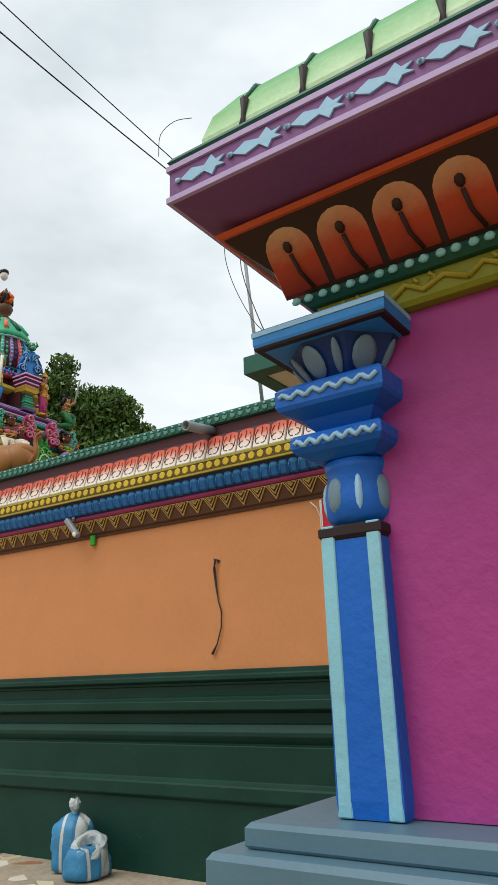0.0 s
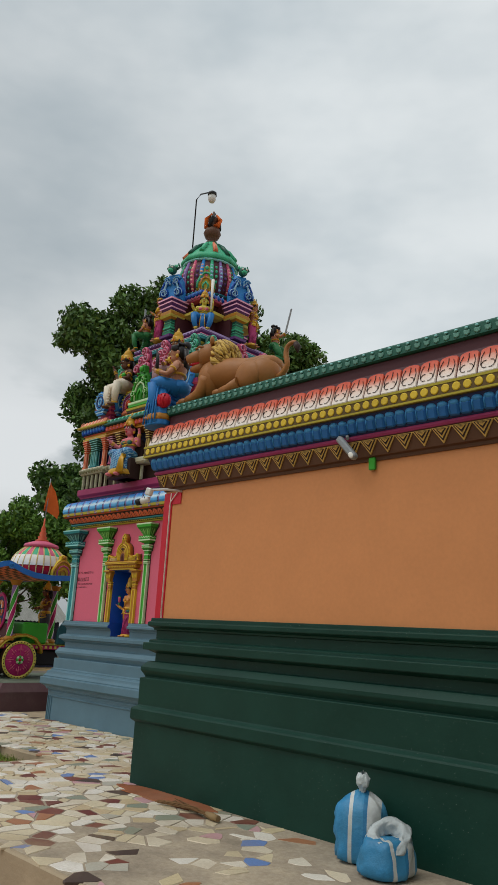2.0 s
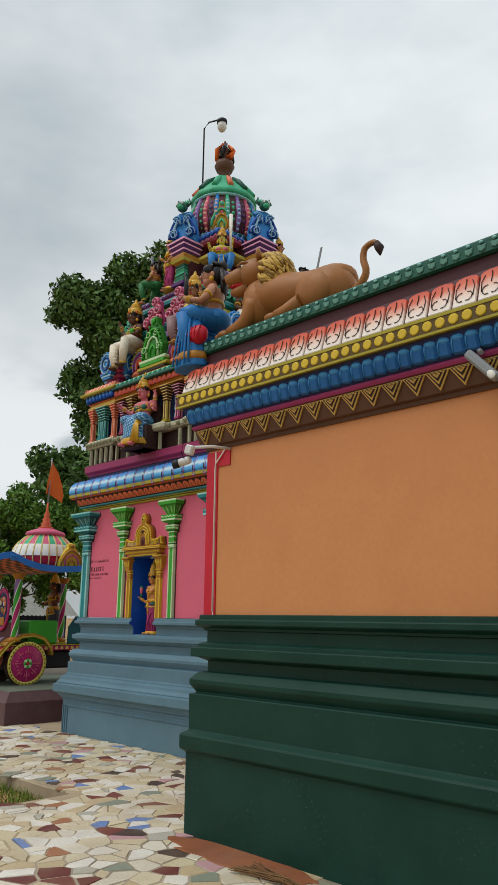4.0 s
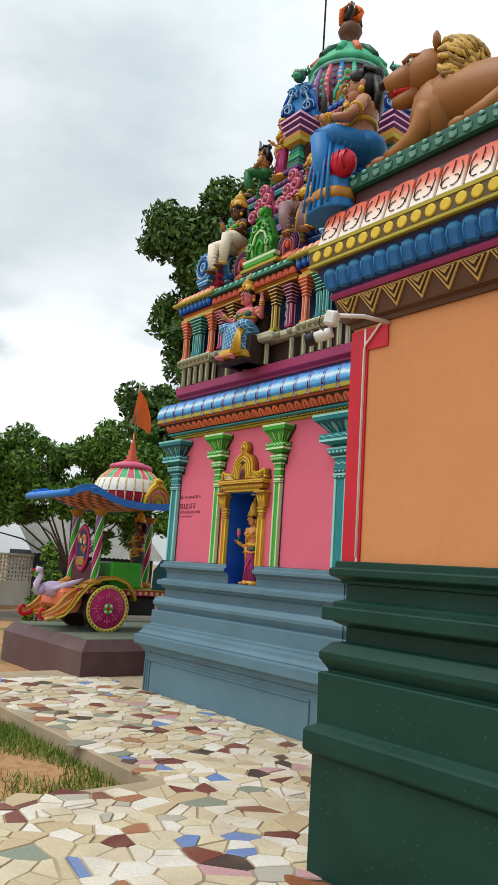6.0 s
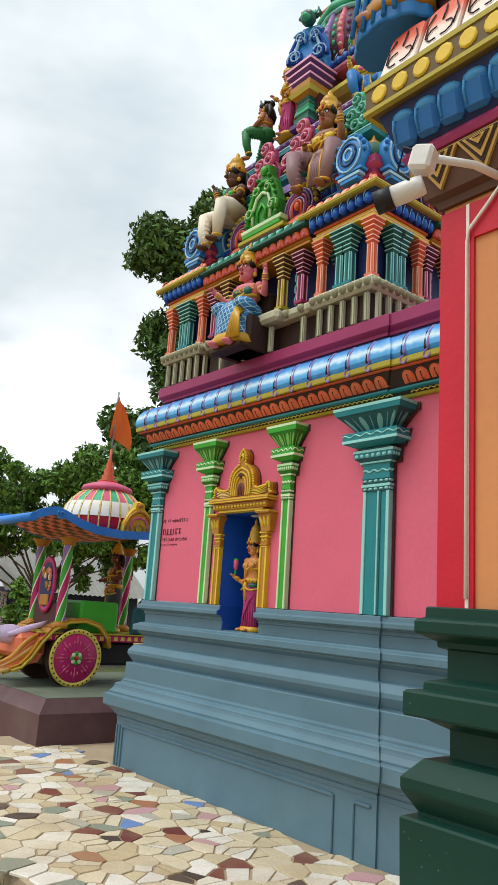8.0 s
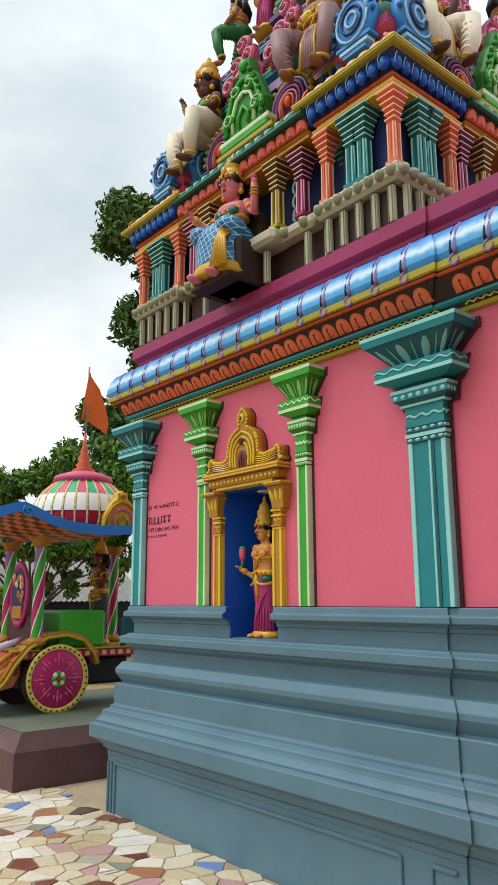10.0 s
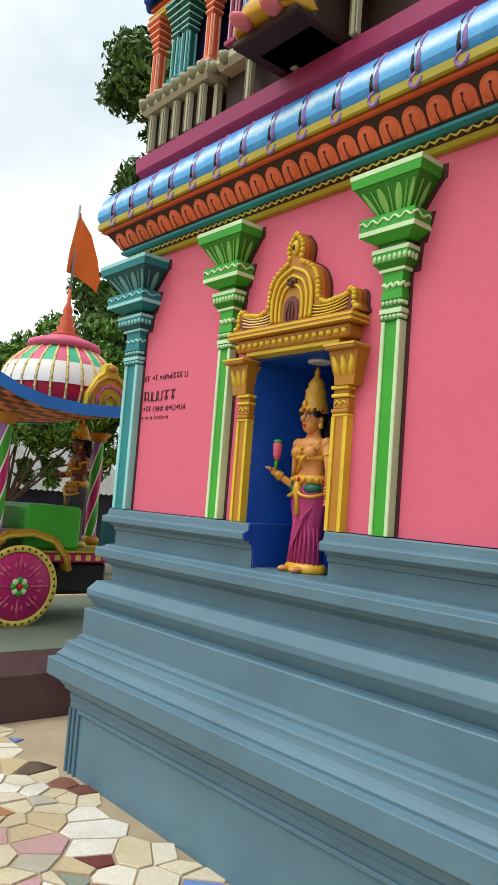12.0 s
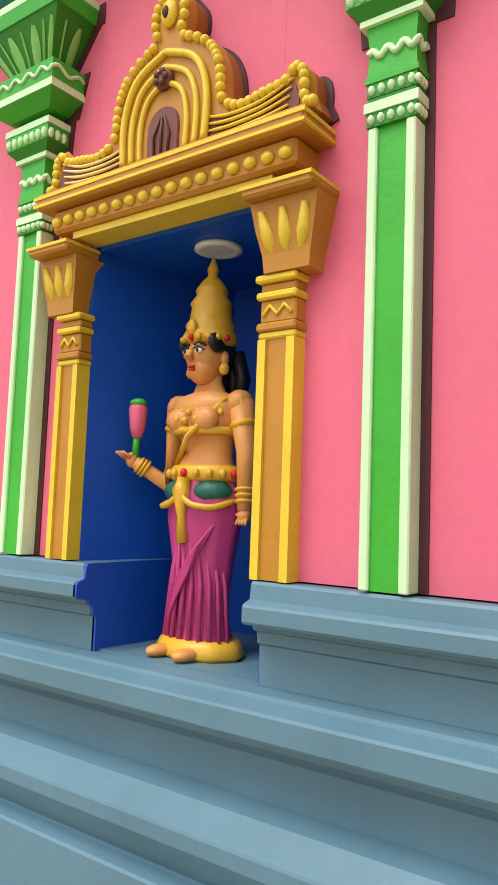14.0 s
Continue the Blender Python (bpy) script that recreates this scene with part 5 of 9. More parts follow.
def figure(kind, skin, cloth, accent, crown=True, left=None, right=None, mat5=None, skirt=1.0, chest=4, hs=None, tall=1.0):
    """A painted cement figure, facing -y, as one plain mesh. Slots: skin, cloth, gold, hair, accent, white, red."""
    g = Geo()
    hip = 0.50
    hs = hs or {"standing": 1.06, "seated": 1.32, "kneeling": 1.30}[kind]
    if kind == "standing":
        g.lathe([(0.100, 0.012), (0.106, 0.03), (0.088, 0.09), (0.086, 0.16), (0.096, 0.26), (0.116, 0.37), (0.118, 0.43), (0.108, 0.47), (0.090, 0.50)], 36, (0, 0, 0), 1, sx=1.0 * skirt, sy=0.72, lobes=9, lobe=0.05)
        for k in range(7):
            f = k / 6
            fold_lines(g, smooth_line([(0.105 - 0.02 * f, -0.030 - 0.03 * f, 0.40 - 0.05 * f), (0.055 - 0.03 * f, -0.084, 0.30 - 0.07 * f), (-0.02 - 0.02 * f, -0.080, 0.21 - 0.09 * f), (-0.075, -0.045, 0.16 - 0.12 * f + 0.02)], 3), 0.0055, 1)
        for k in range(11):
            a = math.pi * (k + 0.5) / 11
            fold_lines(g, [(0.116 * math.cos(a) * skirt, -0.082 * math.sin(a), 0.03), (0.098 * math.cos(a), -0.071 * math.sin(a), 0.2), (0.045 * math.cos(a), -0.078 * math.sin(a), 0.43)], 0.007, 1)
        g.lathe([(0.128, 0.0), (0.136, 0.010), (0.124, 0.034), (0.112, 0.050)], 27, (0, 0, 0), 2, sx=skirt, sy=0.74, lobes=9, lobe=0.08)
        for s in (-1, 1):
            g.ell((s * 0.05, -0.100, 0.016), (0.028, 0.052, 0.018), 0, nu=8, nv=6)
            g.ell((s * 0.052, -0.022, 0.450), (0.066, 0.064, 0.040), 4, nu=14, nv=8)
            fold_lines(g, smooth_line([(s * 0.118, 0.0, 0.43), (s * 0.100, -0.070, 0.408), (s * 0.04, -0.100, 0.415), (0.0, -0.100, 0.445)], 3), 0.010, 2)
        g.tube([(0.0, -0.084, 0.48), (0.0, -0.096, 0.45), (0.0, -0.090, 0.38), (0.0, -0.084, 0.31)], [0.024, 0.026, 0.013, 0.018], 7, 2)
    elif kind == "seated":
        hip = 0.34
        if mat5:  # draped sari that falls over both knees
            g.ell((0, -0.06, 0.325), (0.165, 0.165, 0.085), 1, nu=18, nv=10)
            g.ell((0.10, -0.13, 0.335), (0.085, 0.11, 0.070), 1, nu=12, nv=8)
            g.ell((-0.10, -0.15, 0.325), (0.080, 0.11, 0.068), 1, nu=12, nv=8)
            g.lathe([(0.150, 0.07), (0.145, 0.13), (0.140, 0.22), (0.150, 0.30), (0.10, 0.36)], 30, (0, -0.13, 0), 1, sx=1.05, sy=0.78, lobes=10, lobe=0.05)
            g.lathe([(0.160, 0.025), (0.172, 0.035), (0.160, 0.085), (0.150, 0.10)], 30, (0, -0.13, 0), 2, sx=1.05, sy=0.78, lobes=10, lobe=0.06)
            for k in range(6):
                u = -0.03 + 0.012 * k
                g.tube([(0.10 + 0.01 * k, -0.19, 0.36 - 0.02 * k), (0.13 + u, -0.25, 0.22), (0.06 + 0.022 * k, -0.255, 0.04)], [0.010, 0.013, 0.018], 6, 2)
            for s in (-1, 1):
                g.ell((s * 0.075, -0.255, 0.022), (0.036, 0.060, 0.024), 0, nu=9, nv=6)
        else:
            for s in (-1, 1):
                g.tube([(s * 0.06, 0.02, 0.33), (s * 0.14, -0.12, 0.335), (s * 0.165, -0.19, 0.315)], [0.078, 0.070, 0.058], 12, 1)
                g.tube([(s * 0.165, -0.185, 0.335), (s * 0.15, -0.20, 0.18), (s * 0.11, -0.185, 0.045)], [0.060, 0.052, 0.036], 12, 1)
                g.ell((s * 0.10, -0.225, 0.022), (0.034, 0.062, 0.022), 0, nu=9, nv=6)
                band_ring(g, (s * 0.115, -0.186, 0.060), (s * 0.04, -0.015, 0.135), 0.040, 2, 0.010)
                for k in range(5):
                    q = 0.15 + 0.17 * k
                    p = Vector((s * 0.06, 0.02, 0.33)).lerp(Vector((s * 0.16, -0.18, 0.32)), q)
                    band_ring(g, p, (s * 0.10, -0.20, -0.02), 0.070 - 0.012 * q, 1, 0.010, 1.05)
                    p = Vector((s * 0.162, -0.19, 0.30)).lerp(Vector((s * 0.115, -0.19, 0.07)), q)
                    band_ring(g, p, (s * 0.05, 0, 0.23), 0.055 - 0.016 * q, 1, 0.009, 1.04)
            g.ell((0, -0.01, 0.335), (0.14, 0.12, 0.080), 1)
            for k in range(7):
                g.tube([(-0.03 + 0.01 * k, -0.11, 0.36), (-0.045 + 0.015 * k, -0.155, 0.24), (-0.05 + 0.017 * k, -0.165, 0.06)], 0.010, 5, 2 if k in (0, 6) else 1)
    else:  # kneeling on one knee, the other leg drawn up
        hip = 0.36
        g.tube([(0.05, 0.02, 0.34), (0.11, -0.16, 0.37), (0.12, -0.21, 0.34)], [0.080, 0.066, 0.058], 12, 1)
        g.tube([(0.12, -0.20, 0.36), (0.11, -0.19, 0.20), (0.10, -0.15, 0.045)], [0.060, 0.050, 0.034], 12, 1)
        g.tube([(-0.05, 0.02, 0.36), (-0.11, -0.05, 0.20), (-0.13, -0.10, 0.08)], [0.084, 0.074, 0.062], 12, 1)
        g.tube([(-0.13, -0.11, 0.07), (-0.12, 0.05, 0.06), (-0.10, 0.22, 0.045)], [0.062, 0.055, 0.034], 12, 1)
        for k in range(6):
            q = 0.1 + 0.15 * k
            p = Vector((0.05, 0.02, 0.34)).lerp(Vector((0.115, -0.19, 0.355)), q)
            band_ring(g, p, (0.065, -0.21, 0.02), 0.074 - 0.014 * q, 1, 0.010, 1.05)
            p = Vector((-0.05, 0.02, 0.34)).lerp(Vector((-0.13, -0.10, 0.09)), q)
            band_ring(g, p, (-0.08, -0.12, -0.25), 0.078 - 0.012 * q, 1, 0.010, 1.05)
        band_ring(g, (0.102, -0.155, 0.07), (0.01, -0.04, 0.15), 0.040, 2, 0.012)
        g.ell((0.10, -0.20, 0.022), (0.036, 0.070, 0.024), 0, nu=9, nv=6)
        g.ell((-0.10, 0.26, 0.03), (0.034, 0.06, 0.03), 0, nu=9, nv=6)
        g.ell((0, 0.02, 0.355), (0.135, 0.115, 0.085), 1)
    h = hip
    # trunk with chest, waist and belly
    g.lathe([(0.088, h - 0.04), (0.092, h), (0.078, h + 0.05), (0.080, h + 0.09), (0.098, h + 0.14), (0.114, h + 0.185), (0.108, h + 0.213), (0.050, h + 0.235), (0.038, h + 0.265), (0.040, h + 0.30)], 18, (0, 0, 0), 0, sx=1.10, sy=0.74)
    for s in (-1, 1):
        g.ell((s * 0.050, -0.066, h + 0.150), (0.046, 0.030, 0.036), chest, nu=10, nv=7)
        g.ell((s * 0.118, 0.0, h + 0.198), (0.038, 0.042, 0.038), 0, nu=10, nv=7)
    g.lathe([(0.104, h + 0.108), (0.113, h + 0.120), (0.106, h + 0.130)], 18, (0, -0.004, 0), 2, sx=1.04, sy=0.78)
    g.tube([(0.10, -0.04, h + 0.21), (0.02, -0.100, h + 0.10), (-0.088, -0.03, h + 0.03)], 0.009, 6, 2)
    g.lathe([(0.100, h - 0.022), (0.112, h - 0.010), (0.112, h + 0.012), (0.100, h + 0.024)], 18, (0, 0, 0), 2, sx=1.05, sy=0.78)
    for k in range(9):
        a = math.pi * (k + 0.5) / 9
        g.ell((0.122 * math.cos(a), -0.090 * math.sin(a), h), (0.011, 0.010, 0.013), 6 if k % 4 == 0 else 2, nu=6, nv=5)
    for rr, zz in ((0.062, 0.222), (0.092, 0.200), (0.108, 0.176)):
        for k in range(9):
            a = math.pi * (k + 0.5) / 9
            g.ell((rr * math.cos(a), -rr * 0.80 * math.sin(a) - 0.008, h + zz - 0.030 * math.sin(a) ** 2), (0.011, 0.009, 0.010), 2, nu=6, nv=4)
    # head
    hz = h + 0.262 + 0.062 * hs
    H = Matrix.Translation((0, -0.006, hz)) @ Matrix.Scale(hs, 4)
    g.ell((0, -0.010, 0.004), (0.050, 0.056, 0.056), 0, H, 14, 10)
    g.ell((0, -0.018, -0.030), (0.040, 0.044, 0.040), 0, H, 12, 8)
    g.tube([(0, -0.062, 0.016), (0, -0.076, -0.012)], [0.006, 0.012], 6, 0, H)
    g.ell((0, 0.018, 0.014), (0.058, 0.054, 0.062), 3, H, 12, 8)
    for k in range(5):
        x = -0.044 + 0.022 * k
        g.tube([(x, 0.05, 0.02), (x * 1.2, 0.066, -0.05), (x * 1.3, 0.056, -0.12)], [0.020, 0.022, 0.012], 6, 3, H)
    for s in (-1, 1):
        g.ell((s * 0.021, -0.061, 0.008), (0.012, 0.006, 0.007), 5, H, 7, 5)
        g.ell((s * 0.021, -0.0665, 0.008), (0.005, 0.003, 0.006), 3, H, 6, 4)
        g.tube([(s * 0.008, -0.064, 0.022), (s * 0.022, -0.064, 0.028), (s * 0.038, -0.052, 0.020)], 0.0030, 4, 3, H)
        g.tube([(s * 0.008, -0.066, 0.014), (s * 0.022, -0.0665, 0.017), (s * 0.036, -0.056, 0.008)], 0.0022, 4, 3, H)
        g.ell((s * 0.054, -0.002, -0.006), (0.010, 0.014, 0.020), 0, H, 6, 5)
        g.ell((s * 0.056, -0.006, -0.032), (0.014, 0.014, 0.016), 2, H, 7, 5)
        g.ell((s * 0.050, -0.028, 0.030), (0.012, 0.030, 0.026), 3, H, 7, 5)
    g.ell((0, -0.062, -0.030), (0.014, 0.007, 0.004), 6, H, 7, 4)
    g.ell((0, -0.060, -0.037), (0.010, 0.007, 0.004), 6, H, 7, 4)
    g.ell((0, -0.064, 0.034), (0.004, 0.003, 0.006), 6, H, 6, 4)
    if crown:
        g.lathe([(0.058, 0.028), (0.068, 0.036), (0.068, 0.048), (0.060, 0.056), (0.064, 0.064), (0.054, 0.074), (0.050, 0.098), (0.054, 0.104), (0.038, 0.120), (0.042, 0.128), (0.030, 0.142), (0.012, 0.156), (0.015, 0.168), (0.002, 0.190)], 18, (0, 0, 0), 2, M=H @ Matrix.Translation((0, 0, 0.028 * (1 - tall))) @ Matrix.Diagonal((1, 1, tall, 1)))
        g.ell((0, -0.066, 0.066), (0.016, 0.010, 0.022), 2, H, 7, 5)
        for k in range(9):
            a = math.pi * (k + 0.5) / 9
            g.ell((0.067 * math.cos(a), -0.067 * math.sin(a), 0.042), (0.009, 0.009, 0.009), 6 if k % 4 == 0 else 2, H, 6, 4)
    else:
        g.ell((0, 0.050, 0.066), (0.036, 0.036, 0.034), 3, H, 9, 6)
        for k in range(7):
            x = -0.048 + 0.016 * k
            g.tube([(x, -0.040 + 14 * x * x, 0.036), (x * 1.1, 0.0, 0.066), (x * 0.8, 0.045, 0.060)], 0.012, 5, 3, H)
        band_ring(g, (0, 0.04, hz + 0.052 * hs), (0, 0.4, 0.6), 0.034 * hs, 2, 0.007)
    sh = h + 0.200
    for s, arm in ((-1, left), (1, right)):
        arm = arm or [(0.145, 0.0, h + 0.08), (0.135, -0.07, h - 0.03)]
        pts = [(s * 0.120, 0.0, sh)] + [(s * x, y, z) for x, y, z in arm]
        g.tube(pts, [0.037] + [0.030] * (len(pts) - 2) + [0.020], 10, 0)
        p, q = Vector(pts[-1]), Vector(pts[-2])
        d = (p - q).normalized()
        g.ell(p + d * 0.010, (0.021, 0.017, 0.024), 0, nu=8, nv=6)
        for k in range(4):
            side = Vector((0.006 * (k - 1.5) * 1.4, -0.004, 0))
            g.tube([p + d * 0.02 + side, p + d * 0.042 + side * 1.3 + Vector((0, -0.008, 0.006))], [0.0065, 0.004], 5, 0)
        g.tube([p + d * 0.01, p + d * 0.022 + Vector((-s * 0.022, -0.008, 0.012))], [0.007, 0.004], 5, 0)
        a = Vector(pts[1]).lerp(Vector(pts[0]), 0.55)
        band_ring(g, a, Vector(pts[1]) - Vector(pts[0]), 0.034, 2, 0.010)
        for k in (0.16, 0.26, 0.36):
            band_ring(g, p.lerp(q, k), d, 0.0225 + 0.010 * k, 2, 0.005)
    return g.mesh("statue", [skin, cloth, STGOLD, HAIR, accent, WHITE, RED])


def statue(me, m, label, size, group=""):
    ob = part("statue", me, None, None, "", m @ Matrix.Scale(size, 4))
    return tagged(ob, label, "statue", group)


# ---- niche surround and its figure ----
NC = (NX0 + NX1) / 2
NFY = WALLY - 0.085
surround = thing("niche_surround", "gold painted niche frame with pilasters and a carved crest", "niche frame", m=pose(NC, 0, 0))


def niche_surround():
    for s, w, cx in ((-1, 0.080, -0.368), (1, 0.090, 0.289)):
        g = Geo()
        y = WALLY - 0.035
        g.box((cx, y + 0.02, 1.752), (w, 0.04, 0.498), 0)
        part("side_pilaster", g, GOLD, surround)
        part("pilaster_edge", Geo().box((cx - w * 0.40, y + 0.016, 1.752), (w * 0.22, 0.045, 0.498)), YELLOW, surround)
        part("pilaster_edge", Geo().box((cx + w * 0.40, y + 0.016, 1.752), (w * 0.22, 0.045, 0.498)), YELLOW, surround)
        g, z = Geo(), 2.001
        for r, t, mi in ((0.52, 0.016, 1), (0.55, 0.018, 0), (0.50, 0.050, 0), (0.56, 0.016, 1), (0.50, 0.02, 0), (0.58, 0.016, 1)):
            g.box((cx, y + 0.02 - (r - 0.5) * w, z + t / 2), (2 * r * w, 0.045 + (r - 0.5) * w * 2, t), mi, None, 0.004)
            z += t
        g.tube([(cx - 0.4 * w + 0.2 * w * i, y - 0.004, 2.060 + (0.012 if i % 2 else -0.008)) for i in range(5)], 0.005, 5, 1)
        part("pilaster_collar", g, [GOLD, YELLOW], surround)
        t = 2.285 - z
        pier, cx = cx, cx + s * 0.34 * w
        part("pilaster_capital", Geo().square([(0.62 * w, z), (0.66 * w, z + t * 0.25), (0.80 * w, z + t * 0.6), (0.92 * w, z + t)], (cx, y + 0.02, 0), 0, sy=0.75), GOLD, surround)
        g = Geo()
        for i in (-1, 0, 1):
            g.tube([(cx + i * 0.32 * w, y + 0.04 - 0.47 * w, z + 0.01), (cx + i * 0.48 * w, y + 0.04 - 0.72 * w, z + t * 0.5), (cx + i * 0.6 * w, y + 0.04 - 0.93 * w, z + t * 0.85)], [0.008, 0.018, 0.007], 6, 0)
        part("capital_petals", g, YELLOW, surround)
        g = Geo().box((cx, y - 0.015, 2.300), (1.95 * w, 0.115, 0.028), 0, None, 0.006)
        g.box((cx, y - 0.018, 2.306), (1.98 * w, 0.117, 0.008), 1)
        part("capital_slab", g, [GOLD, YELLOW], surround)
    y = NFY + 0.01
    LX = -0.022
    part("lintel", Geo().box((0.0, y + 0.035, 2.372), (0.80, 0.10, 0.062), 0, None, 0.008), GOLD, surround, "", pose(LX, 0, 0) @ Matrix.Diagonal((0.945, 1, 1, 1)))
    g = Geo()
    for i in range(17):
        g.ell((-0.376 + 0.047 * i, y - 0.018, 2.368), (0.018, 0.012, 0.014), 0, nu=8, nv=5)
    part("lintel_beads", g, YELLOW, surround, "", pose(LX, 0, 0) @ Matrix.Diagonal((0.945, 1, 1, 1)))
    g = Geo().box((0, y + 0.022, 2.424), (0.88, 0.135, 0.044), 0, None, 0.008)
    g.box((0, y + 0.020, 2.431), (0.886, 0.137, 0.009), 1)
    g.box((0, y + 0.020, 2.410), (0.886, 0.137, 0.007), 1)
    part("lintel_cap", g, [GOLD, YELLOW], surround, "", pose(LX, 0, 0) @ Matrix.Diagonal((0.945, 1, 1, 1)))
    part("lintel_shadow", Geo().box((0, y + 0.04, 2.331), (0.66, 0.08, 0.018)), YELLOW, surround, "", pose(LX, 0, 0) @ Matrix.Diagonal((0.945, 1, 1, 1)))
    # crest: two wings that sweep up to a round arch and a bud
    z0 = 2.447
    right = [(0.0, 0.0), (0.40, 0.0), (0.42, 0.045), (0.415, 0.100), (0.385, 0.118), (0.355, 0.095), (0.30, 0.088), (0.24, 0.080), (0.195, 0.100), (0.186, 0.130), (0.184, 0.160), (0.175, 0.20), (0.150, 0.245), (0.115, 0.275), (0.075, 0.295), (0.052, 0.310), (0.060, 0.345), (0.056, 0.385), (0.035, 0.415), (0.012, 0.440), (0, 0.445)]
    right = smooth_line(right, 3)
    poly = right + [(-x, z) for x, z in reversed(right[1:-1])]
    cr = part("crest", Geo().prism(poly, 0.085, pose(0, y + 0.0, z0), 0, 1, 0.03), [GOLD, paint("burnt_ochre_paint", "9a5c1e", 0.45)], surround, "carved gold crest with scrolls and a bud", pose(LX, 0, 0) @ Matrix.Diagonal((0.945, 1, 1, 1)))
    M = pose(LX, 0, 0) @ Matrix.Diagonal((0.945, 1, 1, 1))
    # scalloped yellow border along the outline
    edge = [Vector((x, z)) for x, z in right[3:]]
    g, run = Geo(), 0.0
    for k in range(1, len(edge)):
        p, q = edge[k - 1], edge[k]
        run += (q - p).length
        if run > 0.0165:
            run = 0.0
            d = (q - p).normalized()
            c = q + Vector((-d.y, d.x)) * 0.011
            for sg in (-1, 1):
                g.ell((sg * c.x, y - 0.003, z0 + c.y), (0.0125, 0.014, 0.0125), 0, nu=8, nv=6)
    part("scalloped_border", g, YELLOW, surround, "", M)
    # maroon fields let into the wings and the arch
    wing = smooth_line([(0.125, 0.012), (0.375, 0.012), (0.392, 0.060), (0.372, 0.082), (0.335, 0.066), (0.27, 0.056), (0.20, 0.058), (0.15, 0.072)], 3)
    for sg in (-1, 1):
        poly2 = [(sg * x, z) for x, z in wing]
        part("wing_field", Geo().prism(poly2 if sg > 0 else poly2[::-1], 0.02, pose(0, y - 0.003, z0), 0, inset=0.02), paint("wine_brown_paint", "6e3a34", 0.5), surround, "", M)
        g = Geo()
        for k in range(4):
            f = k / 3
            pts = smooth_line([(sg * 0.14, y - 0.005, z0 + 0.018 + 0.050 * f), (sg * 0.21, y - 0.008, z0 + 0.014 + 0.040 * f), (sg * 0.30, y - 0.008, z0 + 0.018 + 0.040 * f), (sg * (0.37 + 0.012 * f), y - 0.005, z0 + 0.030 + 0.055 * f)], 4)
            g.tube(pts, [0.0028 + 0.0018 * math.sin(math.pi * i / (len(pts) - 1)) for i in range(len(pts))], 6, 0)
        part("wing_feathers", g, PGOLD if sg < 0 else YELLOW, surround, "", M)
    arch = smooth_line([(0.135, 0.010), (0.140, 0.09), (0.128, 0.165), (0.088, 0.225), (0.0, 0.262)], 4)
    part("arch_field", Geo().prism(arch + [(-x, z) for x, z in reversed(arch[:-1])], 0.02, pose(0, y - 0.006, z0), 0, inset=0.02), GOLD, surround, "", M)
    g = Geo()
    for k, r in ((1.0, 0.0095), (0.78, 0.008), (0.56, 0.0075)):
        pts = [(x * k, y - 0.010, z0 + 0.004 + z * (0.35 + 0.65 * k)) for x, z in arch]
        for sg in (-1, 1):
            g.tube([(sg * a, b, c) for a, b, c in pts], r, 6, 0)
    part("arch_bands", g, YELLOW, surround, "", M)
    g = Geo()
    g.prism(arch_poly(0.105, 0.125, 9), 0.012, pose(0, y - 0.012, z0 + 0.006), 0, inset=0.05)
    g.ell((0, y - 0.012, z0 + 0.196), (0.030, 0.016, 0.026), 0, nu=10, nv=7)
    for k in range(5):
        a = 2 * math.pi * k / 5
        g.ell((0.016 * math.cos(a), y - 0.026, z0 + 0.196 + 0.014 * math.sin(a)), (0.010, 0.008, 0.009), 1, nu=6, nv=5)
    for u in (-0.022, 0.0, 0.022):
        g.tube([(u, y - 0.014, z0 + 0.015), (u * 1.2, y - 0.016, z0 + 0.06), (u * 0.3, y - 0.014, z0 + 0.105)], 0.0035, 5, 1)
    part("arch_boss", g, [paint("wine_brown_paint", "6e3a34", 0.5), BROWN], surround, "wine-brown centre of the arch", M)
    g = Geo()
    g.ell((0, y - 0.006, z0 + 0.365), (0.026, 0.016, 0.036), 0, nu=10, nv=7)
    g.ell((0, y - 0.018, z0 + 0.362), (0.011, 0.010, 0.016), 1, nu=8, nv=6)
    part("bud", g, [YELLOW, MAROON], surround, "", M)
    part("crest_outline", Geo().prism([(x * 0.965 + 0.006, z * 1.008) for x, z in poly], 0.006, pose(LX, WALLY - 0.006, z0), 0), MAROON, surround, "dark painted outline")


niche_surround()
lotus_me = figure("standing", GOLDSKIN, CLOTHR, BGREEN, True, [(0.150, 0.02, 0.56), (0.172, 0.0, 0.478), (0.225, -0.075, 0.535)], [(0.15, 0.0, 0.56), (0.165, -0.02, 0.40)], skirt=1.0, chest=0, hs=1.16, tall=1.42)
statue(lotus_me, pose(-11.675, 7.60, 1.2905, 0, 0, -4), "golden painted goddess statue in a magenta sari inside the blue niche", 0.875)
g = Geo().tube([(0, 0, 0), (0.004, 0, 0.06)], 0.009, 6, 1)
g.lathe([(0.012, 0.05), (0.020, 0.075), (0.024, 0.125), (0.021, 0.135)], 8, (0.004, 0, 0), 0)
g.ell((0.004, 0, 0.142), (0.024, 0.022, 0.012), 1, nu=8, nv=5)
tagged(part("lotus_bud", g, [ROSE, GREEN], None, "", pose(-11.872, 7.545, 1.770)), "magenta lotus bud with green top held by the niche statue", "lotus bud")
g = Geo().lathe([(0.062, 0.0), (0.062, -0.010), (0.045, -0.014), (0.040, -0.006)], 20, (0, 0, 0), 0)
tagged(part("ceiling_light", g, PLASTIC, None, "", pose(-11.665, 7.60, 2.309)), "round white recessed lamp in the niche ceiling", "lamp")


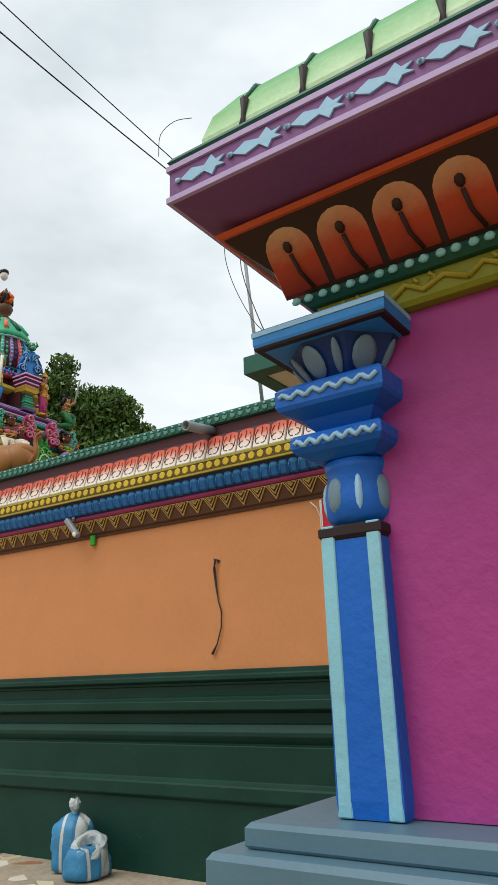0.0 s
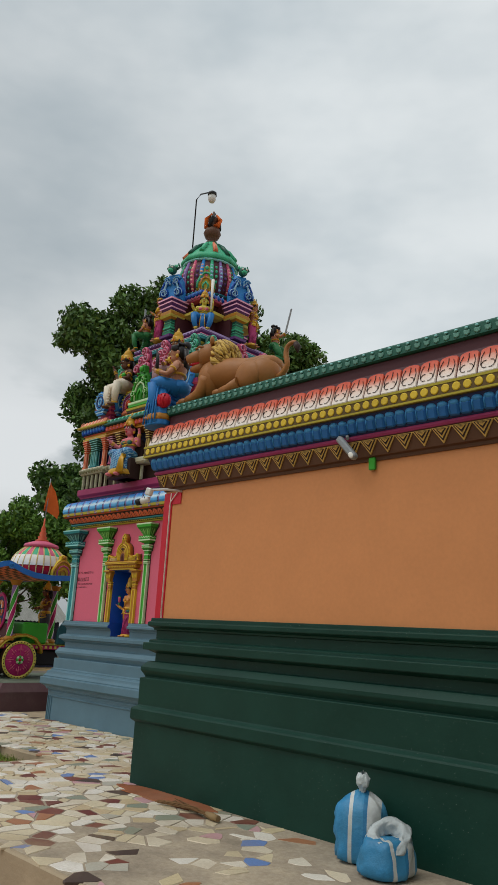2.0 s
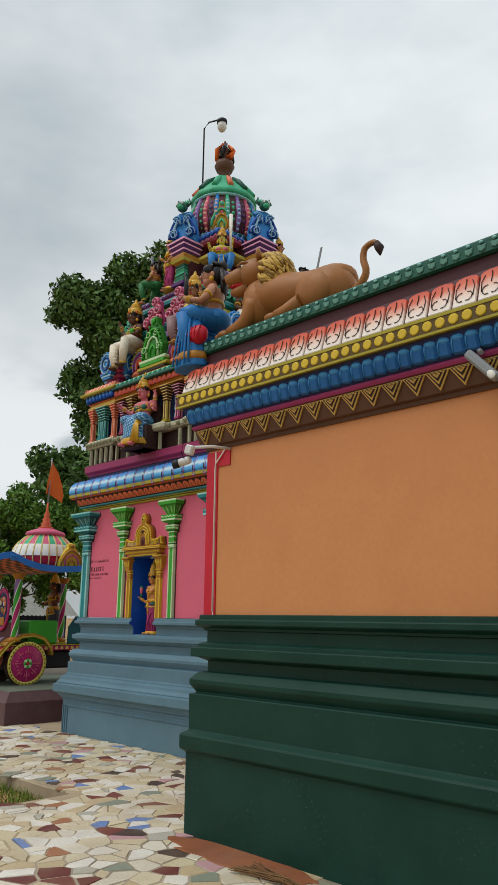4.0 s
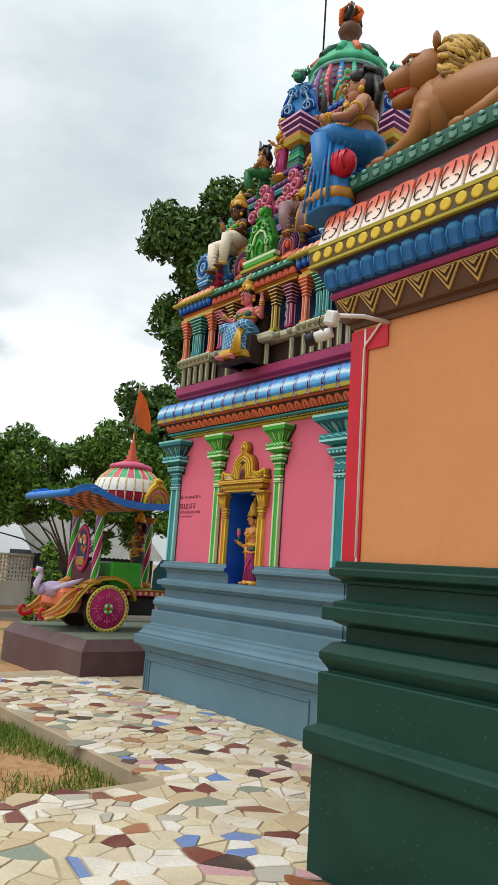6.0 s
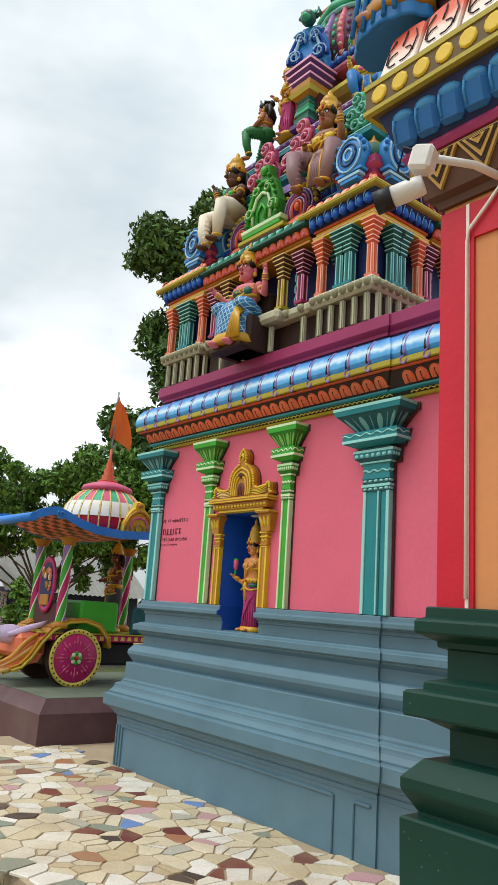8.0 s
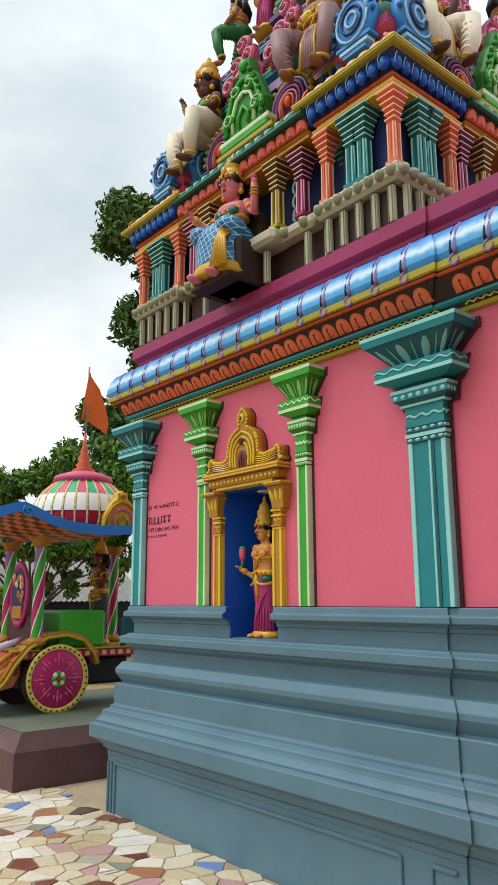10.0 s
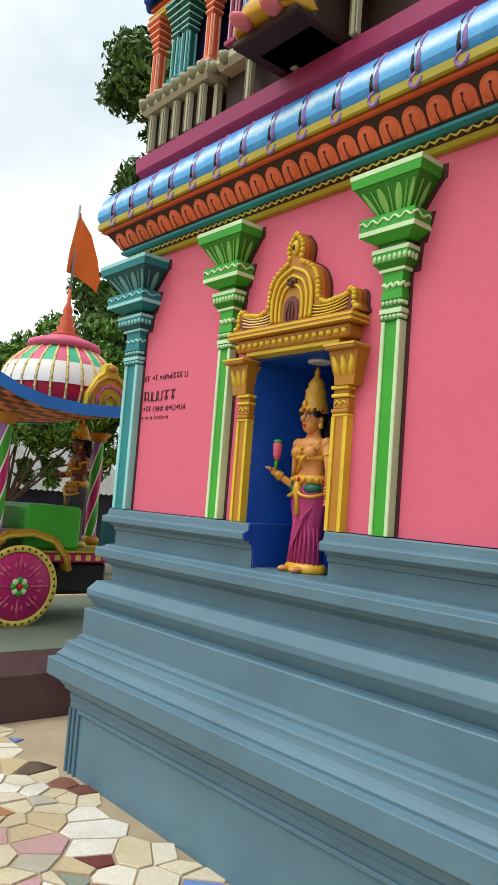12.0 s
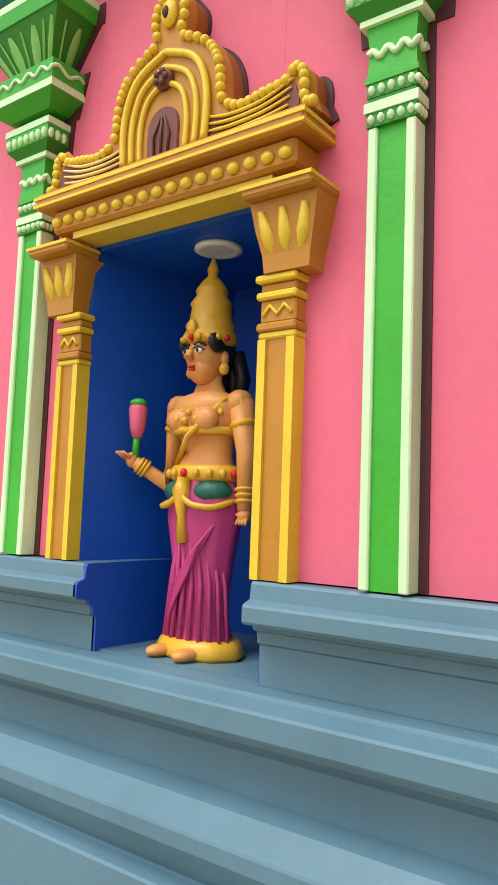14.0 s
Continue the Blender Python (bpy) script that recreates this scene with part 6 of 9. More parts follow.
def wall_writing():
    """Painted Tamil lines that cannot be read in full: bars of their size; the phone numbers' line too."""
    w = thing("wall_writing", "four short lines of dark hand-painted writing on the pink wall", "writing", m=pose(-12.84, WALLY - 0.003, 0))
    rng = random.Random(5)
    for z, xa, xb, hgt in ((2.300, -0.26, 0.25, 0.036), (2.190, -0.17, 0.13, 0.062), (2.114, -0.25, 0.25, 0.034), (2.060, -0.235, 0.13, 0.024)):
        x, g = xa, Geo()
        t = hgt * 0.065
        while x < xb:
            lw = hgt * rng.uniform(0.55, 0.95)
            kind = rng.randrange(5)
            cx, r = x + lw * 0.5, lw * 0.42

            def arc(a0, a1, ox, oz, rr):
                pts = [(ox + rr * math.cos(a0 + (a1 - a0) * i / 8), 0, oz + rr * math.sin(a0 + (a1 - a0) * i / 8)) for i in range(9)]
                g.tube(pts, t, 4, 0)

            if kind == 0:
                arc(0.4, 5.8, cx, z - hgt * 0.1, r * 0.8)
                g.tube([(cx + r, 0, z + hgt * 0.45), (cx + r, 0, z - hgt * 0.45)], t, 4, 0)
            elif kind == 1:
                g.tube([(x, 0, z + hgt * 0.42), (x + lw, 0, z + hgt * 0.42)], t, 4, 0)
                g.tube([(cx, 0, z + hgt * 0.42), (cx, 0, z - hgt * 0.2)], t, 4, 0)
                arc(3.1, 6.6, cx, z - hgt * 0.2, r * 0.6)
            elif kind == 2:
                g.tube([(x, 0, z + hgt * 0.45), (x, 0, z - hgt * 0.42), (x + lw, 0, z - hgt * 0.42), (x + lw, 0, z + hgt * 0.45)], t, 4, 0)
            elif kind == 3:
                arc(-0.5, 4.2, cx - r * 0.3, z + hgt * 0.08, r * 0.6)
                arc(3.4, 7.6, cx + r * 0.4, z - hgt * 0.1, r * 0.7)
            else:
                arc(0, 6.28, cx, z, r * 0.55)
                arc(1.2, 4.4, cx + r * 0.9, z + hgt * 0.1, r * 0.5)
            x += lw + hgt * rng.choice((0.16, 0.2, 0.24, 0.8 if hgt < 0.05 else 0.3))
        part("line_of_writing", g, MAROON, w)

    cu = bpy.data.curves.new("initial", "FONT")
    cu.body, cu.size, cu.extrude = "R.", 0.075, 0.002
    cu.materials.append(MAROON)
    ob = new("initial", cu)
    ob.parent = w
    ob.matrix_basis = pose(-0.235, 0.0, 2.164, 90, 0, 0)


wall_writing()

# ---- paving of broken tiles ----
mortar = paint("sandy_mortar", "a5947a", 0.9, 0.16, 0.4, stain=0.3)
paving = thing("paving", "raised paving of broken coloured floor tiles in sandy mortar", "pavement", kind="structure")


def pave_z(x):
    """The paving falls gently from the hall's corner towards the shrine."""
    return -0.078 * max(0.0, min(1.0, (-8.2 - x) / 2.2))


def paving_slab(x0, y0, x1, y1, n, drop):
    g, vs = Geo(), []
    for i in range(n + 1):
        x = x0 + (x1 - x0) * i / n
        z = pave_z(x) - drop
        wob = [0.018 * noise.noise(Vector((x * 1.7, y, 0))) for y in (y0, y1)]
        vs += [(x, y0 + wob[0], -0.5), (x, y0 + wob[0], z - 0.012), (x, y0 + wob[0] + 0.012, z), (x, y1 + wob[1], z), (x, y1 + wob[1], -0.5)]
    fs = [(i * 5 + k, (i + 1) * 5 + k, (i + 1) * 5 + k + 1, i * 5 + k + 1) for i in range(n) for k in range(4)]
    g.add(vs, fs + [(0, 1, 2, 3, 4), tuple(n * 5 + k for k in range(5))], 0)
    return g


part("paving_bed", paving_slab(-9.82, 3.12, 2.5, 5.4, 60, 0.008), mortar, paving)
part("paving_bed", paving_slab(-15.0, 5.36, -9.80, 8.2, 30, 0.0085), mortar, paving)
part("paving_bed", paving_slab(-9.85, 5.3, -7.0, 7.6, 16, 0.0095), mortar, paving)


def cement_top():
    m, nt, b = base_nodes("trowelled_cement")
    pos = position(nt)
    a, c = noise_node(nt, 1.6, 6, 0.65, pos), noise_node(nt, 24, 5, 0.7, pos)
    r = ramp_node(nt, [(0.3, lin("7f7465")), (0.5, lin("a99c88")), (0.7, lin("c3b59c"))], a.outputs[0])
    r2 = ramp_node(nt, [(0.3, (0.75, 0.72, 0.68)), (0.65, (1, 1, 1))], c.outputs[0])
    nt.links.new(mix_node(nt, 1.0, r.outputs[0], r2.outputs[0], "MULTIPLY"), b.inputs["Base Color"])
    b.inputs["Roughness"].default_value = 0.85
    bump_node(nt, b, c.outputs[0], 0.35, 0.02)
    return m


part("cement_strip", Geo().box(((-8.1 + 2.45) / 2, 4.125, -0.0085), (10.55, 1.94, 0.013), 0, None, 0.004), cement_top(), paving, "trowelled cement strip along the hall")


def tile_material(per_object):
    m, nt, b = base_nodes("broken_tile" if per_object else "broken_tile_far")
    rnd = nt.nodes.new("ShaderNodeObjectInfo").outputs["Random"] if per_object else nt.nodes.new("ShaderNodeNewGeometry").outputs["Random Per Island"]
    cols = ["ddd0b4", "cdbf9f", "e9e5da", "d8cbb0", "d9cdb0", "6d3029", "e6e2d8", "cbb893", "dfd6c2", "d2c4a2", "a9724f", "dccfb0", "ece8df", "d6c9a8", "6d8cc4", "dad0ba", "c8b490", "e4ddcc", "8a9484", "d6c9aa", "e9e4d8", "d0c19c", "4a3a33", "d8ccae", "e6dfcf", "dbcfb2", "c69ba0", "e2dac8", "7b4033", "d9cdb2", "b9b6a8"]
    n = len(cols)
    r = ramp_node(nt, [(i / n, lin(c)) for i, c in enumerate(cols)], rnd, "CONSTANT")
    pos = position(nt)
    fine, big = noise_node(nt, 55, 5, 0.7, pos), noise_node(nt, 1.3, 6, 0.65, pos)
    f = ramp_node(nt, [(0.3, (0.80, 0.78, 0.74)), (0.65, (1, 1, 1))], fine.outputs[0])
    col = mix_node(nt, 1.0, r.outputs[0], f.outputs[0], "MULTIPLY")
    d = ramp_node(nt, [(0.45, (0, 0, 0)), (0.75, (0.6, 0.6, 0.6))], big.outputs[0])
    nt.links.new(mix_node(nt, d.outputs[0], col, lin("9a8465")), b.inputs["Base Color"])
    b.inputs["Roughness"].default_value = 0.5
    bump_node(nt, b, fine.outputs[0], 0.1, 0.005)
    return m


def broken_tiles():
    """Irregular shards: cells of a jittered point set, each clipped by its neighbours and drawn in for the joint."""
    rng = random.Random(11)
    s = 0.150
    cells, pts = {}, []
    for i in range(-2, 70):
        for j in range(-2, 40):
            x, y = -14.9 + (i + rng.uniform(-0.05, 1.05)) * s * 1.05, 3.05 + (j + rng.uniform(-0.05, 1.05)) * s
            cells.setdefault((i, j), [])
            if rng.random() > 0.24:
                cells[i, j].append(len(pts))
                pts.append((x, y, i, j))
            if rng.random() < 0.26:
                cells[i, j].append(len(pts))
                pts.append((x + rng.uniform(-1, 1) * s * 0.6, y + rng.uniform(-1, 1) * s * 0.6, i, j))

    def inside(x, y):
        a = -9.78 < x < -4.6 and 3.18 < y < 5.06
        b = -14.5 < x < -9.40 and 5.42 < y < 7.28
        c = -9.70 < x < -7.95 and 5.0 < y < 7.30
        thin = x > -7.0 and rng.random() < (x + 7.0) * 0.45
        return (a or b or c) and not thin

    shards = []
    for k, (x, y, i, j) in enumerate(pts):
        if not inside(x, y):
            continue
        poly = [(-0.20, -0.19), (0.21, -0.20), (0.20, 0.21), (-0.21, 0.20)]
        for di in (-3, -2, -1, 0, 1, 2, 3):
            for dj in (-3, -2, -1, 0, 1, 2, 3):
                for q in cells.get((i + di, j + dj), ()):
                    if q == k:
                        continue
                    dx, dy = pts[q][0] - x, pts[q][1] - y
                    d = math.hypot(dx, dy)
                    if d < 1e-4:
                        continue
                    nx, ny, lim = dx / d, dy / d, d / 2 - rng.uniform(0.003, 0.011)
                    out = []
                    for a in range(len(poly)):
                        p, r = poly[a], poly[(a + 1) % len(poly)]
                        sp, sr = p[0] * nx + p[1] * ny - lim, r[0] * nx + r[1] * ny - lim
                        if sp <= 0:
                            out.append(p)
                        if sp * sr < 0:
                            t = sp / (sp - sr)
                            out.append((p[0] + (r[0] - p[0]) * t, p[1] + (r[1] - p[1]) * t))
                    poly = out
                    if len(poly) < 3:
                        break
        if len(poly) >= 3:
            shards.append((x, y, poly, pave_z(x) + rng.uniform(-0.002, 0.003)))
    near = [q for q in shards if q[0] > -10.6 and q[1] < 6.2][:300]
    ids = {id(q) for q in near}
    mat = tile_material(True)

    def shard(poly, x=0, y=0, z=0):
        n = len(poly)
        top = [(x + px * 0.97, y + py * 0.97, z) for px, py in poly]
        low = [(x + px, y + py, z - 0.004) for px, py in poly]
        bot = [(x + px, y + py, z - 0.016) for px, py in poly]
        fs = [tuple(range(n))] + [(a, (a + 1) % n, n + (a + 1) % n, n + a) for a in range(n)] + [(n + a, n + (a + 1) % n, 2 * n + (a + 1) % n, 2 * n + a) for a in range(n)]
        return top + low + bot, fs

    for x, y, poly, dz in near:
        me = bpy.data.meshes.new("tile")
        vs, fs = shard(poly)
        me.from_pydata(vs, [], fs)
        me.materials.append(mat)
        ob = part("tile", me, None, paving)
        ob.matrix_basis = pose(x, y, dz)
    V, F = [], []
    for q in shards:
        if id(q) in ids:
            continue
        vs, fs = shard(q[2], q[0], q[1], q[3])
        k = len(V)
        V += vs
        F += [tuple(a + k for a in f) for f in fs]
    me = bpy.data.meshes.new("tiles")
    me.from_pydata(V, [], F)
    me.materials.append(tile_material(False))
    tagged(part("tiles", me, None, paving), kind="stuff")


# ---- sacks and broom by the hall ----


def sack_material():
    m, nt, b = base_nodes("woven_plastic_sack")
    pos = nt.nodes.new("ShaderNodeTexCoord").outputs["Object"]
    a = noise_node(nt, 5, 4, 0.6, pos)
    sep = nt.nodes.new("ShaderNodeSeparateXYZ")
    nt.links.new(pos, sep.inputs[0])
    mr = nt.nodes.new("ShaderNodeMapRange")
    mr.inputs[1].default_value, mr.inputs[2].default_value = -0.22, 0.22
    nt.links.new(sep.outputs[0], mr.inputs[0])
    dirt = ramp_node(nt, [(0.35, (0.72, 0.70, 0.66)), (0.6, (1, 1, 1))], a.outputs[0])
    band = ramp_node(nt, [(0.0, lin("2f86b6")), (0.34, lin("cdd2d0")), (0.40, lin("3a8dbb")), (0.56, lin("2b7cab")), (0.62, lin("c6cccb")), (0.82, lin("4a95bd"))], mr.outputs[0], "CONSTANT")
    nt.links.new(mix_node(nt, 1.0, band.outputs[0], dirt.outputs[0], "MULTIPLY"), b.inputs["Base Color"])
    b.inputs["Roughness"].default_value = 0.5
    bump_node(nt, b, noise_node(nt, 9, 5, 0.65, pos).outputs[0], 0.5, 0.03)
    return m


SACK = sack_material()
SACKNECK = paint("pale_sack_plastic", "b9c2c2", 0.5, 0.25, 0.8)


def sack(name, x, y, prof, seed, label, rz, tied):
    rng = random.Random(seed)
    t = thing(name, label, "sack", "cement sacks", m=pose(x, y, 0.0, 0, 0, rz))
    n, vs = 40, []
    prof = smooth_line(prof, 3)
    off = Vector((seed * 3.1, 0, 0))
    for r, z in prof:
        lean = 0.10 * z * math.sin(seed)
        for i in range(n):
            a = 2 * math.pi * i / n
            c = Vector((math.cos(a), math.sin(a), z * 3))
            w = 1 + 0.16 * noise.noise(c * 1.6 + off) + 0.09 * noise.noise(c * 4.5 + off) + 0.05 * noise.noise(c * 11 + off)
            vs.append((r * w * c.x + lean, r * w * c.y * 0.85, z + (0.02 * noise.noise(c * 3 + off) if z > 0.02 else 0)))
    g = Geo()
    g.add(vs, [(j * n + i, j * n + (i + 1) % n, (j + 1) * n + (i + 1) % n, (j + 1) * n + i) for j in range(len(prof) - 1) for i in range(n)], 0, True)
    g.add(vs[:n], [tuple(range(n))], 0)
    g.add(vs[-n:], [tuple(range(n))], 0)
    part("sack_body", g, SACK, t, "blue and white woven plastic")
    # the gathered or rolled-back mouth, one crumpled sheet
    ztop = prof[-1][1]
    lean = 0.10 * ztop * math.sin(seed)
    rows = [(0.030, -0.03), (0.022, 0.0), (0.030, 0.03), (0.046, 0.06), (0.040, 0.10), (0.020, 0.125)] if tied else [(0.135, -0.055), (0.150, -0.02), (0.135, 0.025), (0.095, 0.040), (0.070, 0.015), (0.045, -0.03)]
    rows, vs = smooth_line(rows, 3), []
    for k, (r, z) in enumerate(rows):
        for i in range(n):
            a = 2 * math.pi * i / n
            c = Vector((math.cos(a), math.sin(a), k * 0.25))
            w = 1 + (0.25 if tied else 0.18) * noise.noise(c * 1.6 + off) + 0.08 * noise.noise(c * 5 + off)
            vs.append((r * w * c.x + lean, r * w * c.y * 0.9, ztop + z + (0.022 if not tied else 0.02) * noise.noise(c * 2.2 + off * 2)))
    g = Geo().add(vs, [(j * n + i, j * n + (i + 1) % n, (j + 1) * n + (i + 1) % n, (j + 1) * n + i) for j in range(len(rows) - 1) for i in range(n)], 0, True)
    ax = Matrix.Rotation(radians(-rz), 3, "Z") @ Vector((0.78, 0.62, 0.0))
    turn = Matrix.Rotation(radians(12 if tied else 38), 4, ax)
    lift = Matrix.Translation((0, 0, ztop - 0.04))
    part("sack_neck", g, SACKNECK, t, "gathered pale mouth of the sack", lift @ turn @ lift.inverted())


sack("cement_sack", -5.10, 4.90, [(0.12, 0.0), (0.175, 0.03), (0.185, 0.12), (0.180, 0.25), (0.155, 0.34), (0.09, 0.40), (0.03, 0.43)], 3, "tall blue and white cement sack tied at the neck", 30, True)
sack("cement_sack", -4.80, 4.76, [(0.13, 0.0), (0.185, 0.02), (0.185, 0.09), (0.165, 0.17), (0.14, 0.22), (0.07, 0.225)], 8, "low blue and white sack with an open crumpled mouth", 75, False)
g = Geo()
edge = []
for i in range(36):
    a = 2 * math.pi * i / 36
    r = 1 + 0.45 * noise.noise(Vector((math.cos(a) * 2.2, math.sin(a) * 2.2, 4.0)))
    edge.append((0.62 * r * math.cos(a), 0.15 * r * math.sin(a)))
g.add([(x, y, 0.0065) for x, y in edge] + [(x * 1.06, y * 1.06, 0.001) for x, y in edge], [tuple(range(36))] + [(i, (i + 1) % 36, 36 + (i + 1) % 36, 36 + i) for i in range(36)], 0, False)
tagged(part("earth_spill", g, paint("red_earth_spill", "8a5233", 0.95, 0.3, 0.5, stain=0.3), None, "", pose(-7.25, 4.96, 0)), "reddish earth washed onto the tiles beside the hall corner", "earth", kind="stuff")
broom = thing("broom", "brown palm-rib broom lying on the tiles", "broom", m=pose(-6.35, 4.76, 0.018, 0, 0, 172))
g, rng = Geo(), random.Random(4)
for i in range(26):
    g.tube([(0, rng.uniform(-0.02, 0.02), rng.uniform(0, 0.02)), (0.35, rng.uniform(-0.04, 0.04), rng.uniform(0, 0.03)), (0.75, rng.uniform(-0.13, 0.13), rng.uniform(-0.01, 0.015))], 0.003, 4)
part("broom_ribs", g, paint("dry_palm_rib", "7a5a38", 0.9), broom)
part("broom_binding", Geo().lathe([(0.024, 0), (0.028, 0.08), (0.024, 0.16)], 10, M=pose(0, 0, 0.012, 0, 90, 0)), paint("twine", "8a7350", 0.9), broom)

# ---- statues of the tower and the hall roof ----
UP = [(0.15, -0.05, 0.44), (0.17, -0.12, 0.62)]
LAP = [(0.16, -0.04, 0.43), (0.09, -0.16, 0.40)]
OUT = [(0.17, -0.04, 0.44), (0.20, -0.17, 0.50)]


def tower_statue(kind, skin, cloth, acc, x, y, z, rz, size, label, crown=True, left=None, right=None, skirt=1.0):
    statue(figure(kind, skin, cloth, acc, crown, left, right, CHEQ if cloth is CHEQ else None, skirt=skirt), pose(TX + x, TY + y, z, 0, 0, rz), label, size, "tower statues")


F, R = -TB, TA
tower_statue("seated", PINKSKIN, CHEQ, BGREEN, -0.03, F - 0.03, 3.775, 8, 1.22, "pink-skinned seated goddess in a blue chequered sari on a dark throne", True, OUT, [(0.19, -0.02, 0.45), (0.235, -0.07, 0.61)])
g = Geo().prism([(-0.20, 0), (0.22, 0), (0.20, 0.30), (0.16, 0.62), (0.0, 0.74), (-0.16, 0.62), (-0.20, 0.30)], 0.10, pose(0, 0.10, 0), 0, inset=0.05)
g.box((0.02, -0.02, 0.17), (0.40, 0.30, 0.34), 0, None, 0.03)
g.box((0.0, -0.06, 0.02), (0.44, 0.42, 0.04), 0, None, 0.01)
tagged(part("throne", g, DKBROWN, None, "", pose(TX, F + TY - 0.02, 3.754)), "dark brown throne under the seated goddess", "throne")
for s, sk, cl, ac in ((-1, BROWN, LINEN, GREEN), (1, paint("bronze_skin_paint", "8f5f3c", 0.45), paint("mauve_gold_cloth_paint", "8b6a6c", 0.5), YELLOW)):
    tower_statue("seated", sk, cl, ac, s * 0.70, F + 0.22, 5.14, s * 12, 1.27, "crowned king seated on the cornice with one hand raised", True, UP if s < 0 else LAP, LAP if s < 0 else UP)
for s, sk, cl, ac in ((-1, BROWN, LINEN, ROSE), (1, BROWN, LILAC, GREEN)):
    tower_statue("seated", sk, cl, ac, R - 0.24, s * 0.66, 5.13, 90 + s * 12, 1.26, "dark-haired man seated on the cornice in a white dhoti", False, LAP, UP)
GUARDG = paint("deep_green_cloth_paint", "1f6b36", 0.5)
SWORD = [(0.17, -0.06, 0.52), (0.20, -0.15, 0.60)]
for x, y, rz in ((-0.55, -0.92, -62), (1.0, 0.86, 150), (-0.95, 0.85, 225)):
    tower_statue("kneeling", SKIN, GUARDG, GREEN, x, y, 6.26, rz, 0.90, "kneeling guard in green holding up a sword", False, SWORD, LAP)
    m = pose(TX + x, TY + y, 6.27, 0, 0, rz) @ pose(-0.172, -0.13, 0.50, 8, -12, 0)
    g = Geo().box((0, 0, 0.25), (0.060, 0.024, 0.50), 0, None, 0.009)
    g.box((0, 0, -0.01), (0.09, 0.02, 0.025), 1)
    tagged(part("sword", g, [METAL, GOLD], None, "", m), "grey sword held up by a kneeling guard", "sword", "swords")
for x, y, rz in ((-0.26, -0.86, -25), (0.92, 0.34, 115), (-0.75, 0.5, 240)):
    tower_statue("standing", SKIN, CLOTHR, YELLOW, x, y, 6.42, rz, 0.92, "standing crowned woman in a crimson sari with a lotus", True, [(0.15, -0.03, 0.58), (0.19, -0.13, 0.66)], None)
tower_statue("seated", LEMON, CLOTHB, ROSE, 0.64, -0.60, 6.42, 45, 0.92, "pale seated guardian in blue with a club", True, OUT, UP)
g = Geo().tube([(0, 0, 0), (0, 0, 0.55)], [0.014, 0.03], 8)
tagged(part("club", g, WHITE, None, "", pose(TX + 0.83, TY - 0.60, 6.85)), "white club beside the seated guardian", "club")
for x, y, rz in ((0.0, -0.80, 22), (0.88, 0.0, 68), (-0.88, 0.0, 268)):
    g = Geo()
    g.prism([(-0.20, 0), (0.20, 0), (0.20, 0.18), (0.16, 0.38), (0.09, 0.50), (-0.09, 0.50), (-0.16, 0.38), (-0.20, 0.18)], 0.14, None, 0, inset=0.14)
    for s in (-1, 1):
        spiral(g, s * 0.14, 0.12, 0.09, 1.4, 1, 0.030, s, -0.5)
        spiral(g, s * 0.09, 0.34, 0.08, 1.4, 0, 0.026, s, 0.4)
    for k, q in ((0.17, 1), (0.11, 2)):
        for s in (-1, 1):
            g.tube([(s * k, -0.02, 0.06), (s * (k + 0.03), -0.025, 0.2), (s * k * 0.7, -0.03, 0.36), (s * k * 0.25, -0.03, 0.28)], 0.02, 6, q)
    g.ell((0, -0.04, 0.54), (0.085, 0.085, 0.080), 3, nu=10, nv=7)
    g.ell((0, -0.10, 0.505), (0.055, 0.05, 0.035), 4, nu=8, nv=6)
    for k in range(7):
        g.tube([(-0.075 + 0.025 * k, -0.02, 0.585), (-0.09 + 0.03 * k, 0.0, 0.66)], [0.018, 0.006], 5, 4)
    for s in (-1, 1):
        g.ell((s * 0.038, -0.112, 0.560), (0.018, 0.014, 0.018), 5, nu=6, nv=5)
        g.tube([(s * 0.07, -0.01, 0.56), (s * 0.12, 0.0, 0.60), (s * 0.09, 0.0, 0.68)], [0.026, 0.022, 0.010], 6, 3)
    tagged(part("beast_bracket", g, [SKYB, BLUE, LBLUE, BGREEN, MGREEN, WHITE], None, "", pose(TX + x, TY + y, 7.15, 0, 0, rz) @ pose(0, -0.07, 0) @ Matrix.Diagonal((1.0, 1.1, 1.06, 1))), "blue scrolled bracket with a horned beast's head", "ornament", "beast brackets")

# kneeling warrior at the hall's corner, and the lion
statue(figure("kneeling", SKIN, CLOTHB, GOLD, False, [(0.17, -0.08, 0.45), (0.06, -0.20, 0.545)], [(0.18, -0.07, 0.43), (0.07, -0.20, 0.50)]), pose(-8.00, 5.30, 3.60, 0, 0, -46), "bare-chested kneeling warrior in blue cloth on the hall's corner", 1.18)
g = Geo().tube([(0, 0, 0), (0.0, 0.0, 0.14), (-0.03, 0, 0.26)], [0.022, 0.02, 0.006], 7, 0)
tagged(part("dagger", g, IRON, None, "", pose(-8.16, 5.12, 4.22)), "dark dagger in the kneeling warrior's hands", "dagger")
g = Geo()
g.lathe([(0.155, -0.40), (0.160, -0.385), (0.135, -0.20), (0.115, -0.05), (0.08, 0.04)], 36, (0, 0.02, 0), 0, sx=1.0, sy=0.72, lobes=9, lobe=0.07)
g.lathe([(0.150, -0.34), (0.160, -0.325), (0.158, -0.285), (0.146, -0.27)], 36, (0, 0.02, 0), 1, sx=1.02, sy=0.75, lobes=9, lobe=0.07)
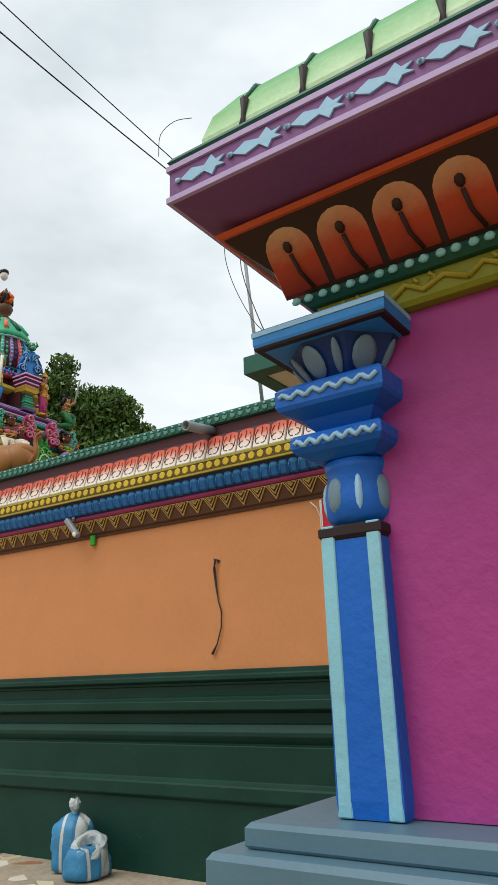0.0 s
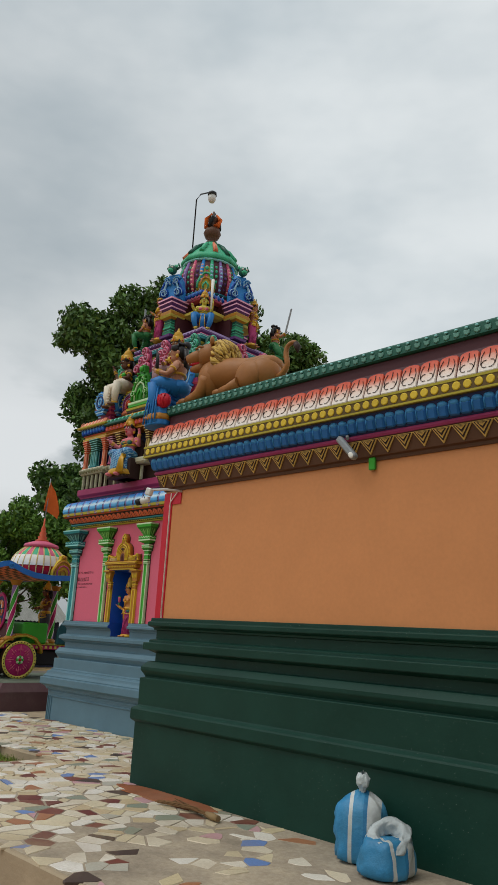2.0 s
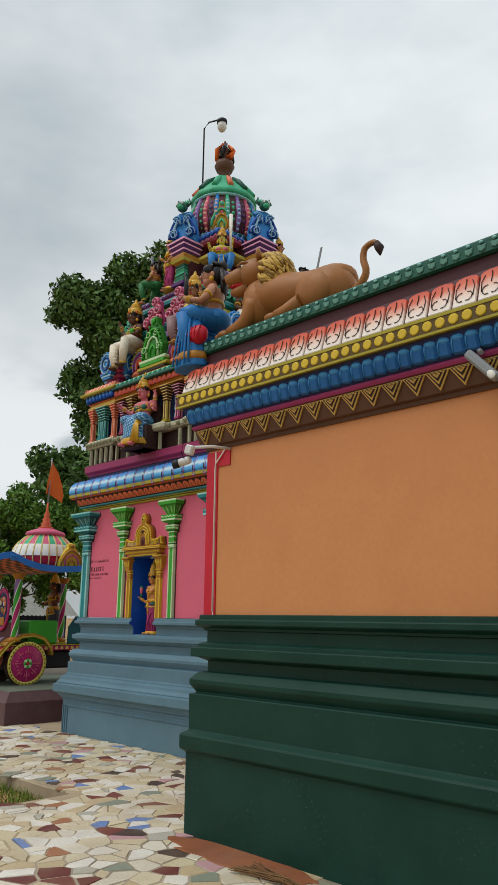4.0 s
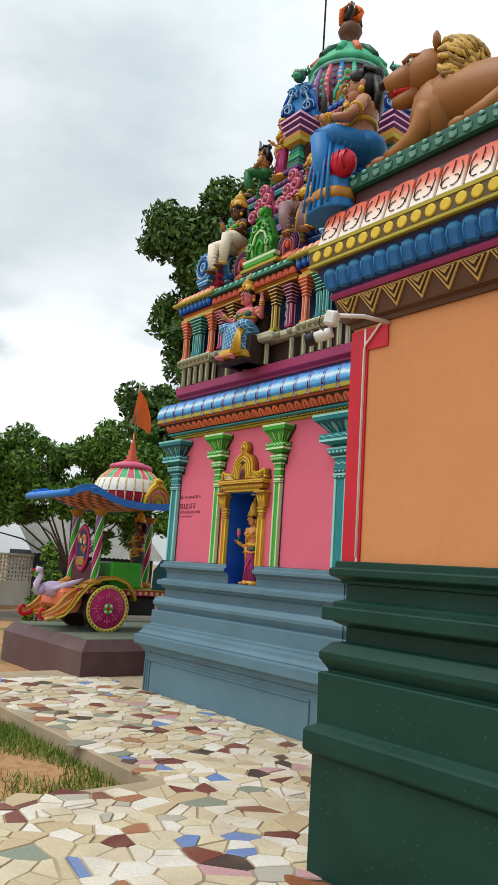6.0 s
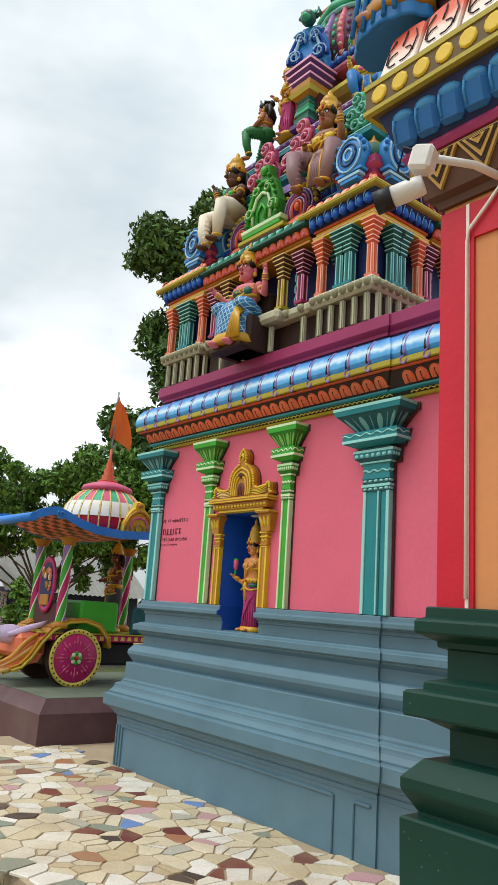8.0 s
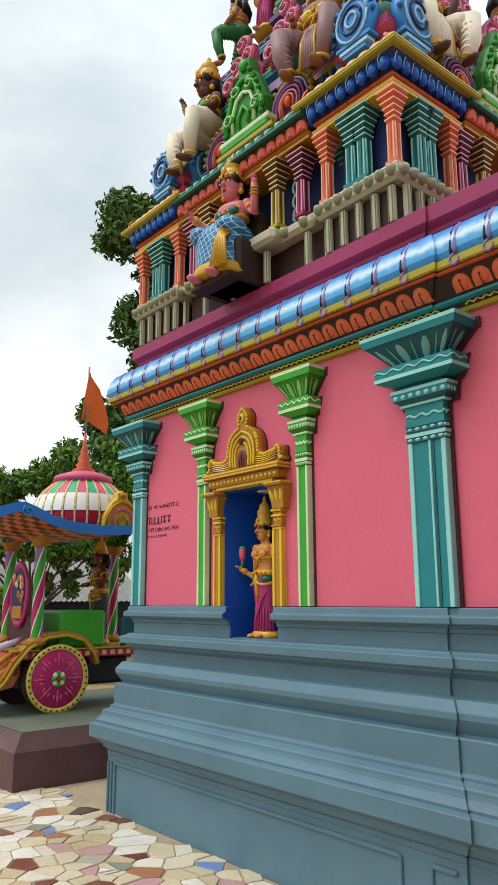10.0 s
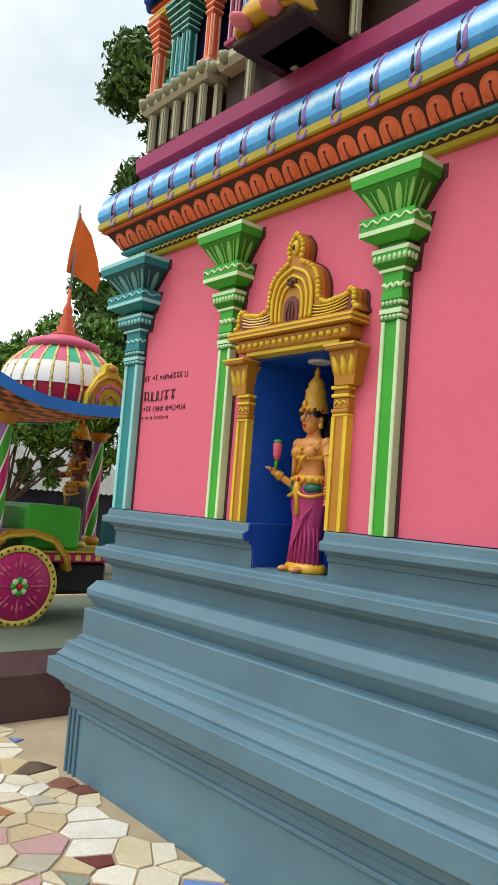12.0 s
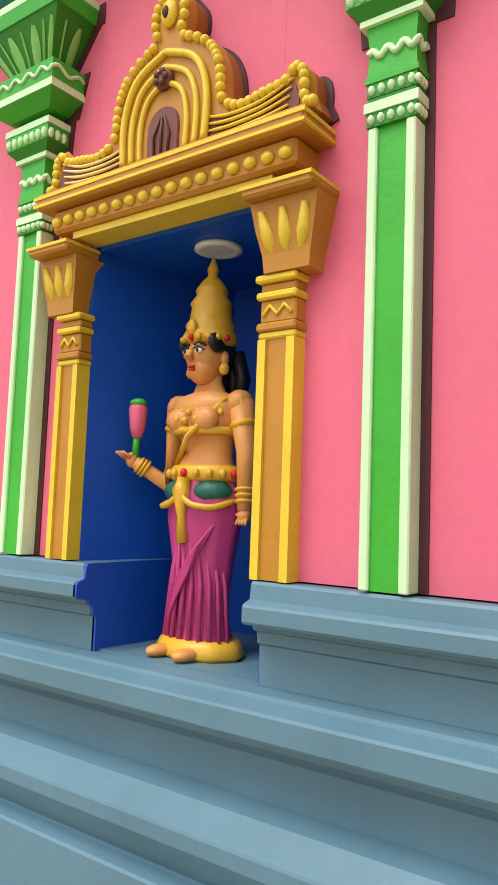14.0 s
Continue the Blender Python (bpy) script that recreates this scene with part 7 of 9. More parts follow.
for k in range(5):
    g.tube([(-0.06 + 0.03 * k, -0.06, 0.02), (-0.08 + 0.04 * k, -0.085, -0.15), (-0.10 + 0.05 * k, -0.10, -0.38)], 0.010, 5, 0)
g.ell((0.13, -0.02, -0.13), (0.095, 0.07, 0.085), 2, nu=14, nv=9)
for k in range(4):
    g.tube([(0.06 + 0.045 * k, -0.055 - 0.02 * (k in (1, 2)), -0.07), (0.07 + 0.04 * k, -0.088 - 0.005 * (k in (1, 2)), -0.13), (0.08 + 0.033 * k, -0.060, -0.195)], 0.007, 5, 2)
tagged(part("statue", g, [CLOTHB, GOLD, RED], None, "", pose(-8.06, 5.10, 3.94)), "blue-draped leg of the warrior hanging over the cornice", "statue")


def lion():
    """A reclining lion, its head turned a little outwards from the parapet."""
    g = Geo()
    g.tube(smooth_line([(-0.26, 0, 0.33), (-0.05, 0.01, 0.30), (0.20, 0.03, 0.27), (0.42, 0.03, 0.25), (0.54, 0.03, 0.20)], 3), [0.17, 0.185, 0.19, 0.185, 0.18, 0.17, 0.165, 0.165, 0.17, 0.175, 0.175, 0.165, 0.12], 16, 0)
    g.ell((0.44, -0.02, 0.19), (0.19, 0.19, 0.19), 0)
    g.ell((-0.26, -0.02, 0.27), (0.17, 0.18, 0.22), 0)
    H = Matrix.Translation((-0.30, -0.02, 0.50)) @ Matrix.Rotation(radians(26), 4, "Z") @ Matrix.Scale(1.12, 4)
    g.ell((-0.03, 0, 0.05), (0.13, 0.115, 0.125), 0, H, 14, 10)
    g.tube([(-0.08, 0, 0.055), (-0.19, 0, 0.030), (-0.255, 0, 0.012)], [0.088, 0.068, 0.050], 12, 0, H)
    g.tube([(-0.08, 0, -0.055), (-0.17, 0, -0.078), (-0.215, 0, -0.080)], [0.058, 0.042, 0.026], 10, 0, H)
    g.ell((-0.15, 0, -0.030), (0.085, 0.044, 0.020), 2, H, 10, 6)
    g.ell((-0.272, 0, 0.030), (0.022, 0.034, 0.018), 3, H, 8, 6)
    for s in (-1, 1):
        g.ell((-0.118, s * 0.068, 0.092), (0.024, 0.016, 0.017), 4, H, 8, 6)
        g.ell((-0.128, s * 0.078, 0.092), (0.011, 0.008, 0.011), 3, H, 6, 4)
        g.tube([(-0.16, s * 0.045, 0.112), (-0.115, s * 0.075, 0.125), (-0.07, s * 0.085, 0.108)], 0.012, 6, 0, H)
        g.ell((0.015, s * 0.095, 0.165), (0.022, 0.040, 0.050), 0, H, 8, 6)
        for k in (-0.20, -0.235):
            g.tube([(k, s * 0.030, -0.010), (k, s * 0.030, -0.035)], [0.007, 0.002], 5, 4, H)
        # forelegs laid out in front, hind legs folded
        g.tube(smooth_line([(-0.26, s * 0.12, 0.26), (-0.34, s * 0.145, 0.10), (-0.52, s * 0.135, 0.055)], 3), [0.085, 0.080, 0.072, 0.066, 0.058, 0.052, 0.048], 10, 0)
        g.ell((-0.58, s * 0.135, 0.045), (0.075, 0.058, 0.045), 0, nu=9, nv=6)
        for k in (-1, 0, 1):
            g.ell((-0.635, s * 0.135 + 0.032 * k, 0.034), (0.026, 0.018, 0.024), 0, nu=6, nv=5)
        g.ell((0.36, s * 0.165, 0.17), (0.17, 0.070, 0.15), 0, nu=12, nv=8)
        g.tube([(0.26, s * 0.18, 0.09), (0.12, s * 0.19, 0.055), (0.02, s * 0.19, 0.045)], [0.075, 0.055, 0.045], 9, 0)
        g.ell((-0.03, s * 0.19, 0.040), (0.065, 0.05, 0.040), 0, nu=8, nv=6)
    rng = random.Random(2)
    for k in range(420):
        a, b = rng.uniform(-math.pi, math.pi), rng.uniform(-0.25, 1.0)
        c = math.sqrt(1 - min(1, b * b))
        n = Vector((b, math.sin(a) * c, math.cos(a) * c))
        p = Vector((0.09 + 0.15 * n.x, 0.175 * n.y, -0.03 + 0.20 * n.z))
        d = Vector((0.75, 0.35 * n.y, -0.75)) + n * 0.2
        d = (d - n * d.dot(n) * 0.85).normalized() * rng.uniform(0.08, 0.13)
        side = n.cross(d).normalized() * rng.uniform(-0.018, 0.018)
        g.tube([p - d * 0.3, p + d * 0.25 + n * 0.022 + side, p + d * 0.65 + n * 0.016 - side, p + d], [0.010, 0.016, 0.013, 0.002], 5, 1 if k % 3 else 5, H)
    tail = smooth_line([(0.54, 0.0, 0.16), (0.66, -0.02, 0.15), (0.74, -0.03, 0.24), (0.72, -0.03, 0.36), (0.74, -0.03, 0.44), (0.82, -0.03, 0.46), (0.86, -0.03, 0.40)], 4)
    g.tube(tail, [0.034 - 0.0006 * i for i in range(len(tail))], 8, 0)
    g.tube([tail[-4], tail[-1], (0.865, -0.03, 0.34)], [0.026, 0.036, 0.006], 8, 3)
    tagged(part("lion_statue", g, [TAWNY, MANE, RED, DKBROWN, CREAM, paint("mane_ochre_paint", "8d6a2a", 0.5)], None, "", pose(-7.20, 5.40, 3.752, 0, 0, 4)), "reclining tawny lion statue with a golden mane on the hall roof", "statue")


lion()

# ---- the near purple shrine ----
small = thing("small_shrine", "purple shrine with lilac eaves and a pale green roof", "shrine", kind="structure")
PX, PY = -0.56, 1.33
SM = [(3.2, PY), (PX, PY), (PX, 3.5), (3.2, 3.5)]
SMW = [(3.2, PY), (-0.50, PY), (-0.50, 3.5), (3.2, 3.5)]
SME = [(3.2, PY), (-0.417, PY), (-0.417, 3.5), (3.2, 3.5)]
part("platform", Geo().sweep(SM, [(-0.4, -0.2), (0.23, -0.2), (0.23, 1.180), (0.222, 1.190), (-0.4, 1.190)], True), SLATE, small, "blue-grey painted platform")
part("platform_step", Geo().sweep(SM, [(-0.4, 1.191), (0.180, 1.191), (0.184, 1.196), (0.184, 1.222), (0.176, 1.230), (-0.4, 1.231)], True), SLATE, small)
part("wall", Geo().sweep(SMW, [(-0.4, 1.232), (0.062, 1.232), (0.062, 2.11), (-0.4, 2.11)], True), PURPLE, small, "rough purple painted wall")
part("frieze", Geo().sweep(SMW, [(-0.4, 2.111), (0.085, 2.111), (0.092, 2.120), (0.092, 2.165), (-0.4, 2.165)], True), paint("moss_yellow_paint", "8a8c1e", 0.5), small)
part("frieze_line", Geo().sweep(SMW, [(-0.4, 2.166), (0.105, 2.166), (0.118, 2.178), (0.110, 2.192), (-0.4, 2.192)], True), BGREEN, small)
part("petal_bed", Geo().sweep(SMW, [(-0.4, 2.193), (0.100, 2.193), (0.225, 2.305), (-0.4, 2.305)], True), DKBROWN, small)
part("petal_line", Geo().sweep(SMW, [(-0.4, 2.306), (0.232, 2.306), (0.240, 2.314), (0.232, 2.322), (-0.4, 2.322)], True), TERRA, small)
part("eaves", Geo().sweep(SME, [(-0.4, 2.323), (0.225, 2.323), (0.34, 2.338), (0.348, 2.342), (0.348, 2.425), (-0.4, 2.425)], True), paint("dusky_violet_paint", "7a4a82", 0.5), small, "violet eaves slab")
for z0, z1 in ((2.340, 2.352), (2.412, 2.424)):
    part("eaves_edge", Geo().sweep(SME, [(0.30, z0), (0.353, z0), (0.353, z1), (0.30, z1)], True), paint("pale_lilac_paint", "b795c4", 0.5), small)
part("roof_rim", Geo().sweep(SME, [(-0.4, 2.426), (0.345, 2.426), (0.352, 2.434), (0.345, 2.446), (-0.4, 2.446)], True), BGREEN, small)
part("roof", Geo().sweep(SME, [(-0.5, 2.447), (0.300, 2.447), (0.302, 2.50), (0.285, 2.56), (0.245, 2.62), (0.18, 2.665), (0.08, 2.69), (-0.5, 2.70)], True), ROOFGREEN, small, "pale green curved roof")


def small_ornaments():
    g = Geo().prism(arch_poly(0.112, 0.150, 9), 0.02, pose(0, 0, 0, 48), 0, inset=0.10)
    g.ell((0, -0.002, 0.105), (0.010, 0.006, 0.013), 1, pose(0, 0, 0, 48), 6, 4)
    g.tube([(0.0, -0.002, 0.09), (0.004, -0.004, 0.05), (0.018, -0.003, 0.012)], 0.0045, 5, 1, pose(0, 0, 0, 48))
    pet = g.mesh("petal", [PETALRED, DKBROWN])
    row_parts("petal", pet, small, -0.66, 1.2, 0.118, PY - 0.104, 2.196)
    g = Geo()
    for i in range(2):
        g.ell((-0.035 + 0.028 * i, 0, 0), (0.011, 0.006, 0.009), 0, nu=6, nv=4)
    dash = g.mesh("bead", [LTEAL])
    row_parts("bead", dash, small, -0.62, 1.2, 0.06, PY - 0.118, 2.180)
    g = Geo()
    g.tube([(-0.075, 0, -0.012), (-0.045, 0, 0.010), (-0.01, 0, -0.010), (0.03, 0, 0.008), (0.075, 0, -0.012)], 0.007, 5, 0)
    g.tube([(0.0, 0, -0.008), (0.012, 0, 0.012), (0.004, 0, 0.020)], 0.006, 5, 0)
    g.tube([(-0.02, 0, 0.006), (-0.028, 0, 0.018)], 0.005, 5, 0)
    row_parts("vine", g.mesh("vine", [OLIVE]), small, -0.58, 1.2, 0.145, PY - 0.094, 2.142)
    # pale blue leaf motifs on the eaves
    g = Geo()
    g.prism([(-0.058, 0.0), (-0.03, 0.014), (0.0, 0.006), (0.018, 0.022), (0.028, 0.008), (0.048, 0.010), (0.034, 0.0), (0.048, -0.010), (0.028, -0.008), (0.018, -0.022), (0.0, -0.006), (-0.03, -0.014)], 0.006, None, 0)
    for a, b in ((0.060, 0.0), (-0.064, 0.0)):
        g.ell((a, 0.0, b), (0.008, 0.004, 0.006), 0, nu=6, nv=4)
    row_parts("leaf_motif", g.mesh("leaf_motif", [LBLUE]), small, -0.74, 1.5, 0.128, PY - 0.352, 2.382)
    # drip marks on the roof: dark ribs with a knotted end
    for i in range(12):
        x = -0.62 + 0.135 * i
        g = Geo().tube([(0, -0.287, 2.56), (0, -0.247, 2.622), (0, -0.18, 2.668)], [0.004, 0.005, 0.004], 5)
        part("roof_rib", g, BGREEN, small, "", pose(x, PY, 0))
        g = Geo().tube([(0, -0.302, 2.455), (0.004, -0.304, 2.50), (0, -0.290, 2.555)], [0.014, 0.005, 0.010], 6)
        part("roof_drop", g, BLACK, small, "", pose(x, PY, 0))


small_ornaments()
g = Geo().lathe([(0.10, 0), (0.14, 0.03), (0.08, 0.07), (0.15, 0.13), (0.16, 0.20), (0.09, 0.26), (0.03, 0.33)], 12)
tagged(part("roof_ornament", g, paint("dark_red_brown_paint", "5e2a24", 0.6), None, "", pose(-0.10, PY + 0.06, 2.69)), "dark red-brown knob standing on the green roof", "roof ornament")

DBLUE = paint("shadow_blue_paint", "0b3572", 0.45)
COLBLUE = paint("bright_column_blue_paint", "0d63c2", 0.42, bump=0.3)
STRIPE = paint("pale_stripe_blue_paint", "8cc6d6", 0.5, bump=0.3)
GREYBLUE = paint("grey_blue_paint", "6f8a98", 0.5)


def blue_column(x, y):
    p = thing("blue_column", "bright blue column with pale stripes and a lotus capital", "column", m=pose(x, y, 0))
    w = 0.058
    part("shaft", Geo().square([(w, 1.232), (w * 1.04, 1.26), (w * 0.98, 1.69)]), COLBLUE, p)
    for sx in (-1, 1):
        part("stripe", Geo().box((sx * (w - 0.013), -w + 0.001, 1.475), (0.026, 0.008, 0.485), 0, None, 0.002), STRIPE, p, "pale blue stripe")
        part("stripe", Geo().box((-w + 0.001, sx * (w - 0.013), 1.475), (0.008, 0.026, 0.485), 0, None, 0.002), STRIPE, p)
    part("collar", Geo().square([(w * 0.95, 1.690), (w * 1.08, 1.698), (w * 1.08, 1.712), (w * 0.95, 1.718)]), BLACK, p)
    part("jar", Geo().lathe([(0.050, 1.718), (0.066, 1.735), (0.068, 1.775), (0.060, 1.815), (0.064, 1.822), (0.066, 1.838), (0.058, 1.842)], 20), COLBLUE, p)
    for i in range(8):
        a = 2 * math.pi * i / 8 + 0.39
        part("jar_petal", Geo().ell((0.060, 0, 1.772), (0.012, 0.021 if i % 2 else 0.009, 0.036), 0, nu=8, nv=6), GREYBLUE if i % 2 else LBLUE, p, "", pose(0, 0, 0, 0, 0, math.degrees(a)))
    part("ring_moulding", Geo().square([(0.060, 1.842), (0.086, 1.856), (0.094, 1.866), (0.094, 1.884), (0.088, 1.892), (0.060, 1.896)]), COLBLUE, p)
    part("ring_moulding", Geo().square([(0.052, 1.897), (0.074, 1.925), (0.108, 1.940), (0.112, 1.948), (0.112, 1.980), (0.104, 1.988), (0.062, 1.994)]), COLBLUE, p)
    for r, z in ((0.0945, 1.874), (0.1125, 1.966)):
        for rz in (0, -90):
            pts = [(-r + 0.01 + (2 * r - 0.02) * i / 30, -r, z + 0.005 * math.sin(i * 1.3)) for i in range(31)]
            part("wavy_line", Geo().tube(pts, 0.0055, 5), LBLUE, p, "", pose(0, 0, 0, 0, 0, rz))
    part("capital", Geo().lathe([(0.058, 1.992), (0.072, 1.998), (0.092, 2.02), (0.112, 2.05), (0.124, 2.066)], 8, smooth=False, turn=math.pi / 8), DBLUE, p)
    for i in range(12):
        a = 2 * math.pi * i / 12 + 0.2
        big = i % 2 == 0
        part("capital_petal", Geo().ell((0.098, 0, 2.030), (0.006, 0.024 if big else 0.009, 0.036), 0, nu=9, nv=7, R=Matrix.Rotation(radians(38), 3, "Y")), GREYBLUE, p, "", pose(0, 0, 0, 0, 0, math.degrees(a)))
    part("cap_slab", Geo().square([(0.122, 2.066), (0.138, 2.072), (0.140, 2.078), (0.140, 2.106), (0.134, 2.110)]), SKYB, p)
    for r, z in ((0.1415, 2.094),):
        part("slab_line", Geo().sweep(rect_path(0.13, 0.13), [(0.0, z), (0.012, z), (0.012, z + 0.010), (0.0, z + 0.010)], True), LBLUE, p)
    part("slab_edge", Geo().square([(0.137, 2.0665), (0.139, 2.071), (0.137, 2.0745)]), BLACK, p)


blue_column(-0.553, 1.288)

# ---- the porch between hall and purple shrine ----
porch = thing("porch", "cream porch with a green-edged concrete slab and a dark doorway", "porch", kind="structure")
part("pier", Geo().box((-2.36, 5.16, 1.45), (0.24, 0.26, 3.14), 0, None, 0.01), GREYWALL, porch, "tiled cream pier")
for k in range(5):
    part("pier_tile", Geo().box((-2.36, 5.026, 0.22 + 0.56 * k), (0.232, 0.012, 0.552), 0, None, 0.004), GREYWALL, porch)
part("pier_base", Geo().box((-2.33, 5.02, 0.15), (0.32, 0.36, 0.55), 0, None, 0.02), CEMENT, porch)
part("beam", Geo().box((-0.4, 5.14, 3.21), (4.3, 0.30, 0.40), 0, None, 0.01), GREYWALL, porch)
part("slab", Geo().box((-0.2, 5.3, 3.465), (4.65, 2.86, 0.115), 0), CREAM, porch)
part("slab_edge", Geo().sweep([(2.2, 3.87), (-2.53, 3.87), (-2.53, 4.95)], [(-0.10, 3.395), (0.0, 3.395), (0.006, 3.40), (0.006, 3.52), (0.0, 3.527), (-0.10, 3.527)]), BGREEN, porch, "dark green slab edge")
part("back_wall", Geo().box((-0.2, 6.75, 1.6), (4.6, 0.2, 3.6)), GREYWALL, porch)
part("side_wall", Geo().box((2.2, 4.7, 1.6), (0.2, 4.0, 3.6)), GREYWALL, porch)
part("porch_floor", Geo().box((-0.2, 5.4, 0.20), (4.6, 2.6, 0.60)), CEMENT, porch)
part("doorway", Geo().box((-1.55, 6.64, 1.55), (0.95, 0.06, 2.1), 0, None, 0.01), paint("dark_timber", "171316", 0.6), porch, "dark timber door")
part("side_pier", Geo().box((-0.95, 5.16, 1.45), (0.24, 0.26, 3.14), 0, None, 0.01), GREYWALL, porch)
gate = thing("porch_gate", "low blue painted iron gate before the porch", "gate", m=pose(-2.22, 4.98, 0.52))
part("gate_post", Geo().tube([(0, 0, 0), (0, 0, 0.72)], 0.016, 8), SKYB, gate)
for z in (0.05, 0.18, 0.55, 0.70):
    part("gate_rail", Geo().tube([(0, 0, z), (1.2, 0, z)], 0.010, 6), SKYB, gate)
for i in range(12):
    part("gate_bar", Geo().tube([(0.10 * (i + 1), 0, 0.03), (0.10 * (i + 1), 0, 0.71)], 0.008, 6), SKYB, gate)
holder = thing("bulb_holder", "white bulb holder under the porch slab", "lamp", m=pose(-1.98, 4.35, 3.405))
part("holder", Geo().lathe([(0.035, 0), (0.035, -0.012), (0.016, -0.018), (0.018, -0.06)], 12), PLASTIC, holder)
part("bulb", Geo().ell((0, 0, -0.085), (0.026, 0.026, 0.034)), PLASTIC, holder)
g = Geo().tube([(0, 0, 0.0), (0.02, 0.01, -0.06), (-0.03, 0.0, -0.10), (0.03, -0.01, -0.13), (0.06, 0, -0.05), (0.055, 0, -0.14)], 0.006, 5)
tagged(part("loose_wire", g, IRON, None, "", pose(-2.25, 4.25, 3.41)), "short loop of loose wire under the slab", "wire")

# pole and wires
POLE = Vector((-3.54, 5.40, 5.757))
pole = thing("service_pole", "thin steel service pole with a bent hook on the hall roof", "pole", m=pose(POLE.x, POLE.y, 0))
part("pole_tube", Geo().tube([(0.19, 0.0, 3.60), (0.0, 0, 5.757)], 0.018, 8), METAL, pole)
part("pole_hook", Geo().tube(smooth_line([(0, 0, 5.74), (0.0, 0.0, 5.84), (0.03, 0.01, 5.92), (0.10, 0.04, 5.97), (0.17, 0.07, 5.93), (0.19, 0.08, 5.84), (0.15, 0.06, 5.77)], 4), 0.014, 7), METAL, pole)
FAR = Vector((-3.70, 2.60, 6.08))


def wire(name, pts, r, label):
    tagged(part(name, Geo().tube(smooth_line(pts, 4), r, 5), IRON), label, "wire", "overhead wires")


wire("overhead_wire", [POLE.lerp(FAR, k) - Vector((0, 0, 0.12 * math.sin(min(1, k / 2.2) * math.pi))) for k in [i * 0.2 for i in range(12)]], 0.006, "dark overhead wire running to the service pole")
wire("overhead_wire", [POLE.lerp(FAR, k) + Vector((0.05, 0.06, 0.02 + 0.10 * k - 0.05 * math.sin(min(1, k / 2.2) * math.pi))) for k in [i * 0.2 for i in range(12)]], 0.005, "dark overhead wire running to the service pole")
wire("drop_wire", [POLE + Vector(p) for p in ((0, 0, 0), (0.12, -0.2, -0.6), (0.5, -0.5, -1.4), (0.9, -0.9, -1.95), (1.10, -1.06, -2.0))], 0.005, "slack wire dropping from the pole to the slab")
wire("drop_wire", [POLE + Vector(p) for p in ((0, 0, 0), (-0.10, -0.1, -0.12), (-0.12, -0.12, -0.35), (0.05, -0.2, -0.8), (0.5, -0.55, -1.45), (1.10, -1.06, -2.0))], 0.004, "slack wire dropping from the pole to the slab")
g = Geo()
for k in range(7):
    g.tube(smooth_line([(0.03 * math.sin(k), 0.02 * k - 0.1, 0), (0.02 * math.sin(k), 0.02 * k - 0.1, 0.14 + 0.01 * k), (0.07, 0.02 * k - 0.1, 0.22 + 0.008 * k), (0.14 + 0.008 * k, 0.02 * k - 0.1, 0.12), (0.16 + 0.01 * k, 0.02 * k - 0.1, 0.0)], 4), 0.006, 5)
tagged(part("wire_coil", g, IRON, None, "", pose(-2.48, 4.30, 3.527)), "coil of black cable on the porch slab", "cable")

wire("tie_wire", [POLE.lerp(FAR, 0.42) + Vector(p) for p in ((0, 0, 0), (0.02, 0, 0.22), (0.14, 0.05, 0.34), (0.30, 0.1, 0.33))], 0.0035, "loose curl of thin tie wire on the overhead line")

# fittings on the hall wall
flood = thing("flood_light", "small grey flood light under the hall cornice", "lamp", m=pose(-5.42, HY0 + 0.02, 2.98))
part("arm", Geo().tube([(0, 0.05, 0.0), (-0.01, -0.05, 0.06), (0.02, -0.08, 0.02)], 0.016, 7), METAL, flood)
part("lamp_head", Geo().box((0.07, -0.10, -0.02), (0.26, 0.06, 0.055), 0, pose(0, 0, 0, 0, 48, 0), 0.014), METAL, flood)
part("lamp_lens", Geo().ell((0.17, -0.135, -0.02), (0.030, 0.008, 0.022), 0, pose(0, 0, 0, 0, 48, 0), 10, 6), WHITE, flood)
part("bracket", Geo().box((0.19, 0.03, -0.19), (0.06, 0.03, 0.10), 0, None, 0.006), GREEN, flood)
pipe = thing("rain_pipe", "grey plastic rain pipe stub through the parapet", "pipe", m=pose(-3.76, 5.18, 3.60))
part("pipe_tube", Geo().lathe([(0.045, 0), (0.045, 0.42), (0.036, 0.42), (0.036, 0.36)], 14, M=pose(0, 0, 0, 97, 0, 0)), METAL, pipe)
g = Geo().tube([(0.03, 0, 0), (0.0, -0.02, 0.02), (-0.01, -0.02, -0.06), (0.0, -0.012, -0.2), (0.02, -0.012, -0.33), (0.05, -0.012, -0.42), (0.045, -0.012, -0.55), (0.0, -0.012, -0.68), (-0.05, -0.015, -0.76)], [0.014, 0.016, 0.012, 0.009, 0.006, 0.006, 0.006, 0.006, 0.012], 6)
tagged(part("hanging_cable", g, [DGREY], None, "", pose(-3.76, HY0 + 0.07, 2.42)), "bare cable end hanging from the orange wall", "cable")
conduit = thing("conduit", "white plastic conduit bent down the red corner band", "conduit", m=pose(0, 0, 0))
part("conduit_tube", Geo().tube([(HX1 - 0.30, HY0 + 0.05, 2.79), (HX1 - 0.25, HY0 + 0.055, 2.74), (HX1 - 0.22, HY0 + 0.06, 2.66), (HX1 - 0.22, HY0 + 0.06, 1.56)], 0.0055, 7), WHITE, conduit)
conduit = thing("conduit", "white plastic conduit bent down the red corner band", "conduit", m=pose(0, 0, 0))
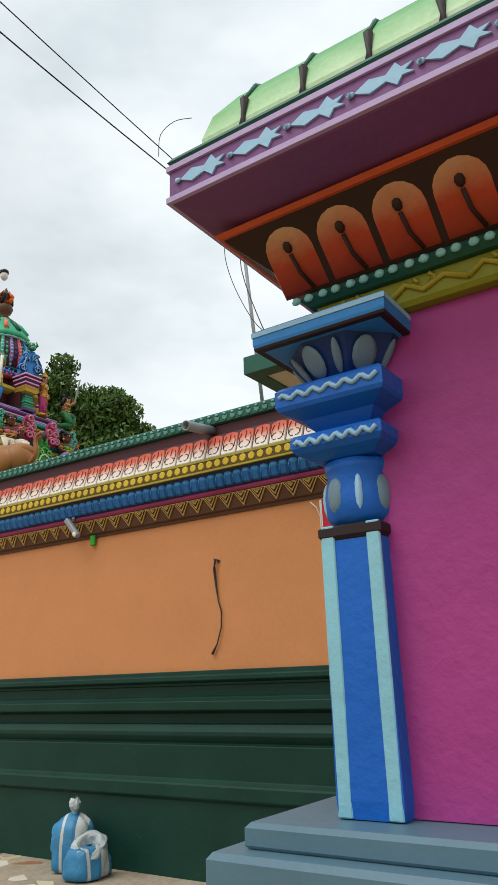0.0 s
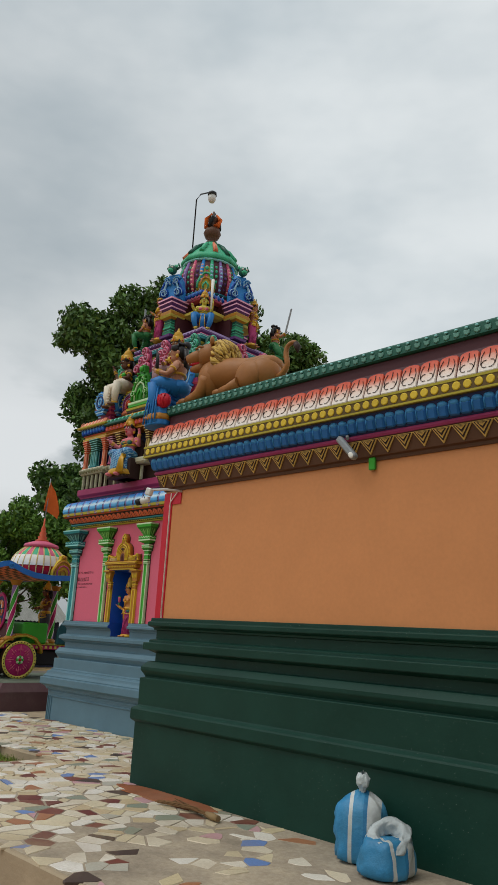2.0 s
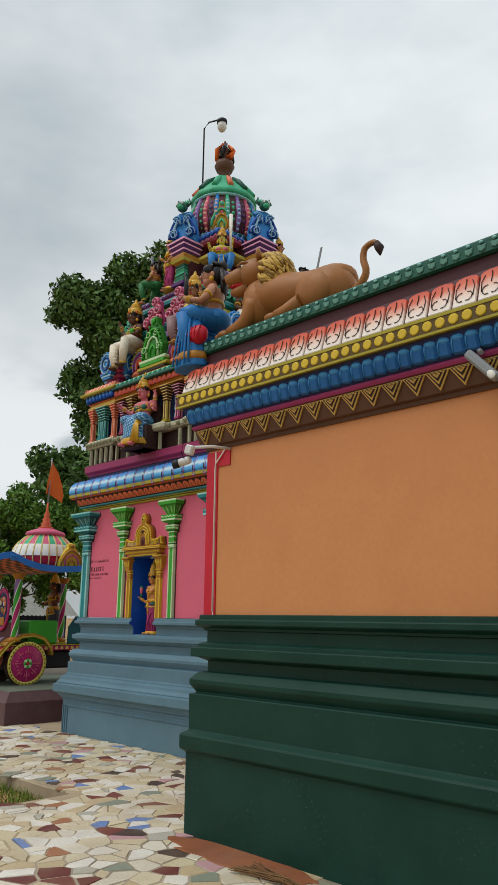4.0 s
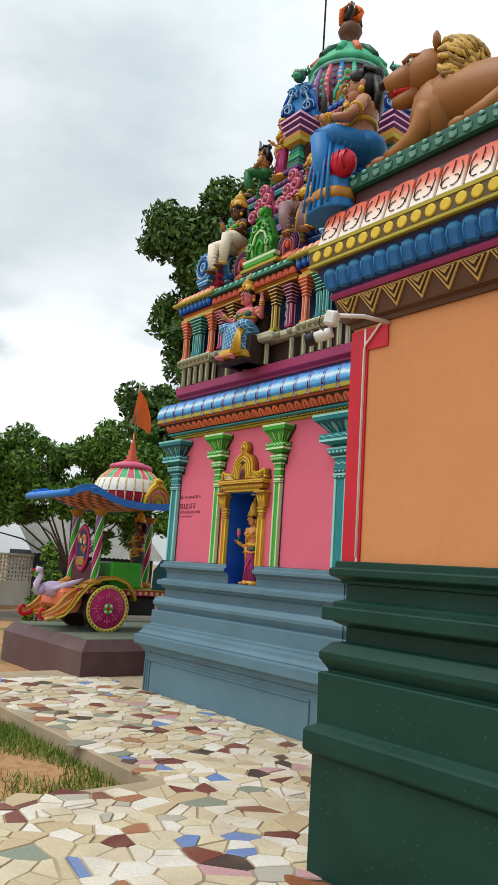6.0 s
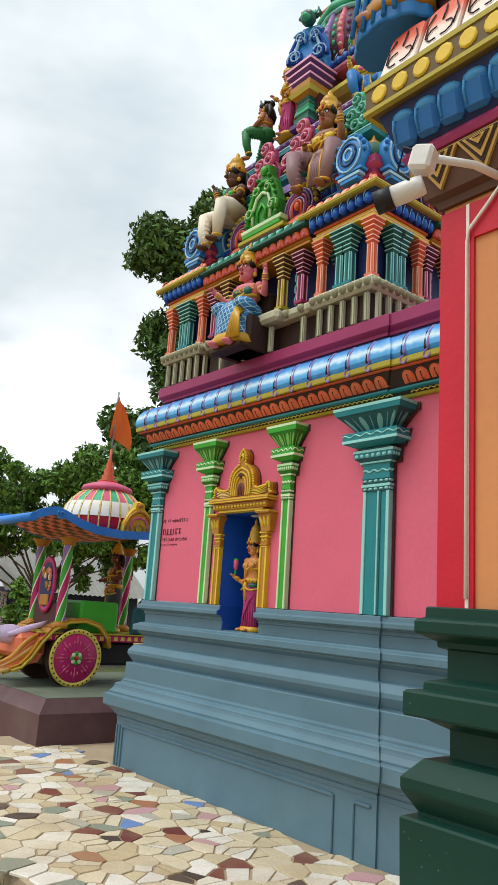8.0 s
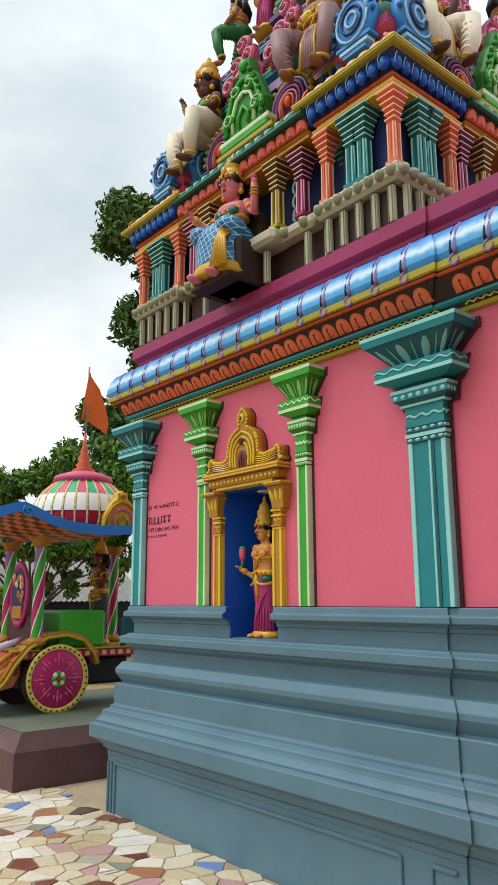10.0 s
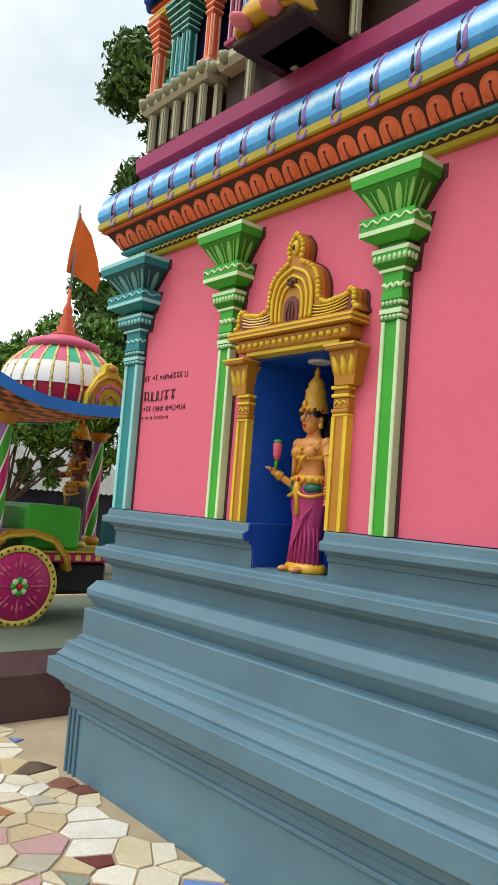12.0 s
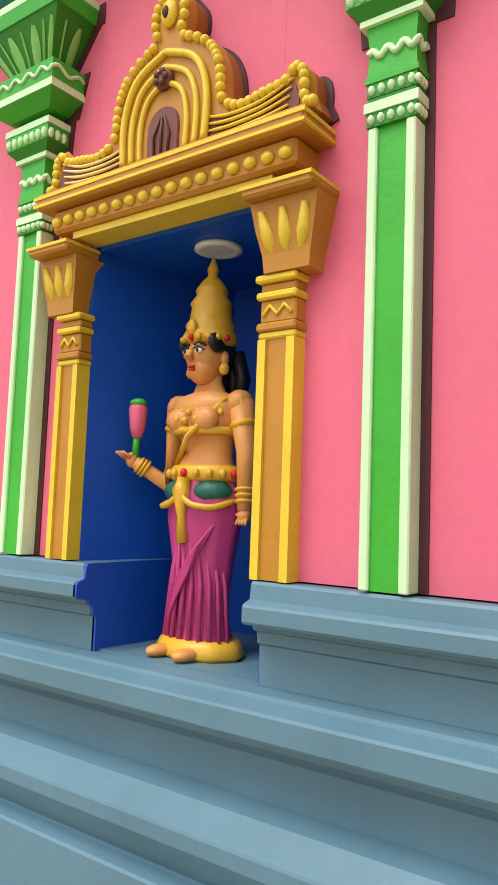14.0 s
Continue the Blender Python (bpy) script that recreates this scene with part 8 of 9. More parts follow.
part("conduit_tube", Geo().tube([(HX0 + 0.29, HY0 + 0.055, 2.805), (HX0 + 0.25, HY0 + 0.055, 2.765), (HX0 + 0.18, HY0 + 0.055, 2.70), (HX0 + 0.172, HY0 + 0.058, 2.66), (HX0 + 0.172, HY0 + 0.058, 1.56)], 0.0055, 7), WHITE, conduit)
cctv = thing("security_camera", "white security camera and junction box on the hall corner", "security camera", m=pose(-7.66, 4.84, 2.70))
part("arm", Geo().tube([(0.05, 0.33, 0.10), (0.03, 0.15, 0.09), (-0.02, -0.02, 0.06)], 0.012, 8), PLASTIC, cctv)
part("junction_box", Geo().box((-0.03, -0.03, 0.03), (0.065, 0.06, 0.075), 0, pose(0, 0, 0, 0, 15, 20), 0.010), PLASTIC, cctv)
part("camera_body", Geo().lathe([(0.026, 0), (0.030, 0.02), (0.030, 0.11)], 14, (0, 0, 0), 0, M=pose(-0.01, -0.03, -0.035, 0, -104, 25)), PLASTIC, cctv)
part("camera_hood", Geo().lathe([(0.033, 0.09), (0.033, 0.14), (0.026, 0.14), (0.022, 0.12)], 14, (0, 0, 0), 0, M=pose(-0.01, -0.03, -0.035, 0, -104, 25)), IRON, cctv)
part("wires", Geo().tube([(0.0, -0.05, 0.05), (-0.05, -0.07, 0.08), (-0.08, -0.06, 0.02), (-0.03, -0.07, -0.03)], 0.004, 5), IRON, cctv)

# ---- the chariot on its plinth ----
chp = thing("chariot_plinth", "maroon-brown painted cement block under the chariot", "plinth")
part("block", Geo().square([(1.40, -0.40), (1.40, 0.24), (1.30, 0.385)], (-15.70, 8.40, 0), 0, sy=1.035), CHPLINTH, chp)
part("block_top", Geo().box((-15.70, 8.40, 0.388), (2.58, 2.66, 0.012), 0, None, 0.004), paint("dusty_green_cement", "5f6a5a", 0.8, 0.15, 0.3, stain=0.3), chp)
chariot = thing("chariot", "painted cement chariot with striped pillars, swan prow and ribbed dome", "chariot", m=pose(-15.33, 7.82, 0, 0, 0, 90))
CPINK = paint("chariot_magenta_paint", "b32368", 0.4)


def wheel(y, sgn):
    w = part("wheel", Geo().lathe([(0.345, 0), (0.355, 0.02), (0.355, 0.12), (0.345, 0.14)], 36, M=pose(0, y + 0.0, 0.735, 90 if sgn < 0 else -90, 0, 0) @ pose(0, 0, -0.14)), DKBROWN, chariot)
    M = pose(0, y, 0.735) if sgn < 0 else pose(0, y, 0.735, 0, 0, 180)
    part("rim", Geo().lathe([(0.355, 0.0), (0.352, 0.016), (0.300, 0.016), (0.296, 0.0)], 36, M=M @ pose(0, 0, 0, 90)), LEMON, w, "yellow rim")
    part("disc", Geo().lathe([(0.298, 0.0), (0.29, 0.008), (0.01, 0.012)], 36, M=M @ pose(0, 0, 0, 90)), CPINK, w, "magenta disc")
    g = Geo()
    for i in range(32):
        a = 2 * math.pi * i / 32
        g.ell((0.326 * math.cos(a), -0.016, 0.326 * math.sin(a)), (0.013, 0.006, 0.013), 0, M, 6, 4)
    tagged(part("rim_dots", g, BROWN, w), kind="stuff")
    for i in range(8):
        a = 2 * math.pi * i / 8
        R = Matrix.Rotation(-a, 3, "Y")
        g = Geo()
        for dx, sz in ((0.0, 0.055), (0.04, 0.04), (-0.04, 0.04)):
            g.ell(R @ Vector((0.20 - abs(dx) * 0.4, -0.014, dx)), (0.012 + sz * 0.4, 0.006, sz * 0.30), 0, M, 7, 4, R=R)
        g.tube([R @ Vector((0.11, -0.012, 0)), R @ Vector((0.27, -0.012, 0))], 0.007, 5, 0, M)
        part("spoke_flower", g, ROSE, w)
    g = Geo()
    for i in range(8):
        a = 2 * math.pi * i / 8
        g.ell((0.055 * math.cos(a), -0.026, 0.055 * math.sin(a)), (0.030, 0.016, 0.030), i % 2, M, 7, 5)
    g.ell((0, -0.035, 0), (0.026, 0.02, 0.026), 2, M, 8, 6)
    part("hub", g, [GREEN, LGREEN, RED], w)


def striped_pillar(x, y, z0, z1):
    p = part("pillar", Geo().lathe([(0.085, z0), (0.11, z0 + 0.03), (0.10, z0 + 0.06), (0.07, z0 + 0.09)], 16, (x, y, 0)), GOLD, chariot, "spirally striped pillar")
    n, r = 24, 0.062
    g = Geo()
    rows = 26
    for j in range(rows):
        for i in range(n):
            za, zb = z0 + 0.09 + (z1 - z0 - 0.19) * j / rows, z0 + 0.09 + (z1 - z0 - 0.19) * (j + 1) / rows
            tw = 0.19
            vs = [(x + r * math.cos(2 * math.pi * (i + q) / n + tw * k), y + r * math.sin(2 * math.pi * (i + q) / n + tw * k), z) for q, k, z in ((0, j, za), (1, j, za), (1, j + 1, zb), (0, j + 1, zb))]
            g.add(vs, [(0, 1, 2, 3)], (0, 0, 0, 0, 0, 1, 2, 2, 2, 2, 2, 1, 0, 0, 0, 0, 0, 1, 3, 3, 3, 3, 3, 1)[i], True)
    part("stripes", g, [GREEN, WHITE, CPINK, LILAC], p)
    part("capital", Geo().lathe([(0.06, z1 - 0.10), (0.09, z1 - 0.08), (0.085, z1 - 0.06), (0.13, z1 - 0.01), (0.13, z1)], 16, (x, y, 0)), GOLD, p)


def build_chariot():
    wheel(0.0, -1)
    wheel(1.05, 1)
    part("axle", Geo().tube([(0, 0.1, 0.735), (0, 0.95, 0.735)], 0.05, 8), IRON, chariot)
    part("deck", Geo().box((0.42, 0.52, 0.98), (1.75, 0.92, 0.09), 0, None, 0.012), CPINK, chariot, "maroon deck edge with yellow trim")
    part("deck_top", Geo().box((0.42, 0.52, 1.030), (1.78, 0.96, 0.018), 0, None, 0.005), OLIVE, chariot)
    g = Geo()
    for i in range(16):
        g.prism([(-0.03, 0), (0.03, 0), (0.022, 0.05), (-0.022, 0.05)], 0.01, pose(-0.35 + 0.103 * i, 0.055, 0.955), 0)
    tagged(part("deck_dentils", g, LEMON, chariot), kind="stuff")
    part("underbody", Geo().box((0.30, 0.52, 0.78), (1.3, 0.70, 0.30), 0, None, 0.03), IRON, chariot)
    # mudguards that sweep down into the prow
    for y, nm in ((0.02, "mudguard"), (0.80, "mudguard")):
        arc = [(0.46, 0.86), (0.43, 0.98), (0.30, 1.12), (0.10, 1.18), (-0.12, 1.16), (-0.32, 1.06), (-0.46, 0.90), (-0.56, 0.74), (-0.68, 0.62), (-0.80, 0.58)]
        g = Geo()
        for k in range(len(arc) - 1):
            (xa, za), (xb, zb) = arc[k], arc[k + 1]
            d = Vector((xb - xa, zb - za)).normalized()
            n = Vector((-d.y, d.x)) * -0.045
            g.add([(xa, y, za), (xb, y, zb), (xb + n.x, y, zb + n.y), (xa + n.x, y, za + n.y), (xa, y + 0.26, za), (xb, y + 0.26, zb), (xb + n.x, y + 0.26, zb + n.y), (xa + n.x, y + 0.26, za + n.y)],
                  [(0, 1, 2, 3), (4, 5, 6, 7), (0, 1, 5, 4), (3, 2, 6, 7), (0, 3, 7, 4), (1, 2, 6, 5)], 0)
        g.tube([(x, y - 0.005, z) for x, z in arc], 0.018, 6, 1)
        g.tube([(-0.72, y + 0.13, 0.62), (-0.84, y + 0.13, 0.57), (-0.86, y + 0.13, 0.66), (-0.78, y + 0.13, 0.67)], [0.05, 0.05, 0.04, 0.03], 8, 1)
        part(nm, g, [GOLD, OLIVE], chariot, "golden curved mudguard")
    part("prow", Geo().box((-0.50, 0.53, 0.86), (0.42, 0.70, 0.30), 0, None, 0.06), SALMON, chariot, "salmon painted prow")
    for y, sd in ((0.16, -1), (0.90, 1)):
        for k in range(6):
            q = 0.055 * k
            path = smooth_line([(-0.40, y, 1.04 - q), (-0.62, y + sd * 0.03, 0.90 - q * 0.9), (-0.78 - 0.02 * k, y + sd * 0.03, 0.72 - q * 0.5), (-0.92 - 0.015 * (5 - k), y, 0.62 - q * 0.25)], 3)
            m = len(path)
            part("feather", Geo().tube(path, [0.022 + 0.016 * math.sin(math.pi * a / (m - 1)) for a in range(m)], 7, 0), (GOLD, SALMON, PGOLD)[k % 3], chariot)
        curl = smooth_line([(-0.80, y, 0.62), (-0.93, y, 0.57), (-1.00, y, 0.61), (-0.99, y, 0.69), (-0.93, y, 0.69), (-0.93, y, 0.64)], 3)
        part("prow_curl", Geo().tube(curl, [0.040 - 0.0018 * a for a in range(len(curl))], 8, 0), RED, chariot, "red curled tip")
    for y in (0.16, 0.90):
        g = Geo().prism([(-0.10, 0), (0.14, 0.05), (0.20, 0.16), (0.02, 0.20), (-0.14, 0.12)], 0.03, pose(-0.58, y - 0.05, 0.62), 0, inset=0.1)
        part("side_scroll", g, SALMON, chariot)
    # swan at the front
    g = Geo()
    g.ell((-0.72, 0.42, 0.98), (0.22, 0.13, 0.12), 0)
    g.tube([(-0.86, 0.42, 0.98), (-0.97, 0.42, 0.94), (-0.99, 0.42, 1.04), (-0.93, 0.42, 1.17), (-0.94, 0.42, 1.26), (-1.01, 0.42, 1.26)], [0.09, 0.07, 0.05, 0.042, 0.045, 0.04], 10, 0)
    g.tube([(-1.03, 0.42, 1.255), (-1.10, 0.42, 1.22)], [0.02, 0.006], 6, 1)
    for k in range(5):
        g.tube([(-0.80 + 0.05 * k, 0.29, 0.98 + 0.02 * k), (-0.60 + 0.05 * k, 0.27, 1.03 + 0.02 * k), (-0.46 + 0.04 * k, 0.29, 1.06 + 0.025 * k)], [0.03, 0.035, 0.01], 6, 0)
    part("swan", g, [paint("pale_lilac_white_paint", "c9b8d8", 0.5), RED], chariot, "pale lilac swan")
    # seat box, dash and plaque
    part("seat_box", Geo().box((0.33, 0.50, 1.24), (0.55, 0.80, 0.40), 0, None, 0.03), GREEN, chariot, "bright green seat box")
    part("dash_panel", Geo().box((-0.22, 0.50, 1.22), (0.06, 0.72, 0.36), 0, None, 0.02), MAROON, chariot)
    g = Geo().lathe([(0.36, 0), (0.37, 0.02), (0.32, 0.035), (0.30, 0.02)], 28, M=pose(-0.255, 0.50, 1.62, 0, -90, 0), sx=1.0, sy=0.66)
    part("plaque_frame", g, CPINK, chariot, "oval magenta plaque frame")
    g = Geo().lathe([(0.30, 0.0), (0.29, 0.022)], 24, M=pose(-0.255, 0.50, 1.62, 0, -90, 0), sx=1.0, sy=0.66)
    rng = random.Random(9)
    for k in range(16):
        g.ell((-0.285, 0.50 + rng.uniform(-0.13, 0.13), 1.62 + rng.uniform(-0.12, 0.2)), (0.015, 0.04, 0.045), rng.choice((1, 2, 3)), nu=7, nv=5)
    g.box((-0.285, 0.5, 1.42), (0.03, 0.24, 0.14), 1, None, 0.02)
    part("plaque", g, [NAVY, GOLD, LINEN, SALMON], chariot)
    for x in (-0.22, 1.15):
        for y in (0.10, 0.92):
            striped_pillar(x, y, 1.04 if x > 0 else 1.08, 2.22)
    # canopy: a scrolled board, blue edge, chequered underside
    top = [(-0.90, 2.40), (-0.84, 2.44), (-0.72, 2.485), (-0.60, 2.505), (-0.47, 2.46), (-0.30, 2.39), (-0.05, 2.33), (0.30, 2.31), (0.70, 2.34), (1.10, 2.44), (1.40, 2.56)]
    ya, yb = -0.28, 1.32
    g, u = Geo(), Geo()
    for k in range(len(top) - 1):
        (xa, za), (xb, zb) = top[k], top[k + 1]
        g.add([(xa, ya, za), (xb, ya, zb), (xb, yb, zb), (xa, yb, za)], [(0, 1, 2, 3)], 0)
        for e in (ya, yb):
            s = -0.03 if e == ya else 0.03
            g.add([(xa, e + s, za + 0.045), (xb, e + s, zb + 0.045), (xb, e + s, zb - 0.06), (xa, e + s, za - 0.06), (xa, e, za + 0.045), (xb, e, zb + 0.045), (xb, e, zb - 0.06), (xa, e, za - 0.06)], [(0, 1, 2, 3), (4, 5, 6, 7), (0, 1, 5, 4), (3, 2, 6, 7)], 1)
        n = 10
        for q in range(n):
            a, b = ya + (yb - ya) * q / n, ya + (yb - ya) * (q + 1) / n
            for h in range(2):
                f0, f1 = h / 2, (h + 1) / 2
                p0, p1 = (xa + (xb - xa) * f0, za + (zb - za) * f0), (xa + (xb - xa) * f1, za + (zb - za) * f1)
                u.add([(p0[0], a, p0[1] - 0.05), (p1[0], a, p1[1] - 0.05), (p1[0], b, p1[1] - 0.05), (p0[0], b, p0[1] - 0.05)], [(0, 1, 2, 3)], (q + k * 2 + h) % 2)
    g.tube([(-0.90, ya - 0.02, 2.39), (-0.90, yb + 0.02, 2.39)], 0.055, 10, 1)
    for e in (ya - 0.035, yb + 0.035):
        spin = [(-0.56 + 0.062 * (1 - i / 22) * math.cos(2.2 + 0.52 * i), e, 2.455 + 0.062 * (1 - i / 22) * math.sin(2.2 + 0.52 * i)) for i in range(18)]
        g.tube(spin, 0.013, 6, 0)
    part("canopy", g, [SKYB, paint("bright_blue_edge_paint", "2f7fd6", 0.45)], chariot, "blue scroll-edged canopy board")
    part("canopy_underside", u, [BROWN, SALMON], chariot, "chequered orange underside")
    # dome with coloured ribs
    d = part("canopy_dome", Geo().lathe([(0.50, 2.36), (0.56, 2.46), (0.565, 2.60), (0.50, 2.76), (0.36, 2.90), (0.22, 2.98), (0.20, 3.02)], 32, (0.46, 0.52, 0)), RED, chariot, "ribbed dome in red, white and green")
    prof = smooth_line([(0.50, 2.36), (0.56, 2.46), (0.565, 2.60), (0.50, 2.76), (0.36, 2.90), (0.24, 2.97)], 3)
    n = 26
    for i in range(n):
        M = pose(0.46, 0.52, 0, 0, 0, 360 * i / n)
        g = Geo().tube([(r + 0.006, 0, z) for r, z in prof], 0.012, 6, 0)
        for r, z in prof[2:13:2]:
            g.ell((r + 0.016, 0, z), (0.010, 0.014, 0.014), 0, nu=6, nv=4)
        part("dome_rib", g, PGOLD, d, "", M)
        cut, g, w = 6, Geo(), math.pi / n * 0.80
        rows = [[((r + 0.008) * math.cos(q), (r + 0.008) * math.sin(q), z) for q in (-w, 0, w)] for r, z in prof[cut:]]
        flat = [p for row in rows for p in row]
        g.add(flat, [(a * 3 + b, a * 3 + b + 1, a * 3 + b + 4, a * 3 + b + 3) for a in range(len(rows) - 1) for b in range(2)], 0, True)
        part("dome_panel", g, (MGREEN, ROSE)[i % 2], d, "", M @ pose(0, 0, 0, 0, 0, 180 / n))
        low = [[((r + 0.011) * math.cos(q), (r + 0.011) * math.sin(q), z) for q in (-w, 0, w)] for r, z in prof[5:10]]
        g = Geo().add([p for row in low for p in row], [(a * 3 + b, a * 3 + b + 1, a * 3 + b + 4, a * 3 + b + 3) for a in range(len(low) - 1) for b in range(2)], 0, True)
        part("dome_panel", g, WHITE, d, "", M @ pose(0, 0, 0, 0, 0, 180 / n))
    part("dome_cap", Geo().lathe([(0.30, 2.93), (0.36, 2.96), (0.34, 3.01), (0.20, 3.06), (0.10, 3.09)], 24, (0.46, 0.52, 0)), ROSE, d)
    part("dome_spike", Geo().lathe([(0.13, 3.07), (0.14, 3.10), (0.08, 3.13), (0.10, 3.17), (0.06, 3.20), (0.075, 3.25), (0.04, 3.30), (0.05, 3.34), (0.02, 3.42), (0.015, 3.56)], 14, (0.46, 0.52, 0)), TERRA, d)
    g = kudu(0.46, 0.44)
    part("dome_gable", g, [YELLOW, GOLD, ROSE], d, "", pose(0.66, -0.10, 2.36))
    part("rear_board", Geo().prism([(-0.25, 0), (0.25, 0), (0.24, 0.3), (0.1, 0.48), (-0.1, 0.48), (-0.24, 0.3)], 0.05, pose(1.05, 0.06, 1.04), 0, inset=0.06), DTEAL, chariot)


build_chariot()
statue(figure("standing", paint("red_brown_skin_paint", "6e3c2a", 0.45), DGREY, GOLD, True, [(0.20, 0.02, 0.60), (0.16, -0.14, 0.56)], [(0.20, 0.02, 0.60), (0.16, -0.14, 0.56)]), pose(-15.33 - 0.62, 7.82 + 0.80, 1.04, 0, 0, -20), "brown painted charioteer statue standing on the chariot deck", 1.24)
flag = thing("flag", "saffron cloth flag hanging from a thin staff on the dome", "flag", m=pose(-15.33 - 0.52, 7.82 + 0.46, 0))
part("staff", Geo().tube([(0, 0, 3.50), (0.0, 0.02, 4.42)], 0.012, 7), METAL, flag)
cloth = Geo()
rows = [(0.0, 4.34, 0.02, 4.34), (-0.05, 4.10, 0.16, 4.16), (-0.08, 3.90, 0.24, 3.92), (-0.08, 3.72, 0.28, 3.72), (0.0, 3.74, 0.26, 3.58)]
vs = []
for k, (a, za, b, zb) in enumerate(rows):
    for q in range(7):
        t = q / 6
        vs.append((0.03 * math.sin(5 * t + k), 0.02 + a + (b - a) * t, za + (zb - za) * t))
cloth.add(vs, [(k * 7 + q, k * 7 + q + 1, k * 7 + q + 8, k * 7 + q + 7) for k in range(4) for q in range(6)], 0, True)
part("cloth", cloth, FLAG, flag)

part("roof_slab", Geo().box((1.39, 2.41, 2.64), (2.9, 1.3, 0.09)), CEMENT, small)
# ---- trees, palms and the far compound ----


def leaf_material(name, dark, light):
    m, nt, b = base_nodes(name)
    rnd = nt.nodes.new("ShaderNodeNewGeometry").outputs["Random Per Island"]
    r = ramp_node(nt, [(0.0, lin(dark)), (0.7, lin(light)), (1.0, lin(light))], rnd)
    nt.links.new(r.outputs[0], b.inputs["Base Color"])
    b.inputs["Roughness"].default_value = 0.55
    b.inputs["Specular IOR Level"].default_value = 0.3
    return m


LEAFD = leaf_material("mango_leaf", "2b4420", "5b7c3a")
LEAFL = leaf_material("garden_leaf", "2e4d1e", "668c36")
BARK = paint("bark", "54463a", 0.9, 0.2, 0.6)


def leaves(centres, count, size, seed):
    rng = np.random.RandomState(seed)
    c = np.array([q[:3] for q in centres])
    r = np.array([q[3] for q in centres])
    w = r ** 2 / (r ** 2).sum()
    k = rng.choice(len(c), count, p=w)
    d = rng.normal(size=(count, 3))
    d /= np.linalg.norm(d, axis=1)[:, None]
    p = c[k] + d * (r[k] * (0.45 + 0.62 * rng.rand(count)))[:, None] * np.array([1, 1, 0.8])
    a = rng.normal(size=(count, 3)) + np.array([0, 0, -0.6])
    a /= np.linalg.norm(a, axis=1)[:, None]
    b = np.cross(a, rng.normal(size=(count, 3)))
    b /= np.linalg.norm(b, axis=1)[:, None]
    s = (size * (0.7 + 0.6 * rng.rand(count)))[:, None]
    v = np.stack([p - a * s, p + b * s * 0.42, p + a * s, p - b * s * 0.42], 1).reshape(-1, 3)
    me = bpy.data.meshes.new("crown")
    me.from_pydata(v.tolist(), [], np.arange(count * 4).reshape(-1, 4).tolist())
    return me


def tree(x, y, h, lumps, count, size, seed, mat, label, trunk=0.3):
    rng = random.Random(seed)
    t = thing("tree", label, "tree", m=pose(x, y, GROUND_Z))
    base = min(q[2] - q[3] for q in lumps)
    fork = max(1.2, base * 0.8)
    g = Geo().tube([(0, 0, -0.2), (0.05, 0.03, fork * 0.5), (0.0, 0.1, fork)], [trunk, trunk * 0.8, trunk * 0.65], 10)
    part("trunk", g, BARK, t)
    cents = []
    for cx, cy, cz, cr in lumps:
        mid = Vector((cx * 0.35, cy * 0.35, fork + (cz - fork) * 0.6))
        part("limb", Geo().tube([(0, 0.1, fork), mid, (cx, cy, cz)], [trunk * 0.42, trunk * 0.25, trunk * 0.08], 7), BARK, t)
        for _ in range(9):
            d = Vector((rng.gauss(0, 1), rng.gauss(0, 1), rng.gauss(0, 0.8))).normalized() * cr * rng.uniform(0.35, 0.95)
            cents.append((cx + d.x, cy + d.y, cz + d.z, cr * rng.uniform(0.28, 0.46)))
    me = leaves(cents, count, size, seed)
    me.materials.append(mat)
    tagged(part("crown", me, None, t), kind="stuff")


# big tree: right hand direction seen from the yard is about (0.6, 0.8)
BIG = [(-2.15, -2.85, 11.4, 2.04), (-1.15, -1.55, 12.7, 2.28), (-0.25, -0.35, 13.7, 2.04), (-1.5, -1.95, 9.3, 1.7), (-0.95, -1.25, 10.3, 2.28), (-0.05, -0.05, 11.9, 2.64), (-0.65, -0.85, 8.3, 1.92), (-0.75, -1.05, 7.6, 1.68), (1.15, 1.45, 12.2, 2.3), (2.25, 2.85, 12.0, 2.2), (3.0, 3.8, 11.7, 2.2), (2.55, 3.2, 10.3, 2.5), (0.95, 1.25, 9.9, 2.88), (-0.5, -0.7, 5.9, 1.6), (0.1, 0.1, 5.5, 1.9), (0.55, 0.75, 7.1, 2.64), (1.95, 2.45, 8.1, 2.64), (-0.7, -0.9, 8.6, 1.9), (-2.3, -2.9, 12.2, 1.7), (2.6, 3.2, 11.2, 2.4), (1.2, 1.6, 12.2, 1.9), (-0.9, -1.1, 7.8, 1.4), (-1.9, -2.4, 10.1, 1.3), (-1.6, -2.0, 6.9, 1.6), (-2.3, -2.9, 6.7, 1.5), (-1.9, -2.4, 5.7, 1.6), (-0.1, -0.1, 6.4, 1.5)]
tree(-23.4, 17.6, 14, BIG, 140000, 0.125, 21, LEAFD, "large dark green tree with a broken uneven crown", 0.4)
